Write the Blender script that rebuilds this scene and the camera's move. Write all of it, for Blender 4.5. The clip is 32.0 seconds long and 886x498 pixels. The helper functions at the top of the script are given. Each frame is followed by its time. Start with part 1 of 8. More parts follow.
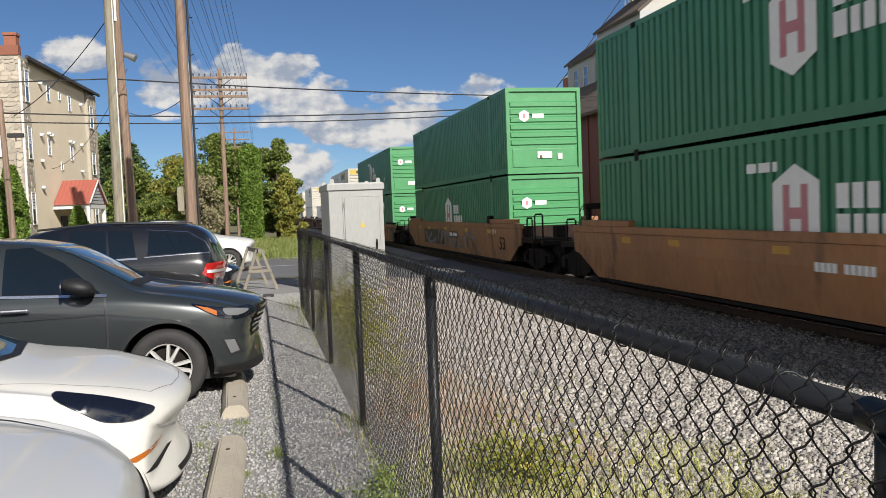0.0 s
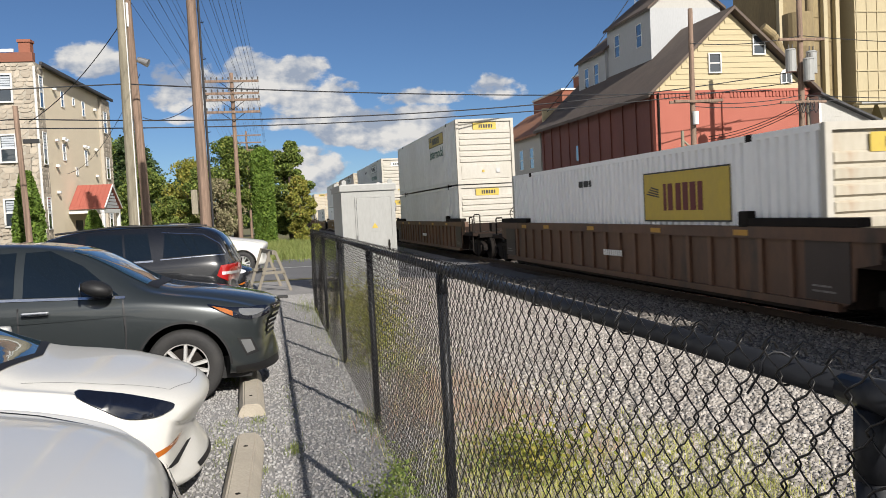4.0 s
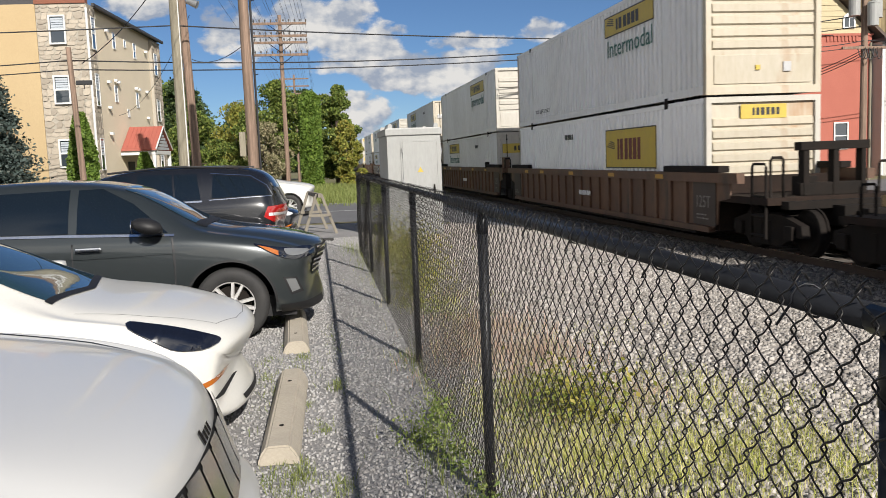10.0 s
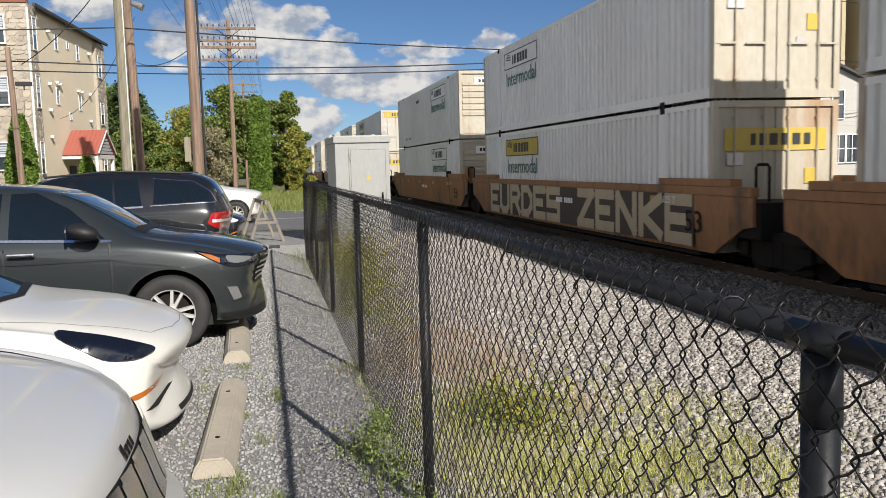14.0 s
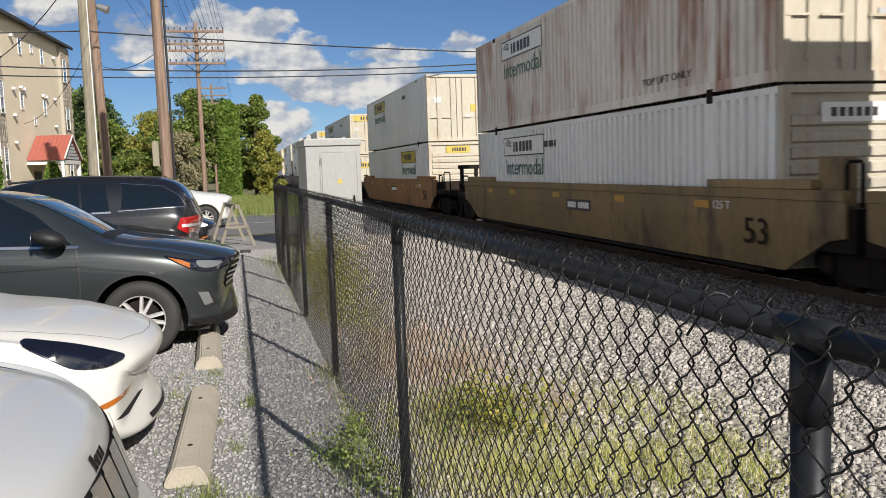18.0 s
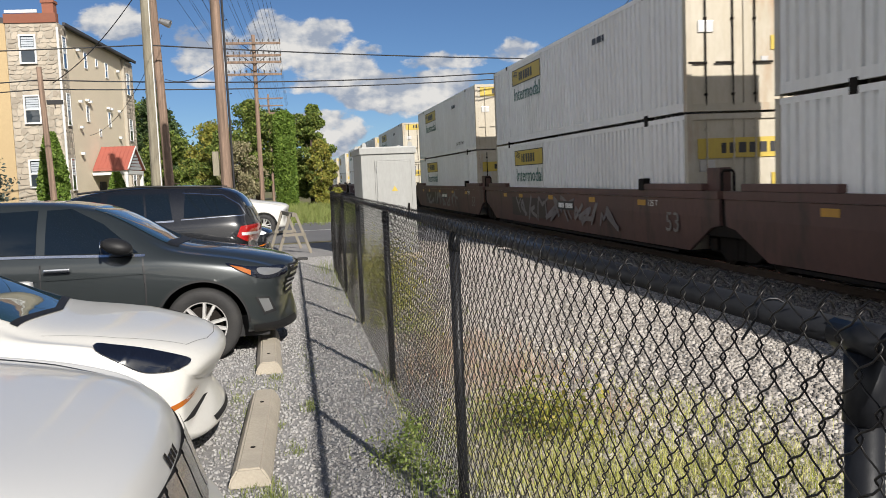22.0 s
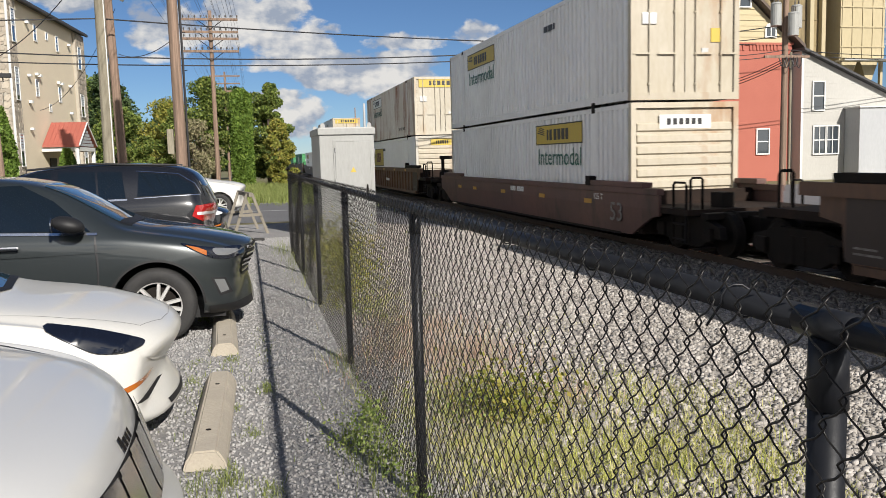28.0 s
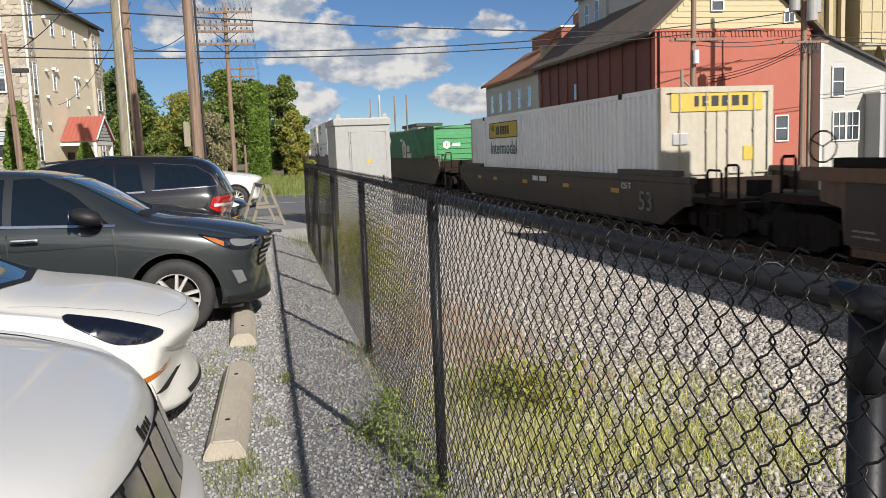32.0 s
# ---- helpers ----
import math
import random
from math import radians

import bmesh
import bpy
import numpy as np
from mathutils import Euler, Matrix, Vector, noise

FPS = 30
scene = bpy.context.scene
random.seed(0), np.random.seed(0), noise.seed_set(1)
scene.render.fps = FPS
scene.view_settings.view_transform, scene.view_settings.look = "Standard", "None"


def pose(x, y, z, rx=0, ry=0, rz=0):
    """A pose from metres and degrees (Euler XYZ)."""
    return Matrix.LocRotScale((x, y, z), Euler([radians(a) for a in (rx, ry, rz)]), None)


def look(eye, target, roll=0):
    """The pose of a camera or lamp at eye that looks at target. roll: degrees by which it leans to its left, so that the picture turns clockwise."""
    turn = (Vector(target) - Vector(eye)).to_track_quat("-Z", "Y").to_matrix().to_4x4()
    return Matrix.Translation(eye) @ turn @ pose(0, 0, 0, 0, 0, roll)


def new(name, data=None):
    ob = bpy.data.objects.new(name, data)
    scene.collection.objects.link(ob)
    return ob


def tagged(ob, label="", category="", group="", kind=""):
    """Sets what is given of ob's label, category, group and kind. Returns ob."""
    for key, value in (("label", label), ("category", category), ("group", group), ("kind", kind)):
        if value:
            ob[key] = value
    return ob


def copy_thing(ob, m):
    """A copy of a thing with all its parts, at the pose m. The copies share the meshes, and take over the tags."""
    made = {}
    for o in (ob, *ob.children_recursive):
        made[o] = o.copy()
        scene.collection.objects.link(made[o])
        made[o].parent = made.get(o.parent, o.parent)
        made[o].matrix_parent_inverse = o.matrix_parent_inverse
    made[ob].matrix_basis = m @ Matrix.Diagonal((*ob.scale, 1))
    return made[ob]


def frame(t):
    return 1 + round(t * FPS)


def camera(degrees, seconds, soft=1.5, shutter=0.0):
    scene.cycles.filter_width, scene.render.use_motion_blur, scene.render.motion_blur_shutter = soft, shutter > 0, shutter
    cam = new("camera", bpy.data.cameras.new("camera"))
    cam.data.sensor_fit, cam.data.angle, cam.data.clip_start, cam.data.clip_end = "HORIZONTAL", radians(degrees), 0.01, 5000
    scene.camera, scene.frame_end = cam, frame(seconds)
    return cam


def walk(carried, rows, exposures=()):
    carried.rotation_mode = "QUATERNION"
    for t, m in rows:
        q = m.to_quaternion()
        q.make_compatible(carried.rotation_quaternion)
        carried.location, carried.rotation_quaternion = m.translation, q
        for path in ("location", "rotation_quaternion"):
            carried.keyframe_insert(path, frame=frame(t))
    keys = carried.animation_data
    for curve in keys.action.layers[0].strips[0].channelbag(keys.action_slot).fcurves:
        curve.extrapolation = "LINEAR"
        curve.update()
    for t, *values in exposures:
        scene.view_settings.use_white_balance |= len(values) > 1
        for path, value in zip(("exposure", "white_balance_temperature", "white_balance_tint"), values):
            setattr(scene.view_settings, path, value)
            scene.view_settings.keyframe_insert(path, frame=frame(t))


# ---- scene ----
cam = camera(55.3, 32.0, soft=0.6, shutter=0.1)
PATH = [
    (0, (-0.001, 0.304, 1.803), (0.43, 2.255, 1.709), -2.2),
    (0.5, (-0.019, 0.292, 1.799), (0.426, 2.239, 1.703), -3.4),
    (1, (-0.012, 0.25, 1.798), (0.438, 2.196, 1.699), -3.4),
    (1.5, (-0.018, 0.242, 1.807), (0.427, 2.19, 1.717), -3.1),
    (2, (-0.022, 0.222, 1.807), (0.42, 2.17, 1.725), -2.9),
    (2.5, (-0.021, 0.242, 1.788), (0.418, 2.192, 1.712), -2.8),
    (3, (-0.021, 0.232, 1.788), (0.409, 2.183, 1.71), -2.7),
    (3.5, (-0.018, 0.209, 1.793), (0.398, 2.164, 1.709), -2.8),
    (5.5, (-0.013, 0.219, 1.779), (0.368, 2.178, 1.658), -2.9),
    (6, (-0.013, 0.24, 1.773), (0.384, 2.196, 1.641), -2.9),
    (6.5, (-0.01, 0.235, 1.774), (0.405, 2.187, 1.629), -2.8),
    (7, (-0.006, 0.233, 1.774), (0.425, 2.18, 1.616), -2.7),
    (7.5, (0.0, 0.258, 1.77), (0.437, 2.202, 1.599), -2.7),
    (8, (0.003, 0.274, 1.766), (0.432, 2.218, 1.579), -2.6),
    (8.5, (0.012, 0.276, 1.764), (0.412, 2.224, 1.56), -2.6),
    (9, (0.036, 0.245, 1.763), (0.392, 2.201, 1.543), -2.5),
    (9.5, (0.024, 0.202, 1.761), (0.338, 2.164, 1.537), -2.4),
    (10, (0.005, 0.185, 1.758), (0.294, 2.153, 1.545), -2.2),
    (10.5, (0.01, 0.196, 1.755), (0.292, 2.167, 1.562), -2.1),
    (11, (0.026, 0.188, 1.757), (0.318, 2.159, 1.582), -1.9),
    (11.5, (0.044, 0.191, 1.758), (0.352, 2.16, 1.592), -1.7),
    (12, (0.053, 0.188, 1.759), (0.381, 2.154, 1.589), -1.6),
    (12.5, (0.06, 0.192, 1.76), (0.407, 2.154, 1.579), -1.4),
    (13, (0.056, 0.214, 1.758), (0.422, 2.171, 1.565), -1.4),
    (13.5, (0.059, 0.205, 1.751), (0.443, 2.158, 1.555), -1.4),
    (14, (0.061, 0.225, 1.752), (0.467, 2.173, 1.556), -1.4),
    (14.5, (0.046, 0.238, 1.744), (0.479, 2.182, 1.557), -1.2),
    (15, (0.031, 0.252, 1.738), (0.493, 2.19, 1.557), -1.1),
    (15.5, (0.013, 0.251, 1.743), (0.501, 2.182, 1.566), -1.1),
    (17.5, (0.015, 0.266, 1.735), (0.498, 2.198, 1.549), -1.6),
    (18, (0.055, 0.262, 1.744), (0.526, 2.196, 1.552), -1.9),
    (18.5, (0.078, 0.254, 1.747), (0.535, 2.191, 1.552), -2.3),
    (19, (0.083, 0.24, 1.751), (0.527, 2.18, 1.555), -2.6),
    (19.5, (0.074, 0.225, 1.751), (0.505, 2.168, 1.558), -2.8),
    (20, (0.064, 0.228, 1.752), (0.488, 2.174, 1.567), -2.8),
    (20.5, (0.048, 0.195, 1.75), (0.465, 2.143, 1.576), -2.6),
    (21, (0.044, 0.2, 1.752), (0.446, 2.152, 1.582), -2.5),
    (21.5, (0.042, 0.209, 1.754), (0.418, 2.166, 1.584), -2.5),
    (22, (0.026, 0.197, 1.752), (0.374, 2.159, 1.581), -2.4),
    (22.5, (0.016, 0.198, 1.749), (0.348, 2.163, 1.577), -2.4),
    (23, (0.014, 0.216, 1.75), (0.35, 2.18, 1.576), -2.5),
    (23.5, (0.016, 0.225, 1.745), (0.392, 2.182, 1.574), -2.4),
    (24, (0.031, 0.23, 1.749), (0.476, 2.173, 1.577), -2.4),
    (24.5, (0.046, 0.237, 1.749), (0.58, 2.156, 1.572), -2.4),
    (26.5, (0.038, 0.22, 1.747), (0.612, 2.125, 1.546), -1.5),
    (27, (0.023, 0.216, 1.745), (0.539, 2.137, 1.538), -1.5),
    (27.5, (0.015, 0.215, 1.745), (0.487, 2.147, 1.534), -1.4),
    (28, (0.016, 0.222, 1.751), (0.46, 2.161, 1.535), -1.5),
    (28.5, (0.007, 0.218, 1.747), (0.44, 2.159, 1.538), -1.4),
    (29, (0.01, 0.223, 1.75), (0.436, 2.167, 1.549), -1.5),
    (29.5, (0.014, 0.212, 1.753), (0.44, 2.157, 1.562), -1.5),
    (30, (0.009, 0.201, 1.746), (0.438, 2.146, 1.565), -1.5),
    (30.5, (0.004, 0.181, 1.748), (0.434, 2.126, 1.568), -1.5),
    (31, (0.003, 0.195, 1.748), (0.429, 2.14, 1.558), -1.5),
    (31.5, (0.001, 0.224, 1.742), (0.417, 2.169, 1.532), -1.5),
    (32, (0.014, 0.262, 1.728), (0.419, 2.206, 1.492), -2.1),
]
walk(cam, [(t, look(eye, target, roll)) for t, eye, target, roll in PATH])

# ---- daylight: late-summer sun low behind the camera, blue sky with heaped clouds ----
SUN_TRAVEL = Vector((-0.68, 2.35, -1.50)).normalized()
sun_data = bpy.data.lights.new("sun", "SUN")
sun_data.energy, sun_data.angle, sun_data.color = 4.7, radians(0.55), (1.0, 0.945, 0.87)
sun = new("sun", sun_data)
sun.rotation_euler = (-SUN_TRAVEL).to_track_quat("Z", "Y").to_euler()
SUN_ELEVATION = math.asin(-SUN_TRAVEL.z)
SUN_AZIMUTH = math.atan2(-SUN_TRAVEL.x, -SUN_TRAVEL.y)

SKY_STRENGTH = 0.052
CLOUDS = [  # across, up, half width, half height, weight (slopes seen from the eye)
    (-0.185, 0.186, 0.046, 0.022, 1.0), (-0.075, 0.148, 0.052, 0.036, 0.95), (0.000, 0.160, 0.046, 0.036, 1.1), (0.038, 0.150, 0.046, 0.038, 1.15),
    (0.068, 0.130, 0.046, 0.036, 1.15), (0.100, 0.106, 0.052, 0.026, 1.1), (0.054, 0.052, 0.050, 0.032, 1.0), (0.020, 0.066, 0.034, 0.018, 0.9),
    (0.145, 0.096, 0.054, 0.026, 1.1), (0.190, 0.106, 0.050, 0.026, 1.1), (0.190, 0.137, 0.062, 0.014, 0.85), (0.060, 0.178, 0.026, 0.016, 0.8),
    (-0.090, 0.117, 0.040, 0.009, 0.75), (0.104, 0.150, 0.024, 0.010, 0.65), (0.285, 0.146, 0.046, 0.018, 0.9), (0.245, 0.060, 0.060, 0.026, 0.9), (0.020, 0.112, 0.060, 0.014, 0.75),
    (0.420, 0.085, 0.120, 0.035, 1.0), (-0.480, 0.120, 0.110, 0.040, 1.0), (-0.700, 0.220, 0.160, 0.050, 1.0), (0.750, 0.170, 0.160, 0.055, 1.0),
]


def sky_world():
    world = bpy.data.worlds.new("sky")
    scene.world = world
    world.use_nodes = True
    nt = world.node_tree
    nt.nodes.clear()
    out = nt.nodes.new("ShaderNodeOutputWorld")
    back = nt.nodes.new("ShaderNodeBackground")
    back.inputs["Strength"].default_value = SKY_STRENGTH
    sky = nt.nodes.new("ShaderNodeTexSky")
    sky.sky_type, sky.sun_disc = "NISHITA", False
    sky.sun_elevation, sky.sun_rotation = SUN_ELEVATION, SUN_AZIMUTH
    sky.altitude, sky.air_density, sky.dust_density, sky.ozone_density = 1800, 0.92, 0.0, 6.5
    coord = nt.nodes.new("ShaderNodeTexCoord")

    def calc(op, a, b=None, c=None, clamp=False):
        n = nt.nodes.new("ShaderNodeMath")
        n.operation, n.use_clamp = op, clamp
        for slot, v in zip(n.inputs, (a, b, c)):
            if v is None:
                continue
            if isinstance(v, (int, float)):
                slot.default_value = v
            else:
                nt.links.new(v, slot)
        return n.outputs[0]

    split = nt.nodes.new("ShaderNodeSeparateXYZ")
    nt.links.new(coord.outputs["Generated"], split.inputs[0])
    ahead = calc("MAXIMUM", split.outputs[1], 0.02)
    u, v = calc("DIVIDE", split.outputs[0], ahead), calc("DIVIDE", split.outputs[2], ahead)
    flat = nt.nodes.new("ShaderNodeCombineXYZ")
    nt.links.new(u, flat.inputs[0]), nt.links.new(calc("MULTIPLY", v, 1.5), flat.inputs[1])

    def fbm(scale, shift, rough=0.62, detail=9.0):
        mapped = nt.nodes.new("ShaderNodeMapping")
        mapped.inputs["Location"].default_value = shift
        nt.links.new(flat.outputs[0], mapped.inputs[0])
        n = nt.nodes.new("ShaderNodeTexNoise")
        n.inputs["Scale"].default_value, n.inputs["Detail"].default_value, n.inputs["Roughness"].default_value = scale, detail, rough
        nt.links.new(mapped.outputs[0], n.inputs["Vector"])
        return n.outputs["Fac"]

    cover = None
    for cu, cv, ru, rv, weight in CLOUDS:
        du, dv = calc("DIVIDE", calc("SUBTRACT", u, cu), ru), calc("DIVIDE", calc("SUBTRACT", v, cv), rv)
        blob = calc("SUBTRACT", weight, calc("ADD", calc("MULTIPLY", du, du), calc("MULTIPLY", dv, dv)))
        cover = blob if cover is None else calc("MAXIMUM", cover, blob)
    cover = calc("MAXIMUM", cover, -1.2)
    bumps = fbm(20.0, (3.1, 1.7, 0.4), 0.55)
    above = fbm(20.0, (3.1 - 0.005, 1.7 + 0.009, 0.4), 0.55)
    dense = calc("ADD", calc("MULTIPLY", cover, 0.72), calc("MULTIPLY", calc("SUBTRACT", bumps, 0.5), 2.3))
    edge = nt.nodes.new("ShaderNodeMapRange")
    edge.interpolation_type = "SMOOTHSTEP"
    for slot, value in (("From Min", 0.09), ("From Max", 0.42)):
        edge.inputs[slot].default_value = value
    nt.links.new(dense, edge.inputs["Value"])
    heap = calc("SUBTRACT", fbm(9.0, (3.1, 1.7, 0.4), 0.5, 4.0), fbm(9.0, (3.1 - 0.014, 1.7 + 0.024, 0.4), 0.5, 4.0))
    relief = calc("ADD", calc("MULTIPLY_ADD", calc("SUBTRACT", bumps, above), 4.0, 0.38), calc("MULTIPLY", heap, 5.0))
    thick = calc("MULTIPLY", calc("SUBTRACT", dense, 0.1), 0.26)
    light = calc("ADD", relief, calc("MULTIPLY", thick, 0.9), clamp=True)
    tone = nt.nodes.new("ShaderNodeMix")
    tone.data_type = "RGBA"
    tone.inputs[6].default_value = (4.6, 5.3, 6.6, 1)
    tone.inputs[7].default_value = (10.4, 10.2, 9.9, 1)
    nt.links.new(light, tone.inputs[0])
    mix = nt.nodes.new("ShaderNodeMix")
    mix.data_type = "RGBA"
    # broken cumulus added over the unseen rest of the sky, to brighten shaded sides
    wide = nt.nodes.new("ShaderNodeTexNoise")
    wide.inputs["Scale"].default_value, wide.inputs["Detail"].default_value, wide.inputs["Roughness"].default_value = 3.2, 8.0, 0.6
    nt.links.new(coord.outputs["Generated"], wide.inputs["Vector"])
    heaps = nt.nodes.new("ShaderNodeMapRange")
    heaps.interpolation_type = "SMOOTHSTEP"
    for slot, value in (("From Min", 0.38), ("From Max", 0.52)):
        heaps.inputs[slot].default_value = value
    nt.links.new(wide.outputs["Fac"], heaps.inputs["Value"])
    away = calc("MULTIPLY", calc("SUBTRACT", 0.72, split.outputs[1]), 6.0, clamp=True)
    low = calc("MULTIPLY", calc("SUBTRACT", 0.75, split.outputs[2]), 3.0, clamp=True)
    rest = calc("MULTIPLY", heaps.outputs[0], calc("MULTIPLY", away, low))
    front = calc("MULTIPLY", edge.outputs[0], calc("GREATER_THAN", split.outputs[1], 0.03))
    nt.links.new(calc("MAXIMUM", front, rest), mix.inputs[0])
    cloud_fill = nt.nodes.new("ShaderNodeMix")  # extra bright tone of the unseen heaps, fill light for the shaded train sides
    cloud_fill.data_type = "RGBA"
    nt.links.new(rest, cloud_fill.inputs[0])
    nt.links.new(tone.outputs[2], cloud_fill.inputs[6])
    cloud_fill.inputs[7].default_value = (15.5, 15.0, 14.2, 1)
    nt.links.new(sky.outputs[0], mix.inputs[6])
    nt.links.new(cloud_fill.outputs[2], mix.inputs[7])
    nt.links.new(mix.outputs[2], back.inputs["Color"])
    nt.links.new(back.outputs[0], out.inputs["Surface"])


sky_world()
scene.view_settings.exposure = 0.5


# ---- materials ----
def material(name, base, rough=0.6, metal=0.0, other=None, amount=0.5, scale=3.0, stretch=(1, 1, 1), fine=60.0, bump=0.0, spots=None, spot_amount=0.0, spot_scale=2.0, spot_stretch=(1, 1, 1), coat=0.0, jitter=0.0, spec=0.5):
    """Base colour broken by a second colour at two scales, optional stains of a third, bump and roughness that follow."""
    m = bpy.data.materials.new(name)
    m.use_nodes = True
    nt = m.node_tree
    bsdf = nt.nodes["Principled BSDF"]
    bsdf.inputs["Roughness"].default_value, bsdf.inputs["Metallic"].default_value = rough, metal
    bsdf.inputs["Coat Weight"].default_value, bsdf.inputs["Specular IOR Level"].default_value = coat, spec
    bsdf.inputs["Coat Roughness"].default_value = 0.04
    coord = nt.nodes.new("ShaderNodeTexCoord")

    def noise_at(s, st, detail=6.0, shift=0.0):
        mp = nt.nodes.new("ShaderNodeMapping")
        mp.inputs["Scale"].default_value = st
        mp.inputs["Location"].default_value = (shift, shift * 0.7, shift * 1.3)
        nt.links.new(coord.outputs["Object"], mp.inputs[0])
        n = nt.nodes.new("ShaderNodeTexNoise")
        n.inputs["Scale"].default_value, n.inputs["Detail"].default_value, n.inputs["Roughness"].default_value = s, detail, 0.6
        nt.links.new(mp.outputs[0], n.inputs["Vector"])
        return n.outputs["Fac"]

    def ramp(value, lo, hi):
        r = nt.nodes.new("ShaderNodeMapRange")
        r.inputs["From Min"].default_value, r.inputs["From Max"].default_value = lo, hi
        nt.links.new(value, r.inputs["Value"])
        return r.outputs[0]

    def blend(fac, a, b):
        x = nt.nodes.new("ShaderNodeMix")
        x.data_type = "RGBA"
        nt.links.new(fac, x.inputs[0])
        for slot, v in ((6, a), (7, b)):
            if isinstance(v, tuple):
                x.inputs[slot].default_value = (*v, 1)
            else:
                nt.links.new(v, x.inputs[slot])
        return x.outputs[2]

    def times(value, k):
        x = nt.nodes.new("ShaderNodeMath")
        x.operation = "MULTIPLY"
        nt.links.new(value, x.inputs[0])
        x.inputs[1].default_value = k
        return x.outputs[0]

    other = other or tuple(c * 0.72 for c in base)
    colour = blend(times(ramp(noise_at(scale, stretch), 0.35, 0.68), amount), base, other)
    colour = blend(times(ramp(noise_at(fine, stretch, 4.0, 5.0), 0.35, 0.7), amount * 0.6), colour, tuple(c * 0.8 for c in other))
    if spots:
        lo = 0.72 - 0.34 * spot_amount
        colour = blend(times(ramp(noise_at(spot_scale, spot_stretch, 8.0, 11.0), lo, lo + 0.16), min(1.0, 0.45 + spot_amount)), colour, spots)
    if jitter:
        info = nt.nodes.new("ShaderNodeObjectInfo")
        hue = nt.nodes.new("ShaderNodeHueSaturation")
        nt.links.new(colour, hue.inputs["Color"])
        k = nt.nodes.new("ShaderNodeMapRange")
        k.inputs["To Min"].default_value, k.inputs["To Max"].default_value = 1 - jitter, 1 + jitter
        nt.links.new(info.outputs["Random"], k.inputs["Value"])
        nt.links.new(k.outputs[0], hue.inputs["Value"])
        colour = hue.outputs[0]
    nt.links.new(colour, bsdf.inputs["Base Color"])
    if bump:
        b = nt.nodes.new("ShaderNodeBump")
        b.inputs["Strength"].default_value, b.inputs["Distance"].default_value = bump, 0.02
        nt.links.new(noise_at(fine, stretch, 5.0, 2.0), b.inputs["Height"])
        nt.links.new(b.outputs[0], bsdf.inputs["Normal"])
    return m


def island_material(name, colours, rough=0.85):
    """Each loose piece of one mesh takes a colour of its own from the row."""
    m = bpy.data.materials.new(name)
    m.use_nodes = True
    nt = m.node_tree
    bsdf = nt.nodes["Principled BSDF"]
    bsdf.inputs["Roughness"].default_value = rough
    bsdf.inputs["Specular IOR Level"].default_value = 0.25
    geo = nt.nodes.new("ShaderNodeNewGeometry")
    r = nt.nodes.new("ShaderNodeValToRGB")
    r.color_ramp.interpolation = "LINEAR"
    while len(r.color_ramp.elements) < len(colours):
        r.color_ramp.elements.new(0.5)
    for n, (e, c) in enumerate(zip(r.color_ramp.elements, colours)):
        e.position, e.color = n / max(1, len(colours) - 1), (*c, 1)
    nt.links.new(geo.outputs["Random Per Island"], r.inputs[0])
    nt.links.new(r.outputs[0], bsdf.inputs["Base Color"])
    return m


def leaf_material(name, colours):
    m = island_material(name, colours, 0.6)
    nt = m.node_tree
    bsdf, out = nt.nodes["Principled BSDF"], nt.nodes["Material Output"]
    ramp = next(n for n in nt.nodes if n.type == "VALTORGB")
    thin = nt.nodes.new("ShaderNodeBsdfTranslucent")
    mix = nt.nodes.new("ShaderNodeMixShader")
    mix.inputs[0].default_value = 0.2
    nt.links.new(ramp.outputs[0], thin.inputs["Color"])
    nt.links.new(bsdf.outputs[0], mix.inputs[1]), nt.links.new(thin.outputs[0], mix.inputs[2])
    nt.links.new(mix.outputs[0], out.inputs["Surface"])
    return m


def glass_material(name, tint=(0.02, 0.025, 0.03), rough=0.03):
    m = bpy.data.materials.new(name)
    m.use_nodes = True
    b = m.node_tree.nodes["Principled BSDF"]
    b.inputs["Base Color"].default_value = (*tint, 1)
    b.inputs["Roughness"].default_value, b.inputs["Coat Weight"].default_value, b.inputs["Coat Roughness"].default_value = rough, 1.0, 0.02
    b.inputs["Specular IOR Level"].default_value = 0.8
    return m


M = {}


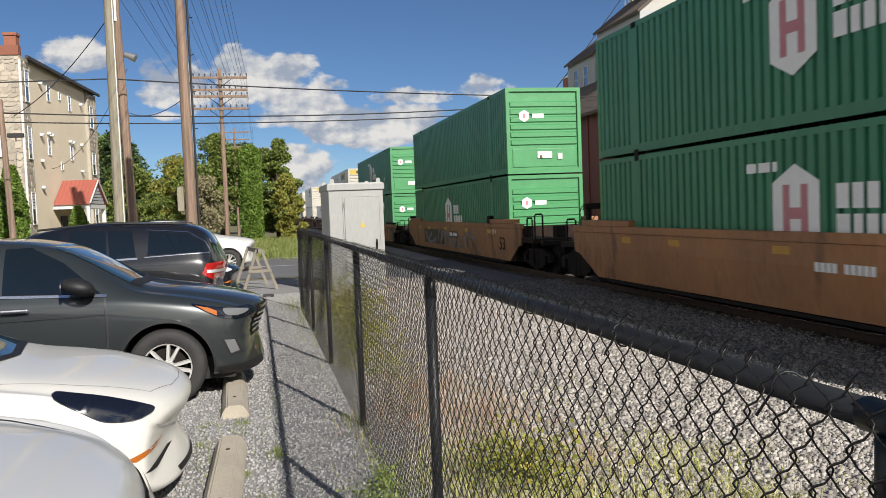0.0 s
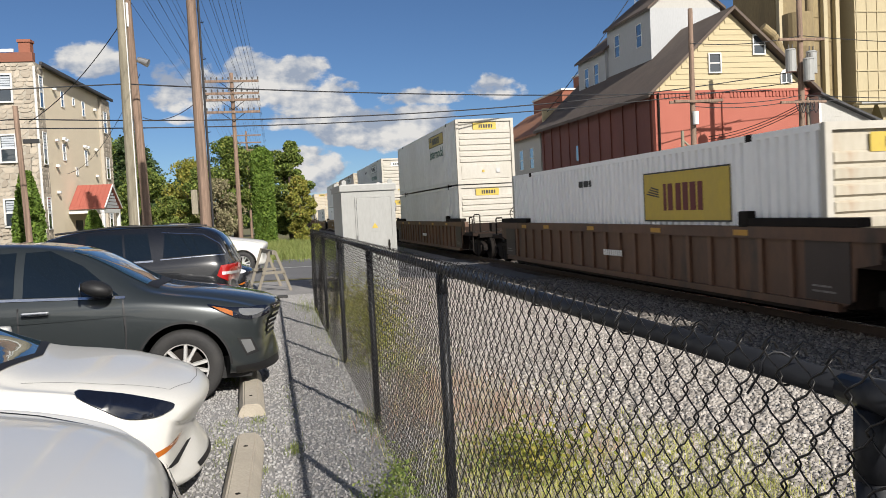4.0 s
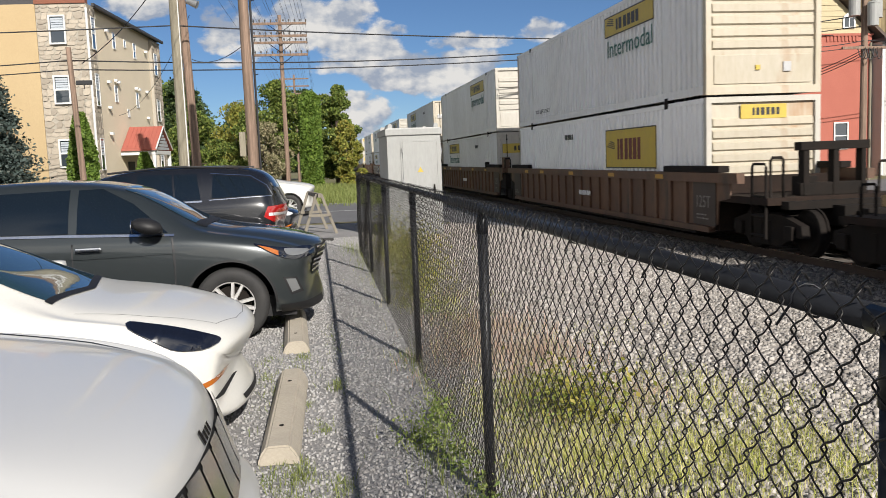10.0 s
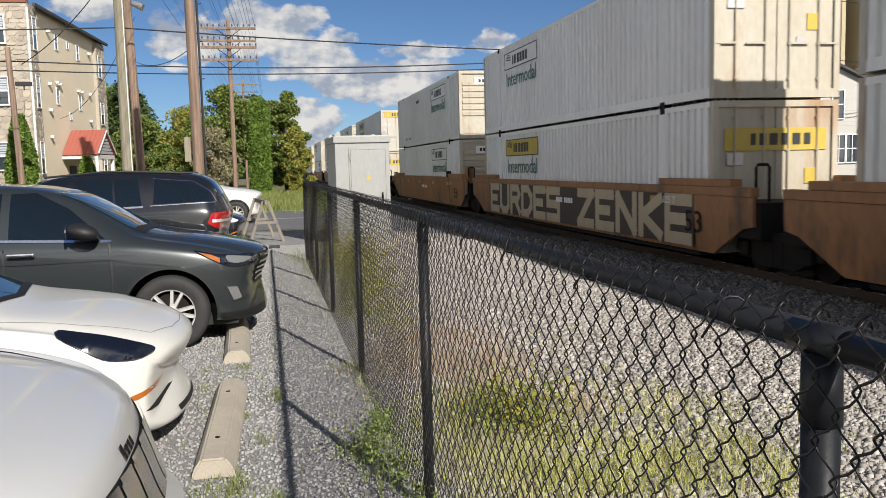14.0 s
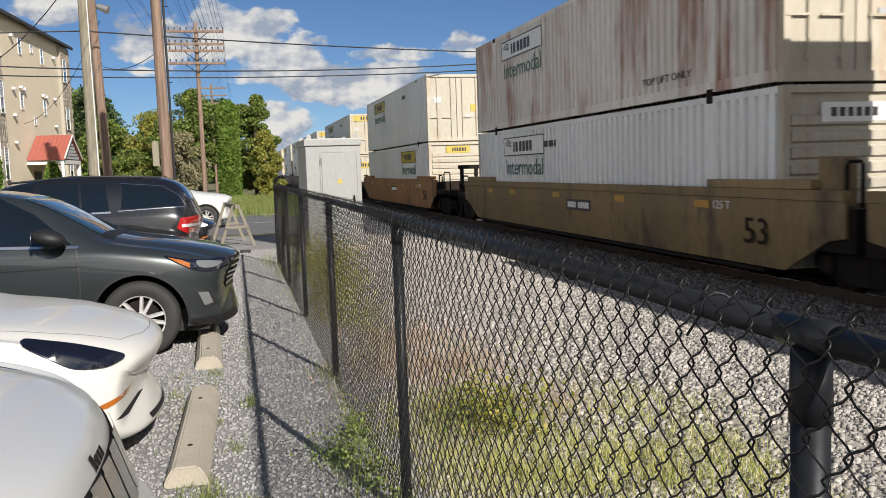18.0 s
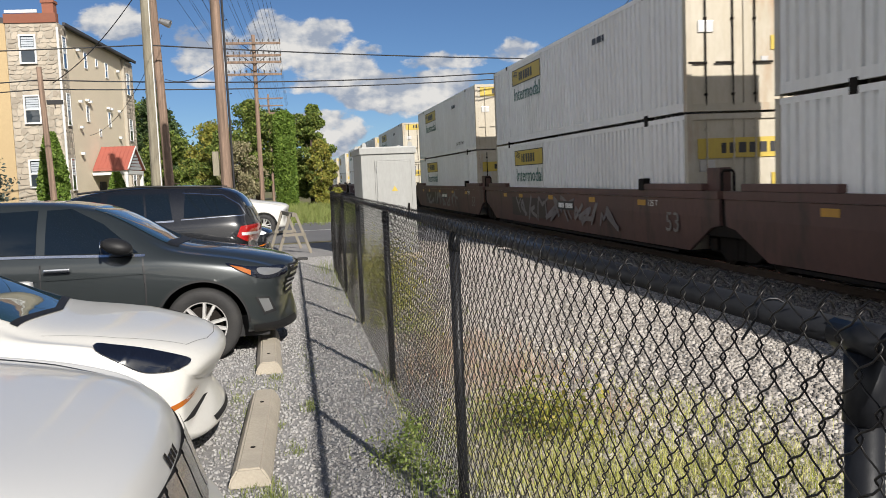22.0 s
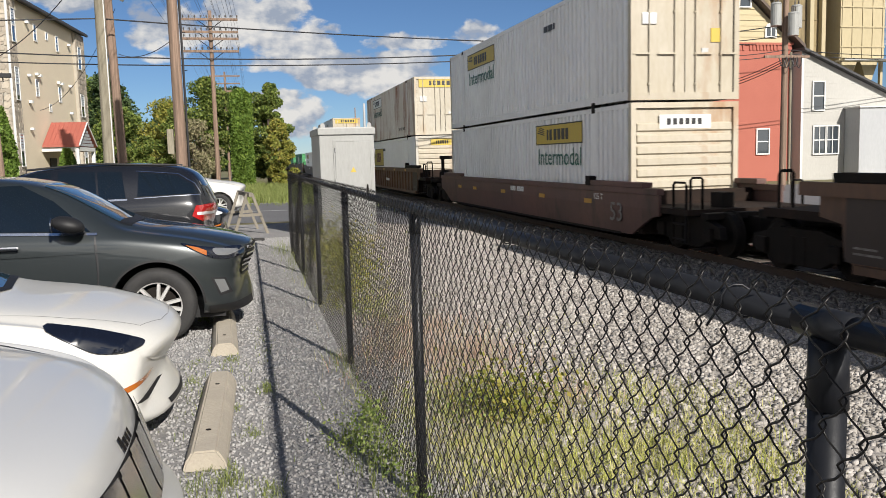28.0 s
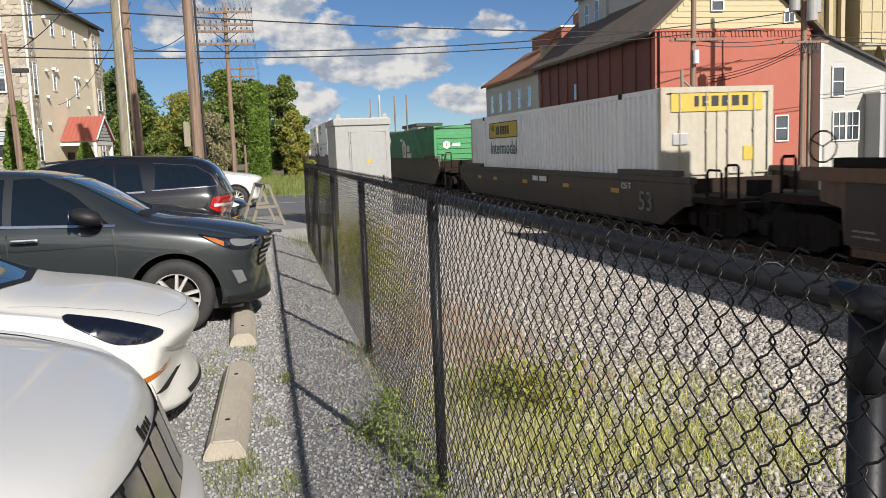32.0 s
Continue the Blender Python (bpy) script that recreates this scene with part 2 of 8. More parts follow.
def mats():
    rust = (0.16, 0.065, 0.03)
    M["white"] = material("white container paint", (0.81, 0.815, 0.81), 0.5, other=(0.65, 0.64, 0.615), amount=0.55, scale=0.6, stretch=(1, 1, 0.3), fine=9.0, spots=(0.36, 0.30, 0.23), spot_amount=0.12, spot_scale=2.6, spot_stretch=(1, 1, 0.10), jitter=0.06)
    M["clean"] = material("newer white container paint", (0.90, 0.905, 0.90), 0.45, other=(0.80, 0.795, 0.78), amount=0.4, scale=0.6, stretch=(1, 1, 0.3), fine=9.0, spots=(0.45, 0.41, 0.35), spot_amount=0.05, spot_scale=2.6, spot_stretch=(1, 1, 0.08), jitter=0.03)
    M["rusty"] = material("rust-streaked white container paint", (0.80, 0.77, 0.72), 0.6, other=(0.62, 0.56, 0.48), amount=0.7, scale=0.7, stretch=(1, 1, 0.3), fine=8.0, spots=(0.30, 0.125, 0.06), spot_amount=0.60, spot_scale=0.9, spot_stretch=(1, 1, 0.22))
    # Sun-facing ends: base darkened in colour to offset the sunlight; rust streaks on top.
    M["endrust"] = material("rust-streaked container end paint, base darkened for sun", (0.46, 0.42, 0.345), 0.65, other=(0.40, 0.34, 0.235), amount=0.6, scale=1.0, stretch=(1, 1, 0.3), fine=10.0, spots=(0.30, 0.145, 0.05), spot_amount=0.50, spot_scale=0.9, spot_stretch=(1, 1, 0.30), jitter=0.06)
    M["endwhite"] = material("white container end paint, base darkened for sun", (0.47, 0.45, 0.405), 0.6, other=(0.41, 0.38, 0.315), amount=0.6, scale=1.2, stretch=(1, 1, 0.4), fine=10.0, spots=(0.30, 0.20, 0.10), spot_amount=0.22, spot_scale=1.2, spot_stretch=(1, 1, 0.2))
    M["endpaint"] = material("weathered container end paint, base darkened for sun", (0.46, 0.43, 0.36), 0.6, other=(0.395, 0.345, 0.255), amount=0.7, scale=1.1, stretch=(1, 1, 0.4), fine=11.0, spots=(0.29, 0.155, 0.06), spot_amount=0.36, spot_scale=1.1, spot_stretch=(1, 1, 0.25), jitter=0.06)
    M["green"] = material("green container paint", (0.036, 0.205, 0.105), 0.42, other=(0.025, 0.15, 0.078), amount=0.6, scale=0.8, stretch=(1, 1, 0.3), fine=9.0, spots=(0.10, 0.17, 0.11), spot_amount=0.02, spot_scale=3.0, spot_stretch=(1, 1, 0.2), jitter=0.1)
    M["greenend"] = material("light green container end paint", (0.06, 0.27, 0.10), 0.45, other=(0.04, 0.19, 0.07), amount=0.6, scale=1.2, fine=10.0, spots=(0.16, 0.22, 0.12), spot_amount=0.08, spot_scale=2.0, spot_stretch=(1, 1, 0.3))
    M["yellow"] = material("faded yellow sign", (0.52, 0.38, 0.045), 0.5, other=(0.44, 0.33, 0.08), amount=0.6, scale=1.6, stretch=(1, 1, 0.4), fine=14.0)
    M["signwhite"] = material("white marking", (0.78, 0.78, 0.76), 0.5, amount=0.25, scale=4.0)
    M["black"] = material("black marking", (0.02, 0.02, 0.022), 0.5, amount=0.3, scale=4.0)
    M["teal"] = material("dark green lettering", (0.02, 0.12, 0.09), 0.5, amount=0.3, scale=4.0)
    M["pink"] = material("faded red marking", (0.5, 0.2, 0.22), 0.5, amount=0.4, scale=4.0)
    for key, base in (("orange", (0.36, 0.165, 0.062)), ("tan", (0.28, 0.185, 0.080)), ("brown", (0.140, 0.070, 0.038)), ("maroon", (0.125, 0.060, 0.048)), ("purple", (0.095, 0.048, 0.066)), ("dark", (0.065, 0.048, 0.038))):
        M[key] = material(key + " railcar paint", base, 0.62, other=tuple(0.55 * c + 0.012 for c in base), amount=0.75, scale=0.7, stretch=(1, 1, 0.5), fine=8.0, bump=0.08, spots=(0.035, 0.026, 0.020), spot_amount=0.50, spot_scale=1.3, spot_stretch=(1, 0.9, 0.35), jitter=0.12)
    M["rustdark"] = material("dark rusty steel", (0.030, 0.018, 0.013), 0.85, other=(0.014, 0.010, 0.008), amount=0.9, scale=2.5, fine=22.0, bump=0.1, spots=(0.07, 0.034, 0.018), spot_amount=0.15, spot_scale=3.0, spec=0.2)
    M["iron"] = material("grimy cast steel", (0.009, 0.008, 0.007), 0.85, 0.0, other=(0.020, 0.014, 0.011), amount=0.6, scale=4.0, fine=30.0, bump=0.1, spec=0.2)
    M["railhead"] = material("polished rail head", (0.5, 0.49, 0.47), 0.25, 1.0, amount=0.3, scale=5.0)
    M["railweb"] = material("rusty rail web", (0.045, 0.03, 0.023), 0.85, other=(0.07, 0.045, 0.03), scale=4.0, bump=0.1)
    M["tie"] = material("creosoted tie", (0.06, 0.048, 0.04), 0.9, other=(0.11, 0.09, 0.075), scale=3.0, stretch=(0.3, 3, 3), bump=0.3, jitter=0.2)
    M["fence"] = material("black vinyl-coated fence pipe", (0.008, 0.009, 0.012), 0.42, other=(0.018, 0.019, 0.022), amount=0.4, scale=5.0, fine=70.0, bump=0.04, spec=0.3)
    M["wire"] = material("black vinyl-coated wire", (0.006, 0.006, 0.006), 0.42, other=(0.016, 0.013, 0.011), amount=0.5, scale=9.0, spec=0.35)
    M["pole"] = material("weathered utility pole wood", (0.33, 0.225, 0.165), 0.9, other=(0.12, 0.085, 0.062), amount=0.9, scale=5.0, stretch=(3, 3, 0.09), fine=40.0, bump=0.5, spots=(0.07, 0.05, 0.036), spot_amount=0.28, spot_scale=2.2, spot_stretch=(3, 3, 0.35))
    M["polegrey"] = material("greyed utility pole wood", (0.31, 0.28, 0.21), 0.9, other=(0.16, 0.14, 0.10), amount=0.9, scale=5.0, stretch=(3, 3, 0.12), fine=40.0, bump=0.5)
    M["cable"] = material("black cable sheath", (0.015, 0.015, 0.017), 0.6, amount=0.2)
    M["insulator"] = material("brown glazed insulator", (0.1, 0.09, 0.08), 0.2)
    M["cabinet"] = material("pale grey painted steel", (0.33, 0.335, 0.325), 0.5, other=(0.27, 0.27, 0.255), amount=0.5, scale=1.5, stretch=(1, 1, 0.3), fine=20.0, spots=(0.42, 0.36, 0.28), spot_amount=0.02, spot_scale=2.0, spot_stretch=(1, 1, 0.2))
    M["galv"] = material("galvanized steel", (0.5, 0.5, 0.5), 0.4, 0.8, amount=0.4, scale=6.0)
    M["concrete"] = material("cast concrete", (0.46, 0.41, 0.33), 0.9, other=(0.36, 0.32, 0.26), amount=0.7, scale=4.0, fine=60.0, bump=0.25, spots=(0.2, 0.18, 0.15), spot_amount=0.08, spot_scale=7.0)
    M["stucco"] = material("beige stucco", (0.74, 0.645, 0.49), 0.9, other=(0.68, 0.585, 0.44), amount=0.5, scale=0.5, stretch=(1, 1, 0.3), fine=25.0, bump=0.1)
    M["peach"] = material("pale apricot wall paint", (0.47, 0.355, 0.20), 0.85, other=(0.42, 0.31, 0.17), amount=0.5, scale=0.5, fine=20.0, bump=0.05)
    M["cream"] = material("pale yellow wall paint", (0.47, 0.40, 0.25), 0.85, other=(0.42, 0.355, 0.22), amount=0.5, scale=0.5, fine=20.0, bump=0.05)
    M["redwall"] = material("faded red painted brick", (0.38, 0.12, 0.085), 0.85, other=(0.33, 0.10, 0.07), amount=0.7, scale=0.6, fine=18.0, bump=0.15, spots=(0.44, 0.22, 0.16), spot_amount=0.12, spot_scale=0.9)
    M["maroonwall"] = material("dark red painted metal cladding", (0.16, 0.05, 0.035), 0.7, other=(0.11, 0.035, 0.026), amount=0.7, scale=0.4, stretch=(1, 1, 0.25), fine=9.0, spots=(0.2, 0.1, 0.07), spot_amount=0.12, spot_scale=0.8, spot_stretch=(1, 1, 0.2))
    M["whitewall"] = material("white painted siding", (0.43, 0.42, 0.39), 0.75, other=(0.38, 0.37, 0.34), amount=0.5, scale=0.7, stretch=(1, 1, 0.4), fine=14.0)
    M["greywall"] = material("grey-white metal siding", (0.40, 0.41, 0.42), 0.7, other=(0.34, 0.35, 0.36), amount=0.5, scale=0.5, stretch=(1, 1, 0.3), fine=12.0)
    M["redroof"] = material("red standing-seam metal roof", (0.37, 0.105, 0.075), 0.6, other=(0.31, 0.095, 0.07), amount=0.5, scale=1.0)
    M["brownroof"] = material("brown shingle roof", (0.13, 0.10, 0.08), 0.9, other=(0.085, 0.065, 0.055), amount=0.7, scale=1.0, fine=20.0, bump=0.2)
    M["rustroof"] = material("rusted metal roof", (0.30, 0.14, 0.07), 0.8, other=(0.22, 0.10, 0.055), amount=0.7, scale=0.6, fine=10.0)
    M["darkroof"] = material("dark grey roof edge", (0.05, 0.05, 0.055), 0.7)
    M["brick"] = material("red brick", (0.25, 0.10, 0.065), 0.9, other=(0.24, 0.085, 0.05), amount=0.7, scale=4.0, fine=40.0, bump=0.2, jitter=0.15)
    M["trim"] = material("white painted trim", (0.66, 0.66, 0.64), 0.5, amount=0.2)
    M["pane"] = glass_material("window glass", (0.035, 0.045, 0.055))
    M["blind"] = material("pale window blind", (0.42, 0.46, 0.5), 0.6, amount=0.3, scale=3.0)
    M["stone"] = material("tan and grey fieldstone", (0.42, 0.37, 0.30), 0.9, other=(0.34, 0.29, 0.23), amount=0.7, scale=3.0, fine=25.0, bump=0.3, jitter=0.22)
    M["mortar"] = material("pale mortar", (0.40, 0.365, 0.305), 0.95, amount=0.4, scale=4.0, bump=0.2)
    M["asphalt"] = material("worn grey asphalt", (0.14, 0.14, 0.145), 0.9, other=(0.10, 0.10, 0.105), amount=0.6, scale=0.5, fine=50.0, bump=0.3)
    M["roadpaint"] = material("worn white road paint", (0.6, 0.6, 0.58), 0.8, amount=0.5, scale=6.0)
    M["tyre"] = material("black tyre rubber", (0.016, 0.016, 0.017), 0.75, other=(0.05, 0.047, 0.043), amount=0.4, scale=5.0, bump=0.1)
    M["alloy"] = material("silver alloy", (0.70, 0.69, 0.67), 0.32, 0.45, amount=0.2, scale=4.0)
    M["chrome"] = material("chrome trim", (0.80, 0.81, 0.83), 0.20, 1.0, amount=0.05)
    M["gunmetal"] = material("dark grey metallic car paint", (0.030, 0.036, 0.038), 0.32, 0.35, other=(0.024, 0.03, 0.032), amount=0.3, scale=1.0, fine=900.0, coat=1.0)
    M["blackcar"] = material("black car paint", (0.010, 0.011, 0.014), 0.25, 0.1, amount=0.2, coat=1.0)
    M["whitecar"] = material("white car paint", (0.60, 0.59, 0.555), 0.3, 0.0, other=(0.57, 0.56, 0.525), amount=0.3, scale=0.8, coat=0.6)
    M["silverwhite"] = material("pearl white car paint", (0.60, 0.60, 0.59), 0.3, 0.15, other=(0.57, 0.57, 0.56), amount=0.3, scale=0.8, fine=800.0, coat=0.6)
    M["seam"] = material("grey panel gap", (0.16, 0.16, 0.155), 0.7, amount=0.2)
    M["plastic"] = material("black textured plastic", (0.009, 0.009, 0.010), 0.6, amount=0.3, fine=120.0, bump=0.05)
    M["foglamp"] = glass_material("clear fog lamp lens", (0.14, 0.145, 0.15))
    M["carglass"] = glass_material("tinted car glass", (0.006, 0.009, 0.011))
    M["windscreen"] = glass_material("blue-green windscreen", (0.018, 0.042, 0.05))
    M["lamp"] = glass_material("clear lamp lens", (0.62, 0.63, 0.64))
    M["darklamp"] = glass_material("smoked lamp lens", (0.006, 0.007, 0.012), 0.06)
    M["redlamp"] = glass_material("red lamp lens", (0.35, 0.012, 0.012))
    M["amber"] = glass_material("amber reflector", (0.38, 0.11, 0.015))
    M["bark"] = material("grey-brown bark", (0.10, 0.075, 0.055), 0.95, other=(0.06, 0.045, 0.035), amount=0.7, scale=4.0, stretch=(2, 2, 0.4), bump=0.4)
    M["gravel"] = material("grey limestone gravel", (0.33, 0.32, 0.315), 0.95, other=(0.20, 0.195, 0.19), amount=0.9, scale=0.7, fine=45.0, bump=0.9, spots=(0.42, 0.41, 0.40), spot_amount=0.3, spot_scale=32.0)
    M["ballast"] = material("grey-tan railway ballast", (0.38, 0.35, 0.32), 0.95, other=(0.26, 0.235, 0.21), amount=0.9, scale=0.5, fine=22.0, bump=1.0, spots=(0.38, 0.35, 0.32), spot_amount=0.3, spot_scale=17.0)
    # ballast colour darkened to deepen the train's shade along the rails
    M["shadebed"] = material("ballast darkened for train shade", (0.155, 0.14, 0.127), 0.95, other=(0.085, 0.077, 0.069), amount=0.9, scale=0.6, fine=22.0, bump=1.0, spots=(0.25, 0.23, 0.21), spot_amount=0.25, spot_scale=17.0)
    M["earth"] = material("grassy earth", (0.12, 0.13, 0.045), 0.95, other=(0.17, 0.14, 0.08), amount=0.9, scale=0.15, fine=12.0, bump=0.5)
    M["signpink"] = material("faded pink paper", (0.6, 0.35, 0.38), 0.7)
    M["dusty"] = material("dust-caked cream steel", (0.30, 0.235, 0.12), 0.85, other=(0.19, 0.145, 0.08), amount=0.8, scale=0.7, stretch=(1, 1, 0.3), fine=9.0, spots=(0.11, 0.085, 0.05), spot_amount=0.3, spot_scale=1.0, spot_stretch=(1, 1, 0.25))
    M["tank"] = material("cream painted steel", (0.43, 0.365, 0.225), 0.6, other=(0.36, 0.30, 0.18), amount=0.5, scale=0.5, stretch=(1, 1, 0.3), fine=8.0)


mats()


# ---- mesh helpers ----
def thing(name, m=None, label="", category="", group="", kind=""):
    ob = new(name)
    if m is not None:
        ob.matrix_world = m
    return tagged(ob, label, category, group, kind)


def part(name, bm, mat, parent=None, label="", smooth=False, m=None):
    """Links a bmesh as one mesh object under a thing or part."""
    me = bpy.data.meshes.new(name)
    bm.to_mesh(me)
    bm.free()
    return part_of(name, me, mat, parent, label, smooth, m)


def part_of(name, me, mat, parent=None, label="", smooth=False, m=None):
    if mat is not None and not me.materials:
        me.materials.append(M[mat] if isinstance(mat, str) else mat)
    if smooth:
        me.polygons.foreach_set("use_smooth", [True] * len(me.polygons))
    ob = new(name, me)
    ob.parent = parent
    if m is not None:
        ob.matrix_local = m
    if label:
        ob["label"] = label
    return ob


def box(bm, x0, x1, y0, y1, z0, z1, bevel=0.0):
    made = bmesh.ops.create_cube(bm, size=1.0, matrix=Matrix.Translation(((x0 + x1) / 2, (y0 + y1) / 2, (z0 + z1) / 2)) @ Matrix.Diagonal((abs(x1 - x0), abs(y1 - y0), abs(z1 - z0), 1)))
    if bevel:
        edges = list({e for v in made["verts"] for e in v.link_edges})
        bmesh.ops.bevel(bm, geom=edges, offset=bevel, segments=2, affect="EDGES", profile=0.7)
    return bm


def boxes(*rows, bevel=0.0):
    bm = bmesh.new()
    for r in rows:
        box(bm, *r, bevel=bevel)
    return bm


def tube(bm, a, b, r0, r1=None, sides=8, caps=True):
    a, b = Vector(a), Vector(b)
    way = b - a
    m = Matrix.Translation((a + b) / 2) @ way.to_track_quat("Z", "Y").to_matrix().to_4x4()
    bmesh.ops.create_cone(bm, cap_ends=caps, segments=sides, radius1=r0, radius2=r0 if r1 is None else r1, depth=way.length, matrix=m)
    return bm


def tubes(*rows, sides=8):
    bm = bmesh.new()
    for r in rows:
        tube(bm, *r, sides=sides)
    return bm


def prism(bm, outline, axis, lo, hi):
    """An outline of (a, b) pairs pushed along an axis: 'x' takes (y, z), 'y' takes (x, z), 'z' takes (x, y)."""
    def put(p, w):
        return {"x": (w, p[0], p[1]), "y": (p[0], w, p[1]), "z": (p[0], p[1], w)}[axis]
    low, high = [bm.verts.new(put(p, lo)) for p in outline], [bm.verts.new(put(p, hi)) for p in outline]
    n = len(outline)
    bm.faces.new(low), bm.faces.new(high)
    for k in range(n):
        bm.faces.new((low[k], low[(k + 1) % n], high[(k + 1) % n], high[k]))
    bmesh.ops.recalc_face_normals(bm, faces=bm.faces)
    return bm


def raw_mesh(name, verts, faces, smooth=False):
    """A mesh from arrays, faces all of one size."""
    verts, faces = np.asarray(verts, np.float32), np.asarray(faces, np.int32)
    me = bpy.data.meshes.new(name)
    me.vertices.add(len(verts)), me.vertices.foreach_set("co", verts.ravel())
    n = faces.shape[1]
    me.loops.add(faces.size), me.loops.foreach_set("vertex_index", faces.ravel())
    me.polygons.add(len(faces))
    me.polygons.foreach_set("loop_start", np.arange(0, faces.size, n, dtype=np.int32))
    me.polygons.foreach_set("loop_total", np.full(len(faces), n, np.int32))
    if smooth:
        me.polygons.foreach_set("use_smooth", np.ones(len(faces), bool))
    me.update(calc_edges=True)
    return me


def structure(name, bm, mat, label, category, smooth=False):
    ob = part(name, bm, mat, None, smooth=smooth)
    return tagged(ob, label, category, kind="structure")


def bent(name, points, r, mat, parent=None, label="", sides=1):
    """A rod along points, as one mesh."""
    cu = bpy.data.curves.new(name, "CURVE")
    cu.dimensions, cu.bevel_depth, cu.bevel_resolution, cu.use_fill_caps = "3D", r, sides, True
    sp = cu.splines.new("POLY")
    sp.points.add(len(points) - 1)
    for q, p in zip(sp.points, points):
        q.co = (*p, 1)
    tmp = bpy.data.objects.new("tmp", cu)
    me = bpy.data.meshes.new_from_object(tmp)
    bpy.data.objects.remove(tmp)
    me.materials.clear()
    return part_of(name, me, mat, parent, label, True)


def swept(name, points, r):
    """One bent round bar through points, as a shared mesh."""
    pts, sides = [Vector(p) for p in points], 6
    verts, faces = [], []
    for j, p in enumerate(pts):
        d = (pts[min(j + 1, len(pts) - 1)] - pts[max(j - 1, 0)]).normalized()
        s = d.cross(Vector((0.31, 0.52, 0.8))).normalized()
        u = d.cross(s)
        for q in range(sides):
            ang = 2 * math.pi * q / sides
            verts.append(p + r * (math.cos(ang) * s + math.sin(ang) * u))
    for j in range(len(pts) - 1):
        for q in range(sides):
            faces.append((sides * j + q, sides * j + (q + 1) % sides, sides * j + sides + (q + 1) % sides, sides * j + sides + q))
    for e in (0, len(verts) - sides):
        faces += [(e, e + 1, e + 2, e + 3), (e, e + 3, e + 4, e + 5)]
    return raw_mesh(name, verts, faces, True)


def smooth_line(points, n=4, closed=True):
    """Points rounded into a curve that passes through them."""
    out, m = [], len(points)
    for k in range(m if closed else m - 1):
        p = [Vector(points[(k + d) % m] if closed else points[min(max(k + d, 0), m - 1)]) for d in (-1, 0, 1, 2)]
        for q in range(n):
            f = q / n
            v = 0.5 * (2 * p[1] + (p[2] - p[0]) * f + (2 * p[0] - 5 * p[1] + 4 * p[2] - p[3]) * f * f + (3 * p[1] - p[0] - 3 * p[2] + p[3]) * f ** 3)
            out.append(tuple(v))
    return out if closed else out + [tuple(points[-1])]


def words(text, size, mat, parent, m, name="lettering", width=None):
    """Flat lettering with the built-in font, turned into a mesh."""
    cu = bpy.data.curves.new(name, "FONT")
    cu.body, cu.size, cu.align_x, cu.align_y, cu.extrude, cu.resolution_u = text, size, "CENTER", "CENTER", 0.002, 2
    ob = bpy.data.objects.new("text", cu)
    me = bpy.data.meshes.new_from_object(ob)
    bpy.data.objects.remove(ob)
    if width:
        xs = [v.co.x for v in me.vertices]
        me.transform(Matrix.Diagonal((width / max(1e-3, max(xs) - min(xs)), 1, 1, 1)))
    me.materials.clear()
    return part_of(name, me, mat, parent, m=m)


# ---- ground, road, track ----
RAIL_TOP, TRACK_X, FENCE_X, FENCE_TOP = -0.25, 9.5, 0.81, 1.50


def ground_z(x):
    return float(np.interp(x, [-40, 1.3, 3.5, 6.6, 12.6, 16, 24, 60], [0, 0, -0.12, -0.44, -0.44, -0.2, -0.05, 0]))


def sheet(name, x0, x1, y0, y1, lift, mat, label, category, step=0.0):
    """A strip of ground that follows the lie of the land."""
    stops = sorted({x0, x1, *(x for x in (1.3, 3.5, 6.6, 12.6, 16, 24, 60) if x0 < x < x1)})
    bm = bmesh.new()
    rows = [(bm.verts.new((x, y0, ground_z(x) + lift)), bm.verts.new((x, y1, ground_z(x) + lift))) for x in stops]
    for (a, b), (c, d) in zip(rows, rows[1:]):
        bm.faces.new((a, c, d, b))
    return structure(name, bm, mat, label, category)


sheet("ground", -1500, 1500, -600, 2500, 0, "earth", "grassy earth reaching to the horizon", "ground")
sheet("parking_lot", -26, 1.25, -12, 24.6, 0.006, "gravel", "grey limestone gravel of the parking lot", "gravel lot")
sheet("track_bed", 1.25, 17.0, -60, 25.2, 0.006, "ballast", "grey crushed stone beside and under the track", "ballast")
# darker strip where the train's shadow falls, shade put into the colour
sheet("track_bed", 6.7, 12.4, -60, 25.2, 0.012, "shadebed", "crushed stone under the rails, coloured darker for train shade", "ballast")
sheet("track_bed", 5.6, 14.5, 37.2, 900, 0.006, "ballast", "grey crushed stone under the far track", "ballast")
sheet("road", -120, 120, 25.2, 37.2, 0.010, "asphalt", "worn grey asphalt road crossing the track", "road")
sheet("yard", 17.0, 80, -20, 25.2, 0.008, "asphalt", "worn asphalt yard beside the mill", "yard")
sheet("road_line", -120, 7.0, 30.9, 31.05, 0.014, "roadpaint", "worn pale centre line on the road", "road marking")
sheet("road_line", -120, 7.0, 36.6, 36.75, 0.014, "roadpaint", "worn white edge line on the road", "road marking")


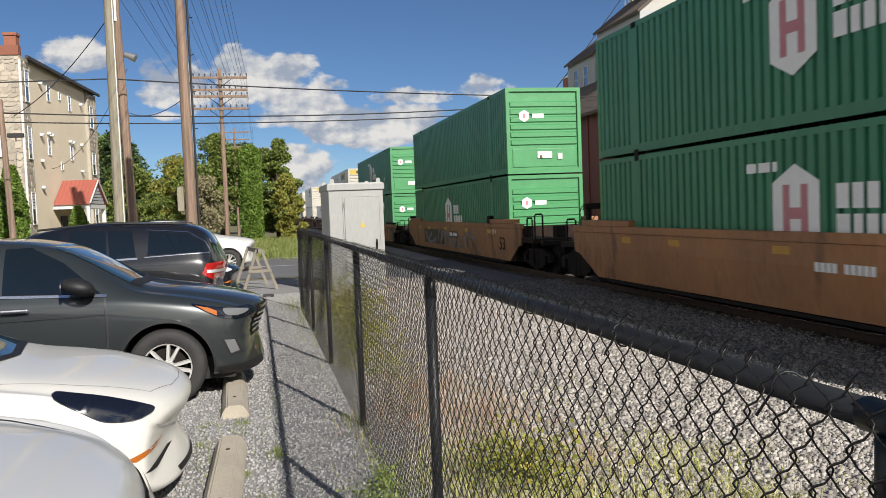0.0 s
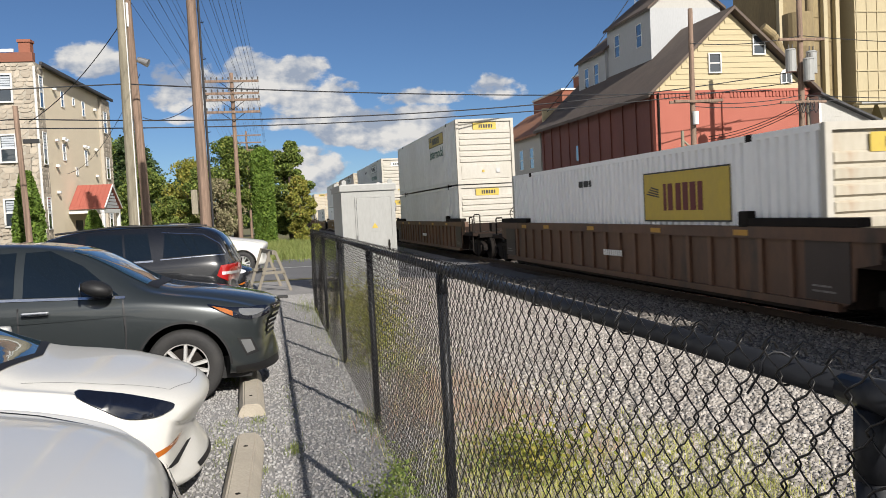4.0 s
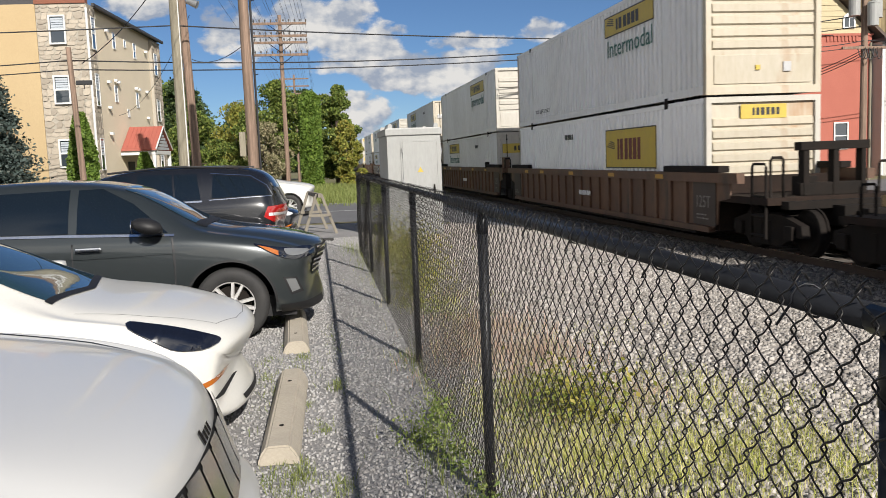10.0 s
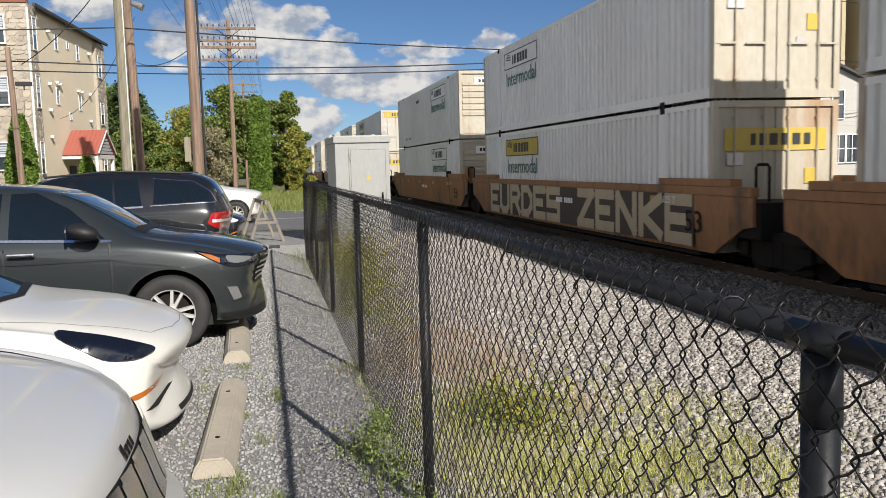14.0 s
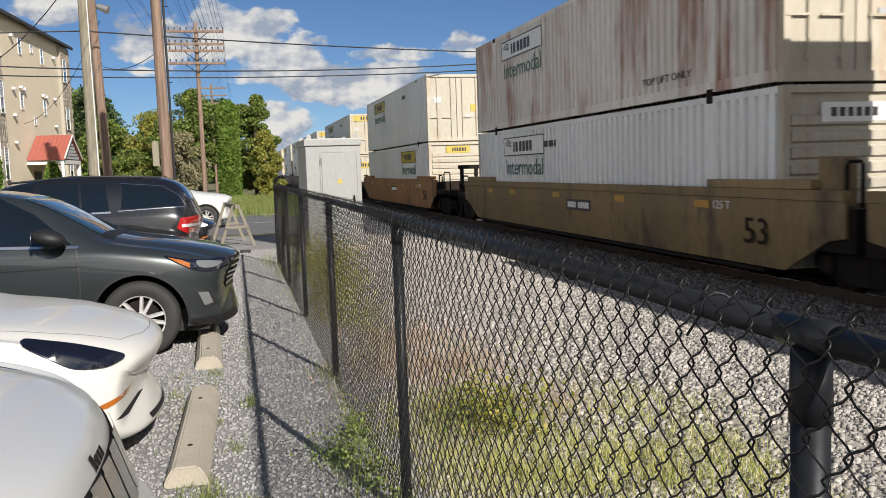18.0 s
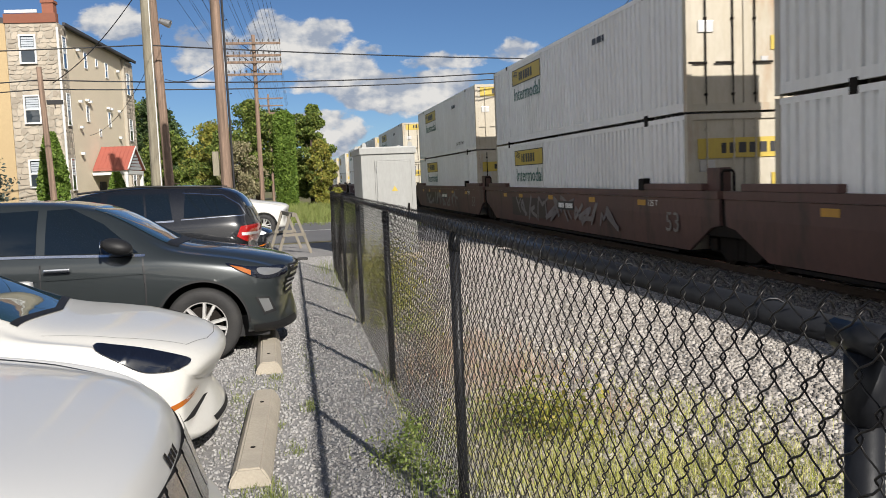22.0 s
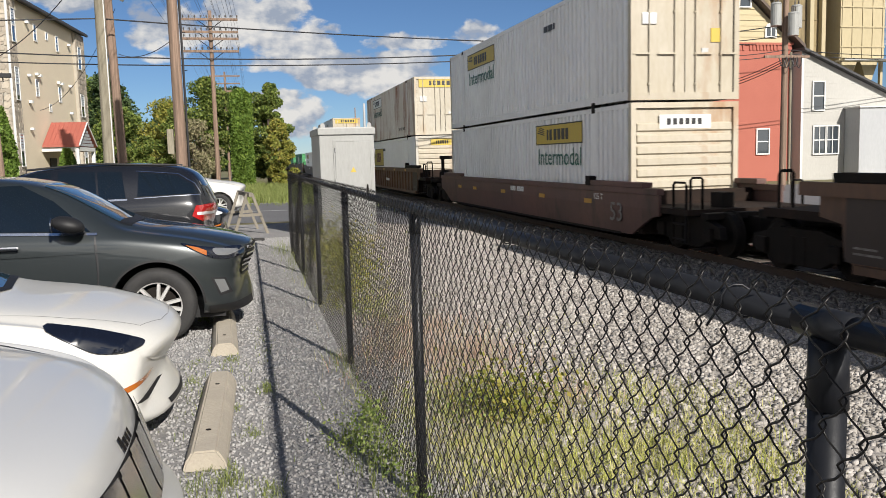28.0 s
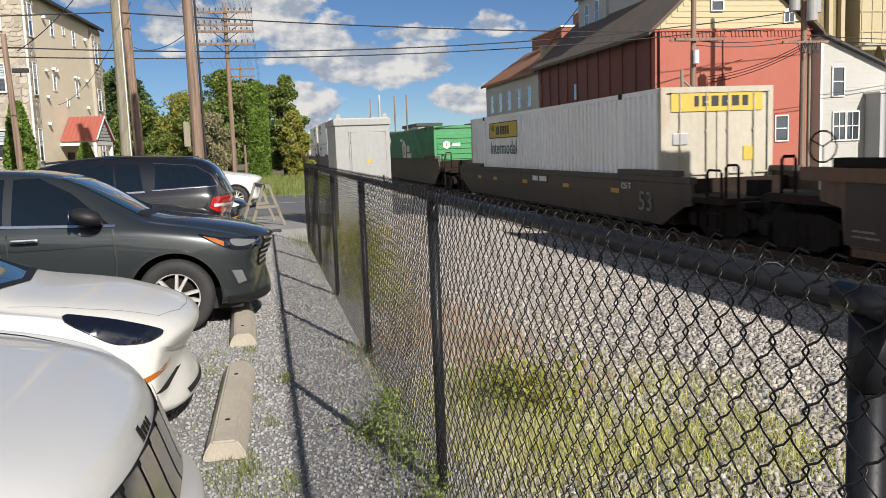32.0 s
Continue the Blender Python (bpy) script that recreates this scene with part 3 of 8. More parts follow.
def track():
    rail = thing("railway_track", Matrix.Translation((TRACK_X, 0, 0)), "steel rails on dark timber ties in crushed stone", "railway track", kind="structure")
    for side in (-0.755, 0.755):
        bm = bmesh.new()
        prism(bm, [(side - 0.07, RAIL_TOP - 0.17), (side + 0.07, RAIL_TOP - 0.17), (side + 0.07, RAIL_TOP - 0.155), (side + 0.012, RAIL_TOP - 0.13), (side + 0.012, RAIL_TOP - 0.04), (side + 0.034, RAIL_TOP - 0.03), (side + 0.034, RAIL_TOP - 0.006), (side - 0.034, RAIL_TOP - 0.006), (side - 0.034, RAIL_TOP - 0.03), (side - 0.012, RAIL_TOP - 0.04), (side - 0.012, RAIL_TOP - 0.13), (side - 0.07, RAIL_TOP - 0.155)], "y", -60, 600)
        web = part("rail", bm, "railweb", rail)
        part("rail_head", boxes((side - 0.034, side + 0.034, -60, 600, RAIL_TOP - 0.006, RAIL_TOP)), "railhead", web)
    me = bpy.data.meshes.new("tie")
    bm = boxes((-1.3, 1.3, -0.115, 0.115, -0.15, 0.0), bevel=0.012)
    bm.to_mesh(me), bm.free()
    rng = random.Random(4)
    for k in range(110):
        part_of("tie", me, "tie", rail, m=pose(rng.uniform(-0.04, 0.04), 4 + k * 0.54, RAIL_TOP - 0.165, 0, 0, rng.uniform(-1, 1)))


track()


# ---- the chain-link fence ----
def fence():
    ys = [1.25 - 3.05 * 2 + 3.05 * k for k in range(8)]
    base = thing("chain_link_fence", Matrix.Translation((FENCE_X, 0, 0)), "black vinyl-coated chain-link fence with pipe top rail", "fence")
    rng = random.Random(11)
    for y in ys:
        lean = 0.0
        bm = tubes(((0, y, -0.3), (lean, y, FENCE_TOP - 0.045), 0.0265), sides=20)
        post = part("post", bm, "fence", base, smooth=True)
        cap = bmesh.new()
        tube(cap, (0, y, FENCE_TOP - 0.12), (0, y, FENCE_TOP - 0.02), 0.0295, 0.027, sides=20)
        tube(cap, (0, y - 0.055, FENCE_TOP), (0, y + 0.055, FENCE_TOP), 0.0245, sides=16)
        part("post_cap", cap, "fence", post, smooth=True)
    for a, b in zip(ys, ys[1:]):
        part("top_rail", tubes(((0, a + 0.01, FENCE_TOP), (0, b - 0.01, FENCE_TOP), 0.0215), sides=18), "fence", base, smooth=True)
        # mesh: upright wires bent in zigzag, hooked into one another
        wide = 0.040
        n, rows = round((b - a) / wide), 17
        z = 0.03 + np.arange(2 * rows + 1) * (FENCE_TOP + 0.040 - 0.03) / (2 * rows)
        verts, faces = [], []
        for k in range(n):
            y0 = a + (k + 0.5) * (b - a) / n
            sag = 0.004 * math.sin(k * 0.7) + rng.uniform(-0.002, 0.002)
            flip = 1
            pts, row = [], z[1] - z[0]
            for j, zz in enumerate(z):
                side = (1 if j % 2 else -1) * (1 if k % 2 else -1)
                amp = 0.5 * (b - a) / n + 0.0035
                depth = 0.0038 * (1 if j % 2 else -1) * (1 if k % 2 else -1)
                bell = 0.012 * math.sin(2.1 * y0 + 3.0 * zz) * math.sin(math.pi * min(1, zz / 1.4))
                wave = 0.004 * math.sin(9.0 * y0 + 5.0 * zz)
                for f, out in (((-0.13, 0.98), (0.0, 1.05), (0.13, 0.98), (0.36, 0.52), (0.64, -0.52)) if 0 < b < 8 else ((-0.14, 1.0), (0.14, 1.0))):
                    if j == len(z) - 1 and f > 0:
                        break
                    pts.append(Vector((-0.041 + depth * (-f / 0.13 if abs(f) < 0.2 else -1) + bell, y0 + side * amp * out + wave, zz + f * row + sag)))
            side = 1 if k % 2 else -1  # twisted pairs of ends, hooked back
            yy = pts[-1].y
            drop = rng.uniform(0.0, 0.006)
            if side < 0:  # one end stands up past the knuckle, its mate is bent back over the rail
                pts.append(Vector((-0.036, yy - 0.004, FENCE_TOP + 0.052)))
                pts.append(Vector((-0.030, yy - 0.014, FENCE_TOP + 0.064 - drop)))
                pts.append(Vector((-0.026, yy - 0.032, FENCE_TOP + 0.060 - 2 * drop)))
            else:
                pts.append(Vector((-0.030, yy + 0.004, FENCE_TOP + 0.051)))
                pts.append(Vector((-0.016, yy + 0.013, FENCE_TOP + 0.046)))
                pts.append(Vector((-0.004, yy + 0.024, FENCE_TOP + 0.034)))
            base_at = len(verts)
            r = 0.0020 if b < 8 else 0.0015
            for j, p in enumerate(pts):
                d = (pts[min(j + 1, len(pts) - 1)] - pts[max(j - 1, 0)]).normalized()
                s = d.cross(Vector((1, 0, 0))).normalized()
                u = d.cross(s)
                for q in range(4):
                    ang = math.pi / 2 * q
                    verts.append(p + r * (math.cos(ang) * s + math.sin(ang) * u))
            for j in range(len(pts) - 1):
                for q in range(4):
                    faces.append((base_at + 4 * j + q, base_at + 4 * j + (q + 1) % 4, base_at + 4 * j + 4 + (q + 1) % 4, base_at + 4 * j + 4 + q))
        part_of("chain_link_mesh", raw_mesh("chain_link_mesh", verts, faces, True), "wire", base)
        # tie wires wrapped round the rail
        for k in range(5):
            y = a + 0.25 + k * 0.62 + rng.uniform(-0.05, 0.05)
            pts = [Vector((0.026 * math.cos(q), y + 0.02 * math.sin(q * 0.5 + k), FENCE_TOP + 0.026 * math.sin(q))) for q in np.linspace(-2.6, 3.4, 12)]
            pts.append(pts[-1] + Vector((-0.015, 0.02, -0.04)))
            bent("tie_wire", pts, 0.0024, "fence", base, "bent black tie wire")


fence()


# ---- concrete wheel stops ----
def wheel_stops():
    bm = bmesh.new()
    prism(bm, [(-0.125, 0.0), (0.125, 0.0), (0.115, 0.055), (0.07, 0.125), (-0.07, 0.125), (-0.115, 0.055)], "y", -0.95, 0.95)
    bmesh.ops.bevel(bm, geom=bm.edges[:], offset=0.012, segments=2, affect="EDGES")
    ob = thing("wheel_stop", None, "weathered cast concrete wheel stop on the gravel", "wheel stop", "wheel stops along the fence")
    body = part("bar", bm, "concrete", ob)
    for y in (-0.55, 0.55):
        part("anchor_hole", tubes(((0, y, 0.09), (0, y, 0.128), 0.016), sides=12), "iron", body, "rusty steel anchor pin")
    ob.matrix_basis = pose(-0.28, 6.02, 0, 0, 0, -1.0)
    for x, y, turn in ((-0.28, 8.95, 1.5), (-0.26, 2.95, 0.5), (-0.24, 11.9, 2.0), (-0.25, 14.9, -1)):
        copy_thing(ob, pose(x, y, 0, 0, 0, turn))


wheel_stops()


# ---- signal cabinet by the track ----
def cabinet():
    ob = thing("signal_cabinet", pose(1.62, 19.2, -0.03, 0, 0, 1.0), "pale grey steel railway signal cabinet with locked door", "signal cabinet")
    w, d, h = 1.22, 1.9, 2.50
    part("body", boxes((0, w, 0, d, 0.08, h), bevel=0.015), "cabinet", ob)
    part("plinth", boxes((-0.05, w + 0.05, -0.05, d + 0.05, -0.3, 0.08)), "concrete", ob, "concrete footing")
    part("roof_panel", boxes((-0.03, w + 0.03, -0.04, d + 0.04, h - 0.16, h - 0.02), bevel=0.01), "cabinet", ob)
    door = part("door", boxes((0.34, w - 0.10, -0.03, 0.0, 0.2, h - 0.32), bevel=0.008), "cabinet", ob)
    part("door_frame", boxes((0.30, 0.335, -0.02, 0, 0.16, h - 0.28), (w - 0.095, w - 0.06, -0.02, 0, 0.16, h - 0.28), (0.335, w - 0.095, -0.02, 0, h - 0.315, h - 0.28)), "cabinet", ob)
    part("door_handle", boxes((w - 0.2, w - 0.17, -0.08, -0.03, 1.0, 1.22), (w - 0.21, w - 0.16, -0.05, -0.03, 1.08, 1.15), bevel=0.006), "iron", door, "dark steel handle")
    part("warning_sign", boxes((0.62, 0.84, -0.036, -0.03, 1.42, 1.66)), "cabinet", door, "faded pale warning sign")
    bm = bmesh.new()
    prism(bm, [(0.66, 1.50), (0.80, 1.50), (0.73, 1.62)], "y", -0.041, -0.036)
    part("warning_triangle", bm, "yellow", door, "faded yellow triangle")
    for z in (0.5, 1.3, 2.0):
        part("hinge", tubes(((0.335, -0.035, z - 0.05), (0.335, -0.035, z + 0.05), 0.014)), "galv", door)
    for x in (0.09, w - 0.09):
        for y in (0.06, d - 0.06):
            eye = bmesh.new()
            box(eye, x - 0.05, x + 0.05, y - 0.012, y + 0.012, h - 0.03, h + 0.05)
            tube(eye, (x, y - 0.014, h + 0.05), (x, y + 0.014, h + 0.05), 0.05, sides=14)
            part("lifting_eye", eye, "cabinet", ob)
    part("round_vent", tubes(((w, 0.5, 1.95), (w + 0.09, 0.5, 1.95), 0.14, 0.10), sides=18), "galv", ob, "round steel vent hood")
    part("conduit", tubes(((w + 0.03, 0.4, 0.3), (w + 0.03, 0.4, 1.2), 0.025)), "galv", ob)


cabinet()


# ---- utility poles and wires ----
def utility_pole(name, x, y, top, r, mat, label, lean=(0, 0), z0=-0.3):
    ob = thing(name, Matrix.Translation((x, y, 0)), label, "utility pole")
    bm = bmesh.new()
    rng = random.Random(int(100 * y))
    last, n = None, 9
    for k in range(n):
        a = k / (n - 1)
        ring = []
        for q in range(14):
            ang = 2 * math.pi * q / 14
            rr = r * (1 - 0.28 * a) * (1 + 0.02 * math.sin(3 * ang + k) + rng.uniform(-0.012, 0.012))
            ring.append(bm.verts.new((lean[0] * a + rr * math.cos(ang), lean[1] * a + rr * math.sin(ang), z0 + (top - z0) * a)))
        if last:
            for q in range(14):
                bm.faces.new((last[q], last[(q + 1) % 14], ring[(q + 1) % 14], ring[q]))
        last = ring
    bm.faces.new(last)
    part("pole", bm, mat, ob, smooth=True)
    return ob


def wire(name, a, b, sag, r=0.012, label="black overhead cable between poles", n=16):
    a, b = Vector(a), Vector(b)
    cu = bpy.data.curves.new(name, "CURVE")
    cu.dimensions, cu.bevel_depth, cu.bevel_resolution = "3D", r, 1
    sp = cu.splines.new("POLY")
    sp.points.add(n)
    for k in range(n + 1):
        f = k / n
        p = a.lerp(b, f) - Vector((0, 0, 4 * sag * f * (1 - f)))
        sp.points[k].co = (*p, 1)
    tmp = bpy.data.objects.new("tmp", cu)
    me = bpy.data.meshes.new_from_object(tmp)
    bpy.data.objects.remove(tmp)
    me.materials.clear()
    ob = part_of(name, me, "cable", None, smooth=True)
    return tagged(ob, label, "cable")


def poles():
    a = utility_pole("utility_pole", -1.50, 22.0, 9.5, 0.145, "pole", "tall weathered brown wooden utility pole beside the lot", (-0.05, 0))
    for k in range(7):
        z = 2.2 + k * 0.9
        part("climbing_step", tubes(((0.14, 0.02 * (-1) ** k, z), (0.24, 0.02, z + 0.02), 0.01)), "iron", a)
    part("cable_riser", tubes(((0.17, -0.02, 0), (0.12, -0.02, 8.8), 0.028)), "cable", a, "black cable running up the pole")
    part("meter_box", boxes((-0.32, -0.17, -0.1, 0.1, 2.0, 2.6), bevel=0.01), "polegrey", a, "small grey box on the pole")
    b = utility_pole("utility_pole", -4.37, 30.0, 13.0, 0.19, "polegrey", "tall greyed wooden utility pole leaning slightly", (0.05, 0))
    part("ground_wire", tubes(((0.17, -0.1, 0), (0.14, -0.1, 11), 0.018)), "trim", b, "pale conduit down the pole")
    c = utility_pole("utility_pole", -4.02, 30.9, 12.0, 0.165, "pole", "dark brown wooden utility pole leaning against its neighbour", (-0.30, 0))
    d = bmesh.new()
    tube(d, (-0.16, 0, 7.2), (0.02, -0.1, 7.45), 0.022)
    arm = part("lamp_arm", d, "galv", c)
    part("street_light_head", tubes(((0.0, -0.1, 7.45), (0.34, -0.16, 7.30), 0.09, 0.14), sides=14), "galv", arm, "grey street light head")
    part("transformer", tubes(((-0.36, 0, 8.55), (-0.36, 0, 9.35), 0.21), sides=18), "trim", c, "white pole transformer can")
    # old line pole with many arms
    e = utility_pole("telegraph_pole", -1.42, 46.0, 9.5, 0.13, "pole", "old railway line pole with three crossarms of insulators", (0, 0))
    for z in (9.05, 8.42, 8.08, 7.45):
        bar = part("crossarm", boxes((-1.42, 1.38, -0.16, -0.06, z - 0.06, z + 0.06), bevel=0.01), "pole", e, m=pose(0, 0, 0))
        for k in range(10):
            x = -1.32 + k * 0.29 + (0.06 if k > 4 else 0)
            part("insulator", tubes(((x, -0.11, z + 0.06), (x, -0.11, z + 0.14), 0.02), ((x, -0.11, z + 0.12), (x, -0.11, z + 0.22), 0.045, 0.03)), "insulator", bar)
        for s in (-1, 1):
            part("brace", tubes(((0, -0.12, z - 0.5), (s * 0.62, -0.12, z - 0.04), 0.018)), "iron", bar)
    f = utility_pole("telegraph_pole", -1.55, 84.0, 10.3, 0.13, "pole", "distant railway line pole with crossarms", (0, 0))
    for z in (9.9, 9.2, 8.5, 7.8):
        part("crossarm", boxes((-1.4, 1.4, -0.16, -0.06, z - 0.06, z + 0.06)), "pole", f)
    g = utility_pole("utility_pole", -8.62, 34.0, 6.4, 0.13, "pole", "short leaning wooden pole before the stone building", (-0.22, 0))
    part("cross_bolt", tubes(((-0.5, 0, 5.9), (0.4, 0, 5.9), 0.025)), "iron", g)
    part("terminal_box", boxes((0.0, 0.55, -0.2, -0.05, 5.0, 5.16), bevel=0.02), "cable", g, "black cable closure on the pole")
    for z in (9.1, 8.2, 7.55):
        for x in (-2.74, -2.3, -1.8, -1.1, -0.6, -0.1):
            wire("line_wire", (x, 45.9, z + 0.1), (x + 0.4, 84.0, z), 0.5, 0.006, "thin wire of the old line")
            wire("line_wire", (x, 45.9, z + 0.1), (x - 1.6, -20.0, z + 3.2), 1.0, 0.006, "thin wire of the old line")
    # cables across the track, pole to pole
    wire("power_cable", (-60, 20, 6.6), (-4.4, 30, 6.5), 0.9, 0.022)
    wire("power_cable", (-4.4, 30, 6.5), (26, 40, 7.14), 0.31, 0.024)
    wire("phone_cable", (-40, 33, 6.2), (-8.85, 34, 5.92), 0.62, 0.024)
    wire("phone_cable", (-8.85, 34, 5.92), (26, 37.5, 7.73), 0.80, 0.026)
    wire("phone_cable", (-40, 33, 5.9), (-8.8, 34, 5.58), 0.62, 0.022)
    wire("phone_cable", (-8.8, 34, 5.58), (26, 37.5, 7.21), 0.62, 0.024)
    wire("service_drop", (-4.3, 30, 8.6), (-8.4, 34, 5.8), 0.35, 0.016)
    wire("service_drop", (-8.4, 34, 5.2), (-9.6, 39, 5.6), 0.3, 0.012)
    wire("service_drop", (-4.0, 31, 7.0), (-8.5, 40, 4.2), 0.7, 0.010)
    wire("guy_wire", (-4.0, 31, 5.5), (-1.5, 22, 4.8), 0.25, 0.010)


poles()


# ---- the freight train ----
LONG, WIDE, HIGH, SPEED, SCALE = 16.5, 2.6, 2.82, 21.88, 0.9647
RIDERS = []  # (object, x, y at the start, z)


def container_meshes():
    """Shared meshes of one 53-foot container; y runs from the front end back, x across, z up from its floor."""
    made = {}

    def keep(name, bm):
        me = bpy.data.meshes.new(name)
        bm.to_mesh(me), bm.free()
        made[name] = me

    w, posts = WIDE / 2, (2.05, LONG - 2.05)
    for side, name in ((-1, "side_panel_near"), (1, "side_panel_far")):
        bm = bmesh.new()
        x_out, x_in = side * (w - 0.006), side * (w - 0.080)
        line, y, pitch = [], 0.14, 0.262
        n = int((LONG - 0.28) / pitch)
        pitch = (LONG - 0.28) / n
        for k in range(n):
            line += [(x_in, y), (x_in, y + 0.06), (x_out, y + 0.085), (x_out, y + pitch - 0.025)]
            y += pitch
        line.append((x_in, y))
        low, high = [bm.verts.new((x, yy, 0.17)) for x, yy in line], [bm.verts.new((x, yy, HIGH - 0.10)) for x, yy in line]
        for k in range(len(line) - 1):
            f = (low[k], low[k + 1], high[k + 1], high[k])
            bm.faces.new(f if side > 0 else tuple(reversed(f)))
        keep(name, bm)
    bm = boxes((-w, w, 0, 0.16, 0.0, 0.16), (-w, w, LONG - 0.16, LONG, 0, 0.16), (-w, w, 0, 0.12, HIGH - 0.12, HIGH), (-w, w, LONG - 0.12, LONG, HIGH - 0.12, HIGH))
    for s in (-1, 1):
        box(bm, s * w - s * 0.12, s * w, 0.0, 0.14, 0.16, HIGH - 0.12)
        box(bm, s * w - s * 0.12, s * w, LONG - 0.14, LONG, 0.16, HIGH - 0.12)
        if s > 0:
            box(bm, s * w - s * 0.08, s * w, 0.16, LONG - 0.16, 0.02, 0.20)
            box(bm, s * w - s * 0.07, s * w, 0.14, LONG - 0.14, HIGH - 0.11, HIGH - 0.005)
    keep("bottom_rail", boxes((-w, -w + 0.08, 0.161, LONG - 0.161, 0.02, 0.20)))
    keep("top_rail", boxes((-w, -w + 0.07, 0.141, LONG - 0.141, HIGH - 0.11, HIGH - 0.005)))
    keep("frame", bm)
    keep("lift_post", boxes((-0.06, 0.004, -0.17, 0.17, 0.20, HIGH - 0.11)))
    keep("corner_casting", boxes((-0.16, 0.012, -0.10, 0.10, -0.055, 0.075), bevel=0.015))
    bm = bmesh.new()
    n = 30
    for k in range(n):
        y0 = 0.12 + (LONG - 0.24) * k / n
        box(bm, -w + 0.05, w - 0.05, y0, y0 + (LONG - 0.24) / n - 0.05, HIGH - 0.06, HIGH - 0.02 - (0.01 if k % 2 else 0))
    box(bm, -w + 0.05, w - 0.05, 0.12, LONG - 0.12, HIGH - 0.09, HIGH - 0.06)
    keep("roof", bm)
    # plain end with level ribs
    bm = boxes((-w + 0.10, w - 0.10, 0.07, 0.11, 0.14, HIGH - 0.10))
    keep("end_wall", bm)
    keep("end_rib", prism(bmesh.new(), [(0.07, 0.0), (0.02, 0.035), (0.02, 0.165), (0.07, 0.20)], "x", -w + 0.16, w - 0.16))
    keep("end_panel", boxes((-w + 0.2, w - 0.2, 0.045, 0.07, 0.22, 0.82), bevel=0.01))
    # a pair of doors
    for s, name in ((-1, "door_leaf_a"), (1, "door_leaf_b")):
        a, b = sorted((s * 0.012, s * (w - 0.11)))
        bm = boxes((a, b, 0.05, 0.10, 0.15, HIGH - 0.11), bevel=0.008)
        keep(name, bm)
        a, b = sorted((s * (w - 0.13), s * (w - 0.105)))
        keep("gasket_" + name[-1], boxes((a, b, 0.03, 0.052, 0.16, HIGH - 0.12)))
        for n, x in enumerate((s * 0.25, s * 0.86)):
            bm = tubes(((x, 0.01, 0.12), (x, 0.01, HIGH - 0.08), 0.016), sides=8)
            for z in (0.35, 1.0, 1.9, 2.5):
                box(bm, x - 0.03, x + 0.03, 0.004, 0.05, z - 0.025, z + 0.025)
            box(bm, min(x, x + s * 0.4), max(x, x + s * 0.4), -0.012, 0.008, 0.98, 1.02)
            keep("lock_bar_%s%d" % (name[-1], n), bm)
        bm = bmesh.new()
        for z in (0.3, 0.95, 1.7, 2.4):
            tube(bm, (s * (w - 0.10), 0.03, z - 0.09), (s * (w - 0.10), 0.03, z + 0.09), 0.022, sides=8)
        keep("hinge_" + name[-1], bm)
    for me in made.values():
        me.materials.append(None)
    return made


CM = container_meshes()


def cpart(name, key, mat, parent, m=None):
    ob = new(name, CM[key])
    ob.parent = parent
    if m is not None:
        ob.matrix_local = m
    ob.material_slots[0].link = "OBJECT"
    ob.material_slots[0].material = M[mat]
    return ob


WORD = {}


def flat_words(text, size, mat, parent, y, z, width, name="lettering"):
    """Lettering on the side that faces the lot, reading from back to front."""
    key = (text, width)
    m = Matrix.Translation((-WIDE / 2 - 0.008, y, z)) @ Matrix(((0, 0, -1, 0), (-1, 0, 0, 0), (0, 1, 0, 0), (0, 0, 0, 1)))
    if key not in WORD:
        WORD[key] = words(text, size, mat, parent, m, name, width).data
    else:
        part_of(name, WORD[key], mat, parent, m=m)


def plate(name, parent, y0, y1, z0, z1, mat, proud=0.006, label=""):
    return part(name, boxes((-WIDE / 2 - proud, -WIDE / 2 - proud + 0.005, y0, y1, z0, z1)), mat, parent, label)


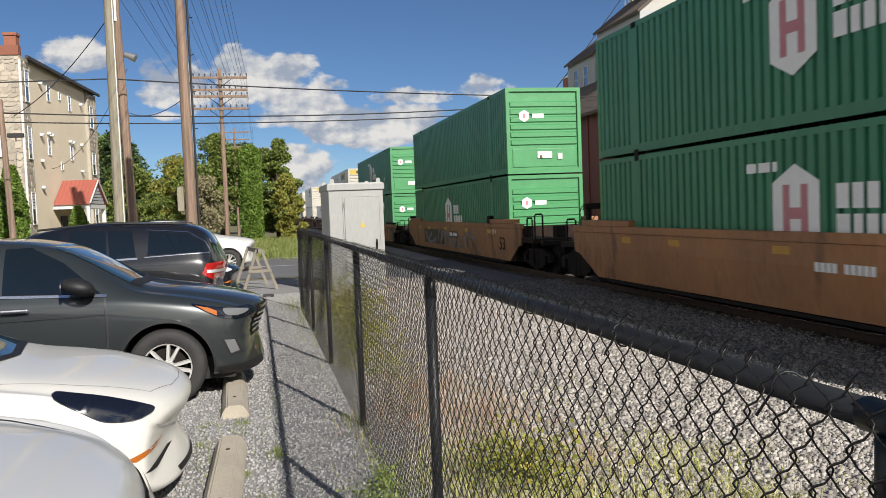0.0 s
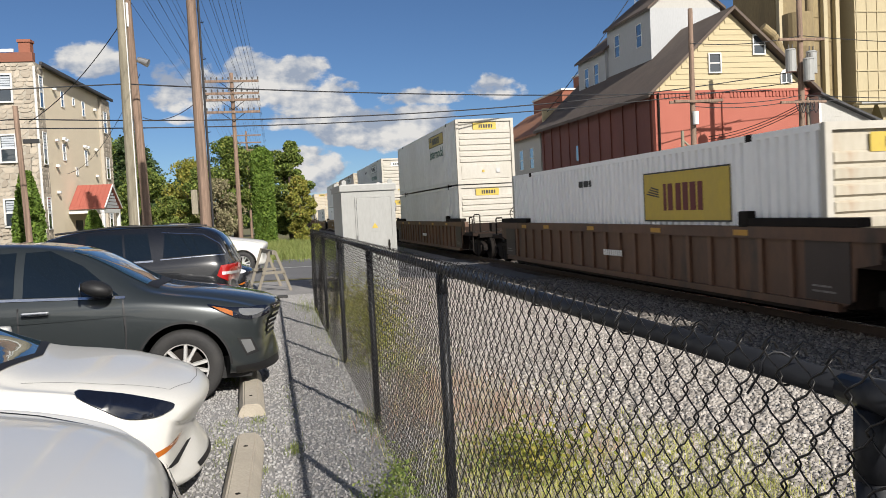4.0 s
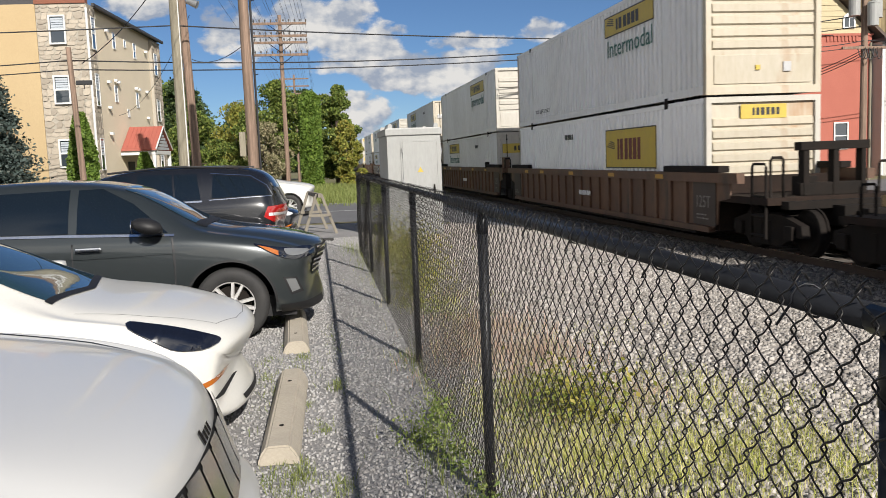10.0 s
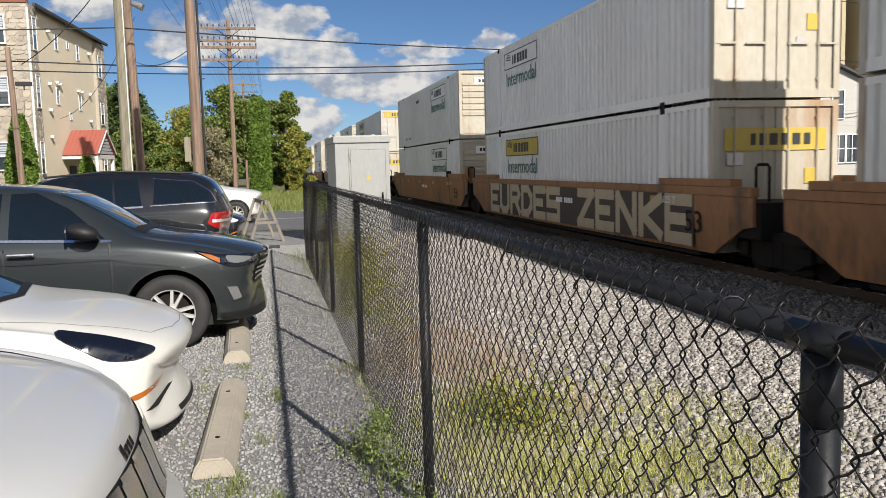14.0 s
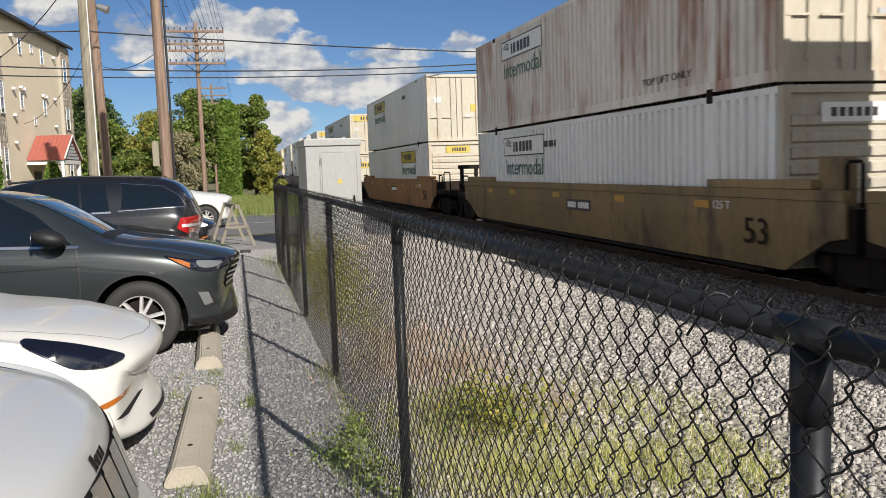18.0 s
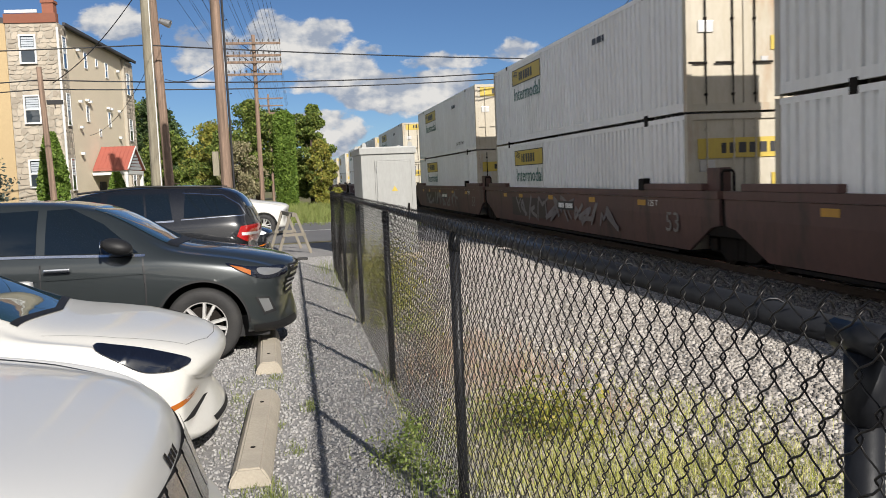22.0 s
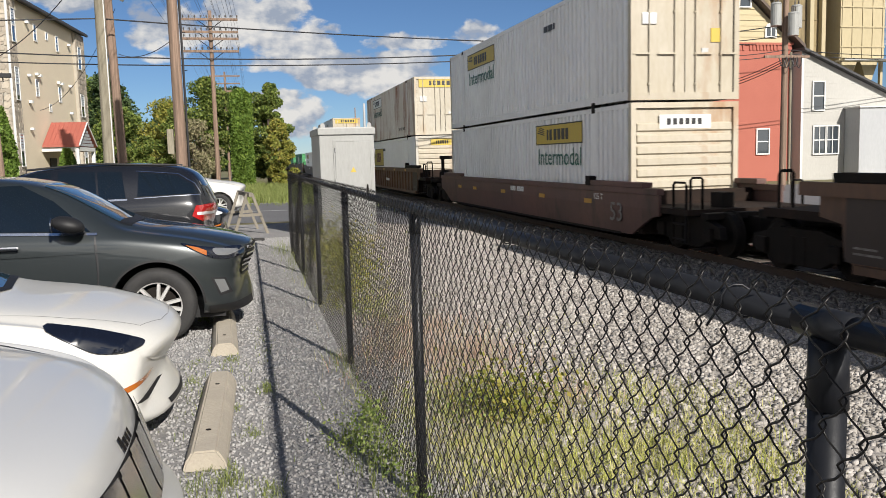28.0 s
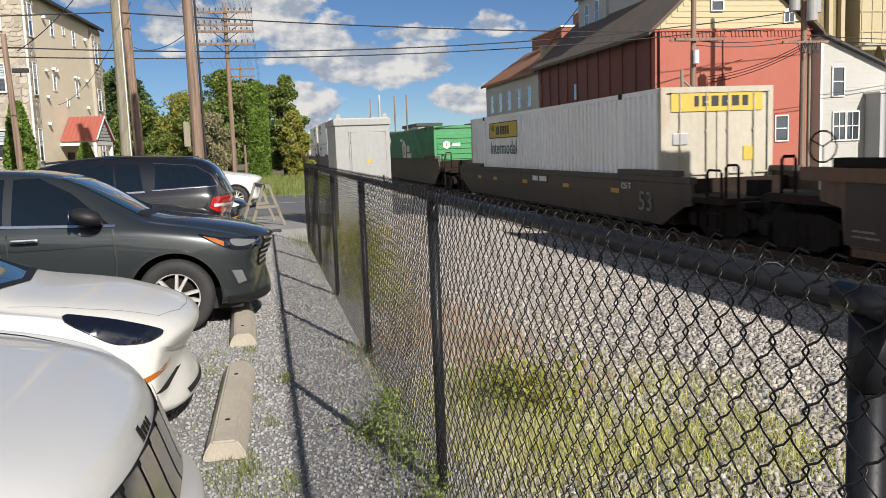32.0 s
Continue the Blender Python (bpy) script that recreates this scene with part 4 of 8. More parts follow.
def side_mark(ob, kind, end, rng):
    """Panel and wording on the side towards the lot; brand marks are plain shapes."""
    yc = LONG * (0.27 if end == "n" and kind not in "VG" else 0.725)
    kind = {"V": "Y", "G": "g"}.get(kind, kind)  # the large board, set towards the back
    if kind in ("y", "Y", "g"):
        w, h, z = (3.6, 1.05, 2.0) if kind == "Y" else (3.45, 0.55, 2.29)
        if kind == "Y":
            z = 1.84
        board = plate("sign_panel", ob, yc - w / 2, yc + w / 2, z - h / 2, z + h / 2, "signwhite" if kind == "g" else "yellow", 0.007, "white sign panel" if kind == "g" else "yellow sign panel")
        for a, b, c, d in ((yc - w / 2, yc + w / 2, z + h / 2 - 0.03, z + h / 2), (yc - w / 2, yc + w / 2, z - h / 2, z - h / 2 + 0.03), (yc - w / 2, yc - w / 2 + 0.03, z - h / 2 + 0.03, z + h / 2 - 0.03), (yc + w / 2 - 0.03, yc + w / 2, z - h / 2 + 0.03, z + h / 2 - 0.03)):
            plate("sign_border", board, a, b, c, d, "black", 0.011)
        y = yc + w * 0.24
        for k in range(6):
            wide = (0.10, 0.16, 0.17, 0.17, 0.18, 0.15)[k]
            tall = h * 0.28
            wide *= w / 2.7
            plate("brand_bar", board, y - wide, y, z - tall, z + tall * 0.9, "darkred" if kind == "Y" else "black", 0.011)
            y -= wide + (0.13 if k == 1 else 0.07)
        bm = bmesh.new()
        for k in range(4):
            prism(bm, [(yc + w * 0.30, z - 0.02 + 0.05 * k), (yc + w * (0.46 - 0.02 * k), z + 0.06 + 0.045 * k), (yc + w * (0.46 - 0.02 * k), z + 0.09 + 0.045 * k), (yc + w * 0.30, z + 0.01 + 0.05 * k)], "x", -WIDE / 2 - 0.011, -WIDE / 2 - 0.006)
        part("brand_shape", bm, "black", board)
        if kind != "Y":
            flat_words("Intermodal", 0.66, "black" if (kind == "g" and rng.random() < 0.3) else "teal", ob, yc - 0.05, z - 0.63, 3.15)
    elif kind == "h":
        yc = LONG * 0.54
        bm = bmesh.new()
        prism(bm, [(yc - 0.58, 1.06), (yc - 0.58, 2.02), (yc, 2.30), (yc + 0.58, 2.02), (yc + 0.58, 1.06), (yc, 0.78)], "x", -WIDE / 2 - 0.012, -WIDE / 2 - 0.006)
        shield = part("brand_shield", bm, "signwhite", ob, "white six-sided panel with red bars")
        for a, b, c, d in ((yc + 0.14, yc + 0.31, 1.1, 1.98), (yc - 0.31, yc - 0.14, 1.1, 1.98), (yc - 0.14, yc + 0.14, 1.44, 1.62)):
            plate("brand_bar", shield, a, b, c, d, "pink", 0.016)
        y = yc - 0.95
        for row, widths in ((1.78, (0.26, 0.22, 0.22)), (1.34, (0.28, 0.18, 0.22, 0.22, 0.22))):
            yy = y
            for wd in widths:
                plate("brand_bar", shield, yy - wd, yy, row - 0.18, row + 0.18, "signwhite", 0.011)
                yy -= wd + 0.08
        flat_words("53'", 0.34, "signwhite", ob, 2.75, 0.95, 0.5)
    if kind in ("y", "g", "h", "Y") and rng.random() < 0.6:
        y = LONG * (0.62 if end == "n" else 0.33)
        for wd in (0.28, 0.32, 0.12):
            plate("number_bar", ob, y - wd, y, HIGH - 0.62, HIGH - 0.46, "signwhite" if kind == "h" else "black", 0.007)
            y -= wd + 0.07
    if kind in ("y", "g", "Y") and rng.random() < 0.5:
        flat_words("TOP LIFT ONLY", 0.2, "black", ob, LONG - 3.6 if end == "n" else 3.6, 0.42, 1.9)


def shipping_container(body, end, end_paint, mark, sign, label, rng):
    ob = thing("shipping_container", None, label, "shipping container", "containers on the train")
    cpart("side_panel", "side_panel_near", body, ob), cpart("side_panel", "side_panel_far", body, ob)
    # the end frame shares the end paint, darkened to offset sunlight
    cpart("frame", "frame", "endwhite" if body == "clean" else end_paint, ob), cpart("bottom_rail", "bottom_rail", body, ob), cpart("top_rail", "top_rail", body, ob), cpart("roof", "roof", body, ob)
    for y in (2.05, LONG - 2.05):
        for s in (-1, 1):
            turn = Matrix.Translation((s * WIDE / 2, y, 0)) @ pose(0, 0, 0, 0, 0, 180 if s < 0 else 0)
            post = cpart("lift_post", "lift_post", body, ob, turn)
            if s < 0:
                cpart("corner_casting", "corner_casting", "iron", post), cpart("corner_casting", "corner_casting", "iron", post, Matrix.Translation((0, 0, HIGH - 0.07)))
    start_dark = rng.random() < 0.3
    back = Matrix.Translation((0, LONG, 0)) @ pose(0, 0, 0, 0, 0, 180)
    for kind, m in ((end, None), ("n" if end == "d" else "d", back)):
        if kind == "n":
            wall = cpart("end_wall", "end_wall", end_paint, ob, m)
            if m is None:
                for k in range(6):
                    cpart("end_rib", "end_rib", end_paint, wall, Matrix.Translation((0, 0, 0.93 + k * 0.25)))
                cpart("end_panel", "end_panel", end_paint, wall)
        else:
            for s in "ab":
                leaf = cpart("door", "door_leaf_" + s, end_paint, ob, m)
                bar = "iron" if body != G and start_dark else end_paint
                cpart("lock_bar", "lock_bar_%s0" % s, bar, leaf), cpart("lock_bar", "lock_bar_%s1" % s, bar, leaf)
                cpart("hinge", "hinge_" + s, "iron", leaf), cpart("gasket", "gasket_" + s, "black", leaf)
    side_mark(ob, mark, end, rng)
    front = 0.034 if end == "d" else 0.022
    if sign == "wide":
        board = part("end_sign", boxes((-1.08, 1.08, front - 0.012, front, 2.30, 2.68)), "yellow", ob, "yellow sign across the end")
        for k in range(6):
            part("brand_bar", boxes((-0.55 + 0.2 * k, -0.42 + 0.2 * k, front - 0.016, front - 0.012, 2.39, 2.59)), "black", board)
    elif sign in ("top", "mid"):
        z = 2.50 if end == "n" else (2.52 if sign == "top" else 2.10)
        half, tall = (1.06, 0.21) if end == "d" else (0.52, 0.15)
        board = part("end_sign", boxes((-half, half, front - 0.012, front, z - tall, z + tall)), "yellow", ob, "yellow sign across the end")
        k = half / 1.0
        x = -0.5 * k
        for wd in (0.1, 0.13, 0.16, 0.15, 0.16, 0.13):
            part("brand_bar", boxes((x, x + wd * k, front - 0.016, front - 0.012, z - 0.52 * tall, z + 0.52 * tall)), "black", board)
            x += (wd + 0.07) * k
    elif sign == "white":
        board = part("end_sign", boxes((-0.62, 0.62, front - 0.012, front, 2.25, 2.55)), "signwhite", ob, "white sign on the end")
        for k in range(6):
            part("brand_bar", boxes((-0.45 + 0.15 * k, -0.35 + 0.15 * k, front - 0.016, front - 0.012, 2.33, 2.47)), "black", board)
    elif sign == "hub":
        bm = bmesh.new()
        prism(bm, [(-0.85, 2.0), (-0.68, 2.1), (-0.51, 2.0), (-0.51, 1.8), (-0.68, 1.7), (-0.85, 1.8)], "y", front - 0.012, front)
        badge = part("brand_shield", bm, "signwhite", ob)
        part("brand_bar", boxes((-0.72, -0.64, front - 0.016, front - 0.012, 1.82, 1.98)), "pink", badge)
        part("brand_bar", boxes((-0.4, 0.0, front - 0.012, front, 1.83, 1.97)), "signwhite", ob)
        part("end_sign", boxes((-0.25, 0.25, front - 0.012, front, 0.5, 0.72)), "signwhite", ob, "pale label on the end")
    if end == "d":
        part("vent_cover", boxes((-1.02, -0.68, 0.02, 0.05, 1.62, 1.86), bevel=0.01), "galv", ob, "grey louvred vent cover")
        part("data_plate", boxes((0.62, 0.84, 0.028, 0.05, 1.25, 1.55)), "yellow", ob, "yellow data plate on the door")
        part("data_plate", boxes((0.40, 0.55, 0.028, 0.05, 1.0, 1.12)), "galv", ob, "small grey plate")
    if end == "n":
        part("data_plate", boxes((0.45, 0.62, front - 0.012, front + 0.03, 0.46, 0.66)), "galv", ob, "small grey plate")
        part("data_plate", boxes((-0.18, -0.08, front - 0.012, front + 0.03, 0.50, 0.6)), "yellow", ob, "small yellow plate")
    return ob


def well_meshes():
    made = {}

    def keep(name, bm):
        me = bpy.data.meshes.new(name)
        bm.to_mesh(me), bm.free()
        me.materials.append(None)
        made[name] = me

    top = 1.50
    for style in ("smooth", "ribbed"):
        for s, side in ((-1, "near"), (1, "far")):
            x0, x1 = (s * 1.36, s * 1.42)
            bm = bmesh.new()
            if style == "smooth":
                knee = 0.98
                upper = [(-1.5, top - 0.16), (-1.5, knee), (LONG + 1.5, knee), (LONG + 1.5, top - 0.16)]
                prism(bm, upper, "x", min(x0, x1), max(x0, x1))
                under = [(-1.5, knee), (-1.5, 0.84), (-1.15, 0.78), (-0.12, 0.26), (LONG + 0.12, 0.26), (LONG + 1.15, 0.78), (LONG + 1.5, 0.84), (LONG + 1.5, knee)]
                lean = bmesh.new()
                prism(lean, under, "x", min(x0, x1), max(x0, x1))
                for v in lean.verts:
                    v.co.x -= s * 0.09 * (knee - v.co.z)
                me_ = bpy.data.meshes.new("lean")
                lean.to_mesh(me_), lean.free()
                bm.from_mesh(me_)
                prism(bm, [(-1.5, top - 0.15), (-1.5, top + 0.0), (LONG + 1.5, top), (LONG + 1.5, top - 0.15)], "x", min(s * 1.30, s * 1.45), max(s * 1.30, s * 1.45))
            else:
                prism(bm, [(-1.2, top), (-1.2, 1.0), (-0.72, 0.92), (-0.66, 0.45), (-0.4, 0.32), (LONG + 0.4, 0.32), (LONG + 0.66, 0.45), (LONG + 0.72, 0.92), (LONG + 1.2, 1.0), (LONG + 1.2, top)], "x", min(x0, s * 1.39), max(x0, s * 1.39))
                prism(bm, [(-1.6, top - 0.20), (-1.6, top), (LONG + 1.6, top), (LONG + 1.6, top - 0.20)], "x", min(s * 1.30, s * 1.46), max(s * 1.30, s * 1.46))
                prism(bm, [(-0.4, 0.26), (-0.4, 0.38), (LONG + 0.4, 0.38), (LONG + 0.4, 0.26)], "x", min(s * 1.30, s * 1.46), max(s * 1.30, s * 1.46))
            keep("side_%s_%s" % (style, side), bm)
    keep("rib", boxes((-1.45, -1.39, -0.06, 0.06, 0.38, top - 0.20), bevel=0.01))
    keep("floor_beam", boxes((-1.36, 1.36, 0.4, LONG - 0.4, 0.18, 0.24)))
    keep("top_guide", boxes((-1.46, -1.22, -0.85, 1.9, top + 0.005, top + 0.14), bevel=0.02))
    keep("top_guide_far", boxes((1.22, 1.46, -0.85, 1.9, top + 0.005, top + 0.14), bevel=0.02))
    keep("guide_horn", boxes((-1.47, -1.28, 1.9, 2.2, top - 0.02, top + 0.26), bevel=0.04))
    # end platform and draft gear of a free end; a short saddle at a shared truck
    keep("end_platform", boxes((-1.38, 1.38, -2.6, -0.56, 0.92, 1.06)))
    keep("draft_sill", boxes((-0.35, 0.35, -3.35, -0.4, 0.55, 0.915)))
    keep("bulkhead", boxes((-1.3, 1.3, -0.55, -0.35, 0.3, 1.4)))
    keep("end_step", boxes((-1.2, 1.2, -3.0, -2.75, 0.86, 1.0)))
    bm = boxes((-0.13, 0.13, -3.75, -3.3, 0.6, 0.82), (-0.2, 0.2, -3.78, -3.6, 0.55, 0.88), bevel=0.03)
    keep("coupler", bm)
    bm = boxes((-1.34, 1.34, -1.62, -0.4, 0.62, 1.25), (-0.9, 0.9, -1.72, -0.4, 0.2, 0.66), bevel=0.02)
    keep("end_saddle", bm)
    for name, points in (("handrail", [(-1.30, -2.55, 1.05), (-1.30, -2.55, 1.74), (-1.27, -2.55, 1.79), (-1.08, -2.55, 1.79), (-1.05, -2.55, 1.74), (-1.05, -2.55, 1.05)]),
                         ("handrail_far", [(1.05, -2.3, 1.05), (1.05, -2.3, 1.60), (1.08, -2.3, 1.65), (1.27, -2.3, 1.65), (1.30, -2.3, 1.60), (1.30, -2.3, 1.05)]),
                         ("ladder_hoop", [(-1.36, -2.5, 0.3), (-1.36, -2.5, 1.62), (-1.36, -2.45, 1.68), (-1.36, -2.05, 1.68), (-1.36, -2.0, 1.62), (-1.36, -2.0, 0.3)]),
                         ("ladder_rung", [(-1.36, -2.5, 0.0), (-1.36, -2.0, 0.0)]), ("grab_iron", [(-1.40, 0.0, 0.0), (-1.50, 0.0, 0.0), (-1.50, 0.42, 0.0), (-1.40, 0.42, 0.0)])):
        me = swept(name, points, 0.026)
        me.materials.clear()
        me.materials.append(None)
        made[name] = me
    keep("end_plate", boxes((-1.412, -1.39, -0.62, 0.42, 0.40, top - 0.20)))
    keep("air_tank", tubes(((-0.95, -1.2, 0.62), (0.95, -1.2, 0.62), 0.24), sides=18))
    keep("side_box", boxes((-1.30, -1.05, -1.30, -0.80, 1.27, 1.95), bevel=0.02))
    keep("brake_stand", boxes((-0.55, -0.43, -2.4, -2.2, 1.06, 2.0), (0.05, 0.17, -2.4, -2.2, 1.06, 2.0), (0.62, 0.72, -2.4, -2.2, 1.06, 2.0), (-0.62, 0.78, -2.42, -2.18, 1.9, 2.06), (-0.6, 0.75, -2.38, -2.22, 1.06, 1.3), bevel=0.02))
    keep("valve_box", boxes((-0.5, -0.2, -2.3, -1.9, 1.06, 1.42), bevel=0.03))
    bm = bmesh.new()
    for k in range(14):
        a, b = 2 * math.pi * k / 14, 2 * math.pi * (k + 1) / 14
        tube(bm, (0.45 + 0.26 * math.cos(a), -2.45, 1.78 + 0.26 * math.sin(a)), (0.45 + 0.26 * math.cos(b), -2.45, 1.78 + 0.26 * math.sin(b)), 0.016, sides=5)
    for a in (0.5, 2.6, 4.7):
        tube(bm, (0.45, -2.45, 1.78), (0.45 + 0.26 * math.cos(a), -2.45, 1.78 + 0.26 * math.sin(a)), 0.012, sides=5)
    keep("brake_wheel", bm)
    # truck: side frames, bolster, wheels
    bm = bmesh.new()
    for s in (-1, 1):
        prism(bm, [(-1.25, 0.36), (-1.2, 0.58), (-0.55, 0.74), (0.55, 0.74), (1.2, 0.58), (1.25, 0.36), (0.95, 0.36), (0.5, 0.16), (-0.5, 0.16), (-0.95, 0.36)], "x", min(s * 0.97, s * 1.12), max(s * 0.97, s * 1.12))
        for y in (-0.14, 0.14):
            tube(bm, (s * 1.05, y, 0.18), (s * 1.05, y, 0.62), 0.10, sides=10)
        for y in (-0.9, 0.9):
            box(bm, s * 1.12, s * 1.2, y - 0.13, y + 0.13, 0.3, 0.56, bevel=0.03)
    box(bm, -1.0, 1.0, -0.2, 0.2, 0.42, 0.74)
    keep("truck", bm)
    bm = bmesh.new()
    tube(bm, (-0.07, 0, 0), (0.06, 0, 0), 0.42, sides=28)
    tube(bm, (-0.09, 0, 0), (-0.06, 0, 0), 0.34, 0.40, sides=28)
    tube(bm, (0.06, 0, 0), (0.09, 0, 0), 0.455, sides=28)
    tube(bm, (-0.13, 0, 0), (0.12, 0, 0), 0.11, sides=14)
    keep("wheel", bm)
    return made


WM = well_meshes()


def wpart(name, key, mat, parent, m=None):
    ob = new(name, WM[key])
    ob.parent = parent
    if m is not None:
        ob.matrix_local = m
    ob.material_slots[0].link = "OBJECT"
    ob.material_slots[0].material = M[mat]
    return ob


def truck(parent, y):
    t = wpart("truck", "truck", "iron", parent, Matrix.Translation((0, y, 0)))
    for dy in (-0.9, 0.9):
        for x, turn in ((-0.75, 0), (0.75, 180)):
            wpart("wheel", "wheel", "iron", t, Matrix.Translation((x, dy, 0.42)) @ pose(0, 0, 0, 0, 0, turn))


SIDEWAYS = Matrix(((0, 0, -1, 0), (-1, 0, 0, 0), (0, 1, 0, 0), (0, 0, 0, 1)))
LETTER = {  # strokes in a cell one wide and one high, x to the right
    "E": [[(0.9, 1), (0.1, 1), (0.1, 0), (0.9, 0)], [(0.1, 0.5), (0.7, 0.5)]],
    "U": [[(0.1, 1), (0.1, 0.2), (0.3, 0), (0.7, 0), (0.9, 0.2), (0.9, 1)]],
    "R": [[(0.1, 0), (0.1, 1), (0.75, 1), (0.9, 0.75), (0.7, 0.5), (0.15, 0.5)], [(0.5, 0.5), (0.9, 0)]],
    "D": [[(0.1, 0), (0.1, 1), (0.6, 1), (0.9, 0.7), (0.9, 0.3), (0.6, 0), (0.1, 0)]],
    "S": [[(0.9, 1), (0.1, 1), (0.1, 0.5), (0.9, 0.5), (0.9, 0), (0.1, 0)]],
    "Z": [[(0.1, 1), (0.9, 1), (0.1, 0), (0.9, 0)]],
    "N": [[(0.1, 0), (0.1, 1), (0.9, 0), (0.9, 1)]],
    "K": [[(0.1, 0), (0.1, 1)], [(0.9, 1), (0.15, 0.5), (0.9, 0)]],
}


def stroke(name, points, width, x, mat, parent):
    """A flat painted band along (y, z) points on a side that faces the lot."""
    bm = bmesh.new()
    for n, (p, q) in enumerate(zip(points, points[1:])):
        a, b = Vector(p[:2]), Vector(q[:2])
        d = (b - a).normalized()
        if not d.length:
            continue
        a, b, side = a - d * width * 0.45, b + d * width * 0.45, Vector((-d.y, d.x)) * width / 2
        prism(bm, [tuple(a + side), tuple(b + side), tuple(b - side), tuple(a - side)], "x", x - 0.003 - 0.0006 * (n % 5), x)
    return part(name, bm, mat, parent)


def block_letters(ob, text, y0, y1):
    fill = part("graffiti", boxes((-1.426, -1.421, y1, y0, 0.34, 1.33)), "gfill", ob, "cream block letters on a dark painted field")
    cell = (y0 - y1) / len(text)
    for n, ch in enumerate(text):
        for line in LETTER.get(ch, []):
            stroke("graffiti_letter", [(y0 - cell * (n + 0.04 + 0.92 * u), 0.46 + 0.76 * v) for u, v in line], 0.24, -1.427, "gletter", fill)


def well_car(style, paint, free_front, free_back, label, rng, graffiti="", distant=False, low=False):
    squat = Matrix.Diagonal((1, 1, 0.83 if low else 1, 1))  # some cars ride with a lower sill
    ob = thing("well_car", None, label, "railcar", "well cars of the train")
    for s in ("near", "far"):
        wpart("side_sill", "side_%s_%s" % (style, s), paint, ob, squat)
    if style == "ribbed" and not distant:
        n = 19
        for k in range(n):
            wpart("rib", "rib", paint, ob, squat @ Matrix.Translation((0, 0.75 + k * (LONG - 1.5) / (n - 1), 0)))
    wpart("floor_beam", "floor_beam", "iron", ob)
    flip = Matrix.Translation((0, LONG, 0)) @ pose(0, 0, 0, 0, 0, 180)
    for free, m in ((free_front, squat), (free_back, squat @ flip)):
        guide = "iron" if style == "ribbed" else paint
        wpart("top_guide", "top_guide", guide, ob, m), wpart("top_guide", "top_guide_far", guide, ob, m)
        if rng.random() < 0.6:
            wpart("guide_horn", "guide_horn", "iron", ob, m)
        if free:
            wpart("end_platform", "end_platform", "rustdark", ob, m), wpart("draft_sill", "draft_sill", "iron", ob, m), wpart("bulkhead", "bulkhead", "rustdark", ob, m), wpart("end_step", "end_step", "iron", ob, m), wpart("valve_box", "valve_box", "iron", ob, m), wpart("coupler", "coupler", "iron", ob, m)
            wpart("handrail", "handrail", "iron", ob, m), wpart("handrail", "handrail_far", "iron", ob, m)
            ladder = wpart("ladder", "ladder_hoop", "iron", ob, m)
            for z in (0.36, 0.72, 1.08):
                wpart("rung", "ladder_rung", "iron", ladder, Matrix.Translation((0, 0, z)))
            if rng.random() < 0.3:
                wpart("brake_stand", "brake_stand", "iron", ob, m)
            if rng.random() < 0.3:
                wpart("brake_wheel", "brake_wheel", "iron", ob, m)
        else:
            wpart("end_saddle", "end_saddle", "iron", ob, m), wpart("handrail", "handrail", "iron", ob, m @ Matrix.Translation((0, 1.15, 0.1)))
            if rng.random() < 0.6:
                wpart("equipment_box", "side_box", paint, ob, m)
    truck(ob, -2.05 if free_front else -1.75)
    if free_back:
        truck(ob, LONG + 2.05)
    if distant:
        return ob
    x = -1.43 if style == "smooth" else -1.47
    z = 1.05 if style == "smooth" else 1.38

    def mark(name, y0, y1, z0, z1, mat, label=""):
        return part(name, boxes((x - 0.006, x, y0, y1, z0, z1)), mat, ob, label)

    y = 8.3
    if style == "smooth":
        if rng.random() < 0.5:
            mark("number_panel", y - 1.35, y + 0.1, 0.86, 1.12, "black", "black number panel")
            x -= 0.006
        for k in range(10):
            if k != 4:
                mark("number_bar", y - 0.10, y, 0.92, 1.06, "signwhite")
            y -= 0.13
        x = -1.43
        m = Matrix.Translation((x - 0.004, 0.5, 0.80 if not low else 0.66)) @ SIDEWAYS
        words("53", 0.6, "faded" if paint in ("maroon", "dark") else "rustdark", ob, m, "lettering", 0.62)
        words("125 T", 0.2, "signwhite", ob, Matrix.Translation((x - 0.004, 1.5, 1.20 if not low else 0.98)) @ SIDEWAYS, "lettering", 0.5)
    else:
        for k in range(9):
            mark("number_bar", y - 0.09, y, 0.75, 0.89, "signwhite")
            y -= 0.125
        for m in (Matrix.Identity(4), Matrix.Translation((0, LONG + 0.2, 0))):
            end = wpart("end_plate", "end_plate", "gfill", ob, squat @ m)
            turn = Matrix.Translation((-1.415, -0.05, 0.88)) @ SIDEWAYS
            if rng.random() < 0.5:
                words("125T", 0.36, "faded", end, turn, "lettering", 0.62)
            part("data_lines", boxes((-1.416, -1.412, -0.3, 0.25, 0.52, 0.55)), "faded", end)
            part("data_lines", boxes((-1.416, -1.412, -0.2, 0.25, 0.60, 0.63)), "faded", end)
    x, z = (-1.423, 1.14) if style == "smooth" else (-1.465, 1.34)
    for y in (1.9, 5.2, 8.9, 12.4, 14.6):
        mark("reflector", y, y + 0.46, (z - 0.17) * (0.83 if low else 1) + 0.17 * (not low), (z + (0.13 if style == "smooth" else 0.10) - 0.17) * (0.83 if low else 1) + 0.17 * (not low), "amberstrip", "orange-yellow reflector strip")
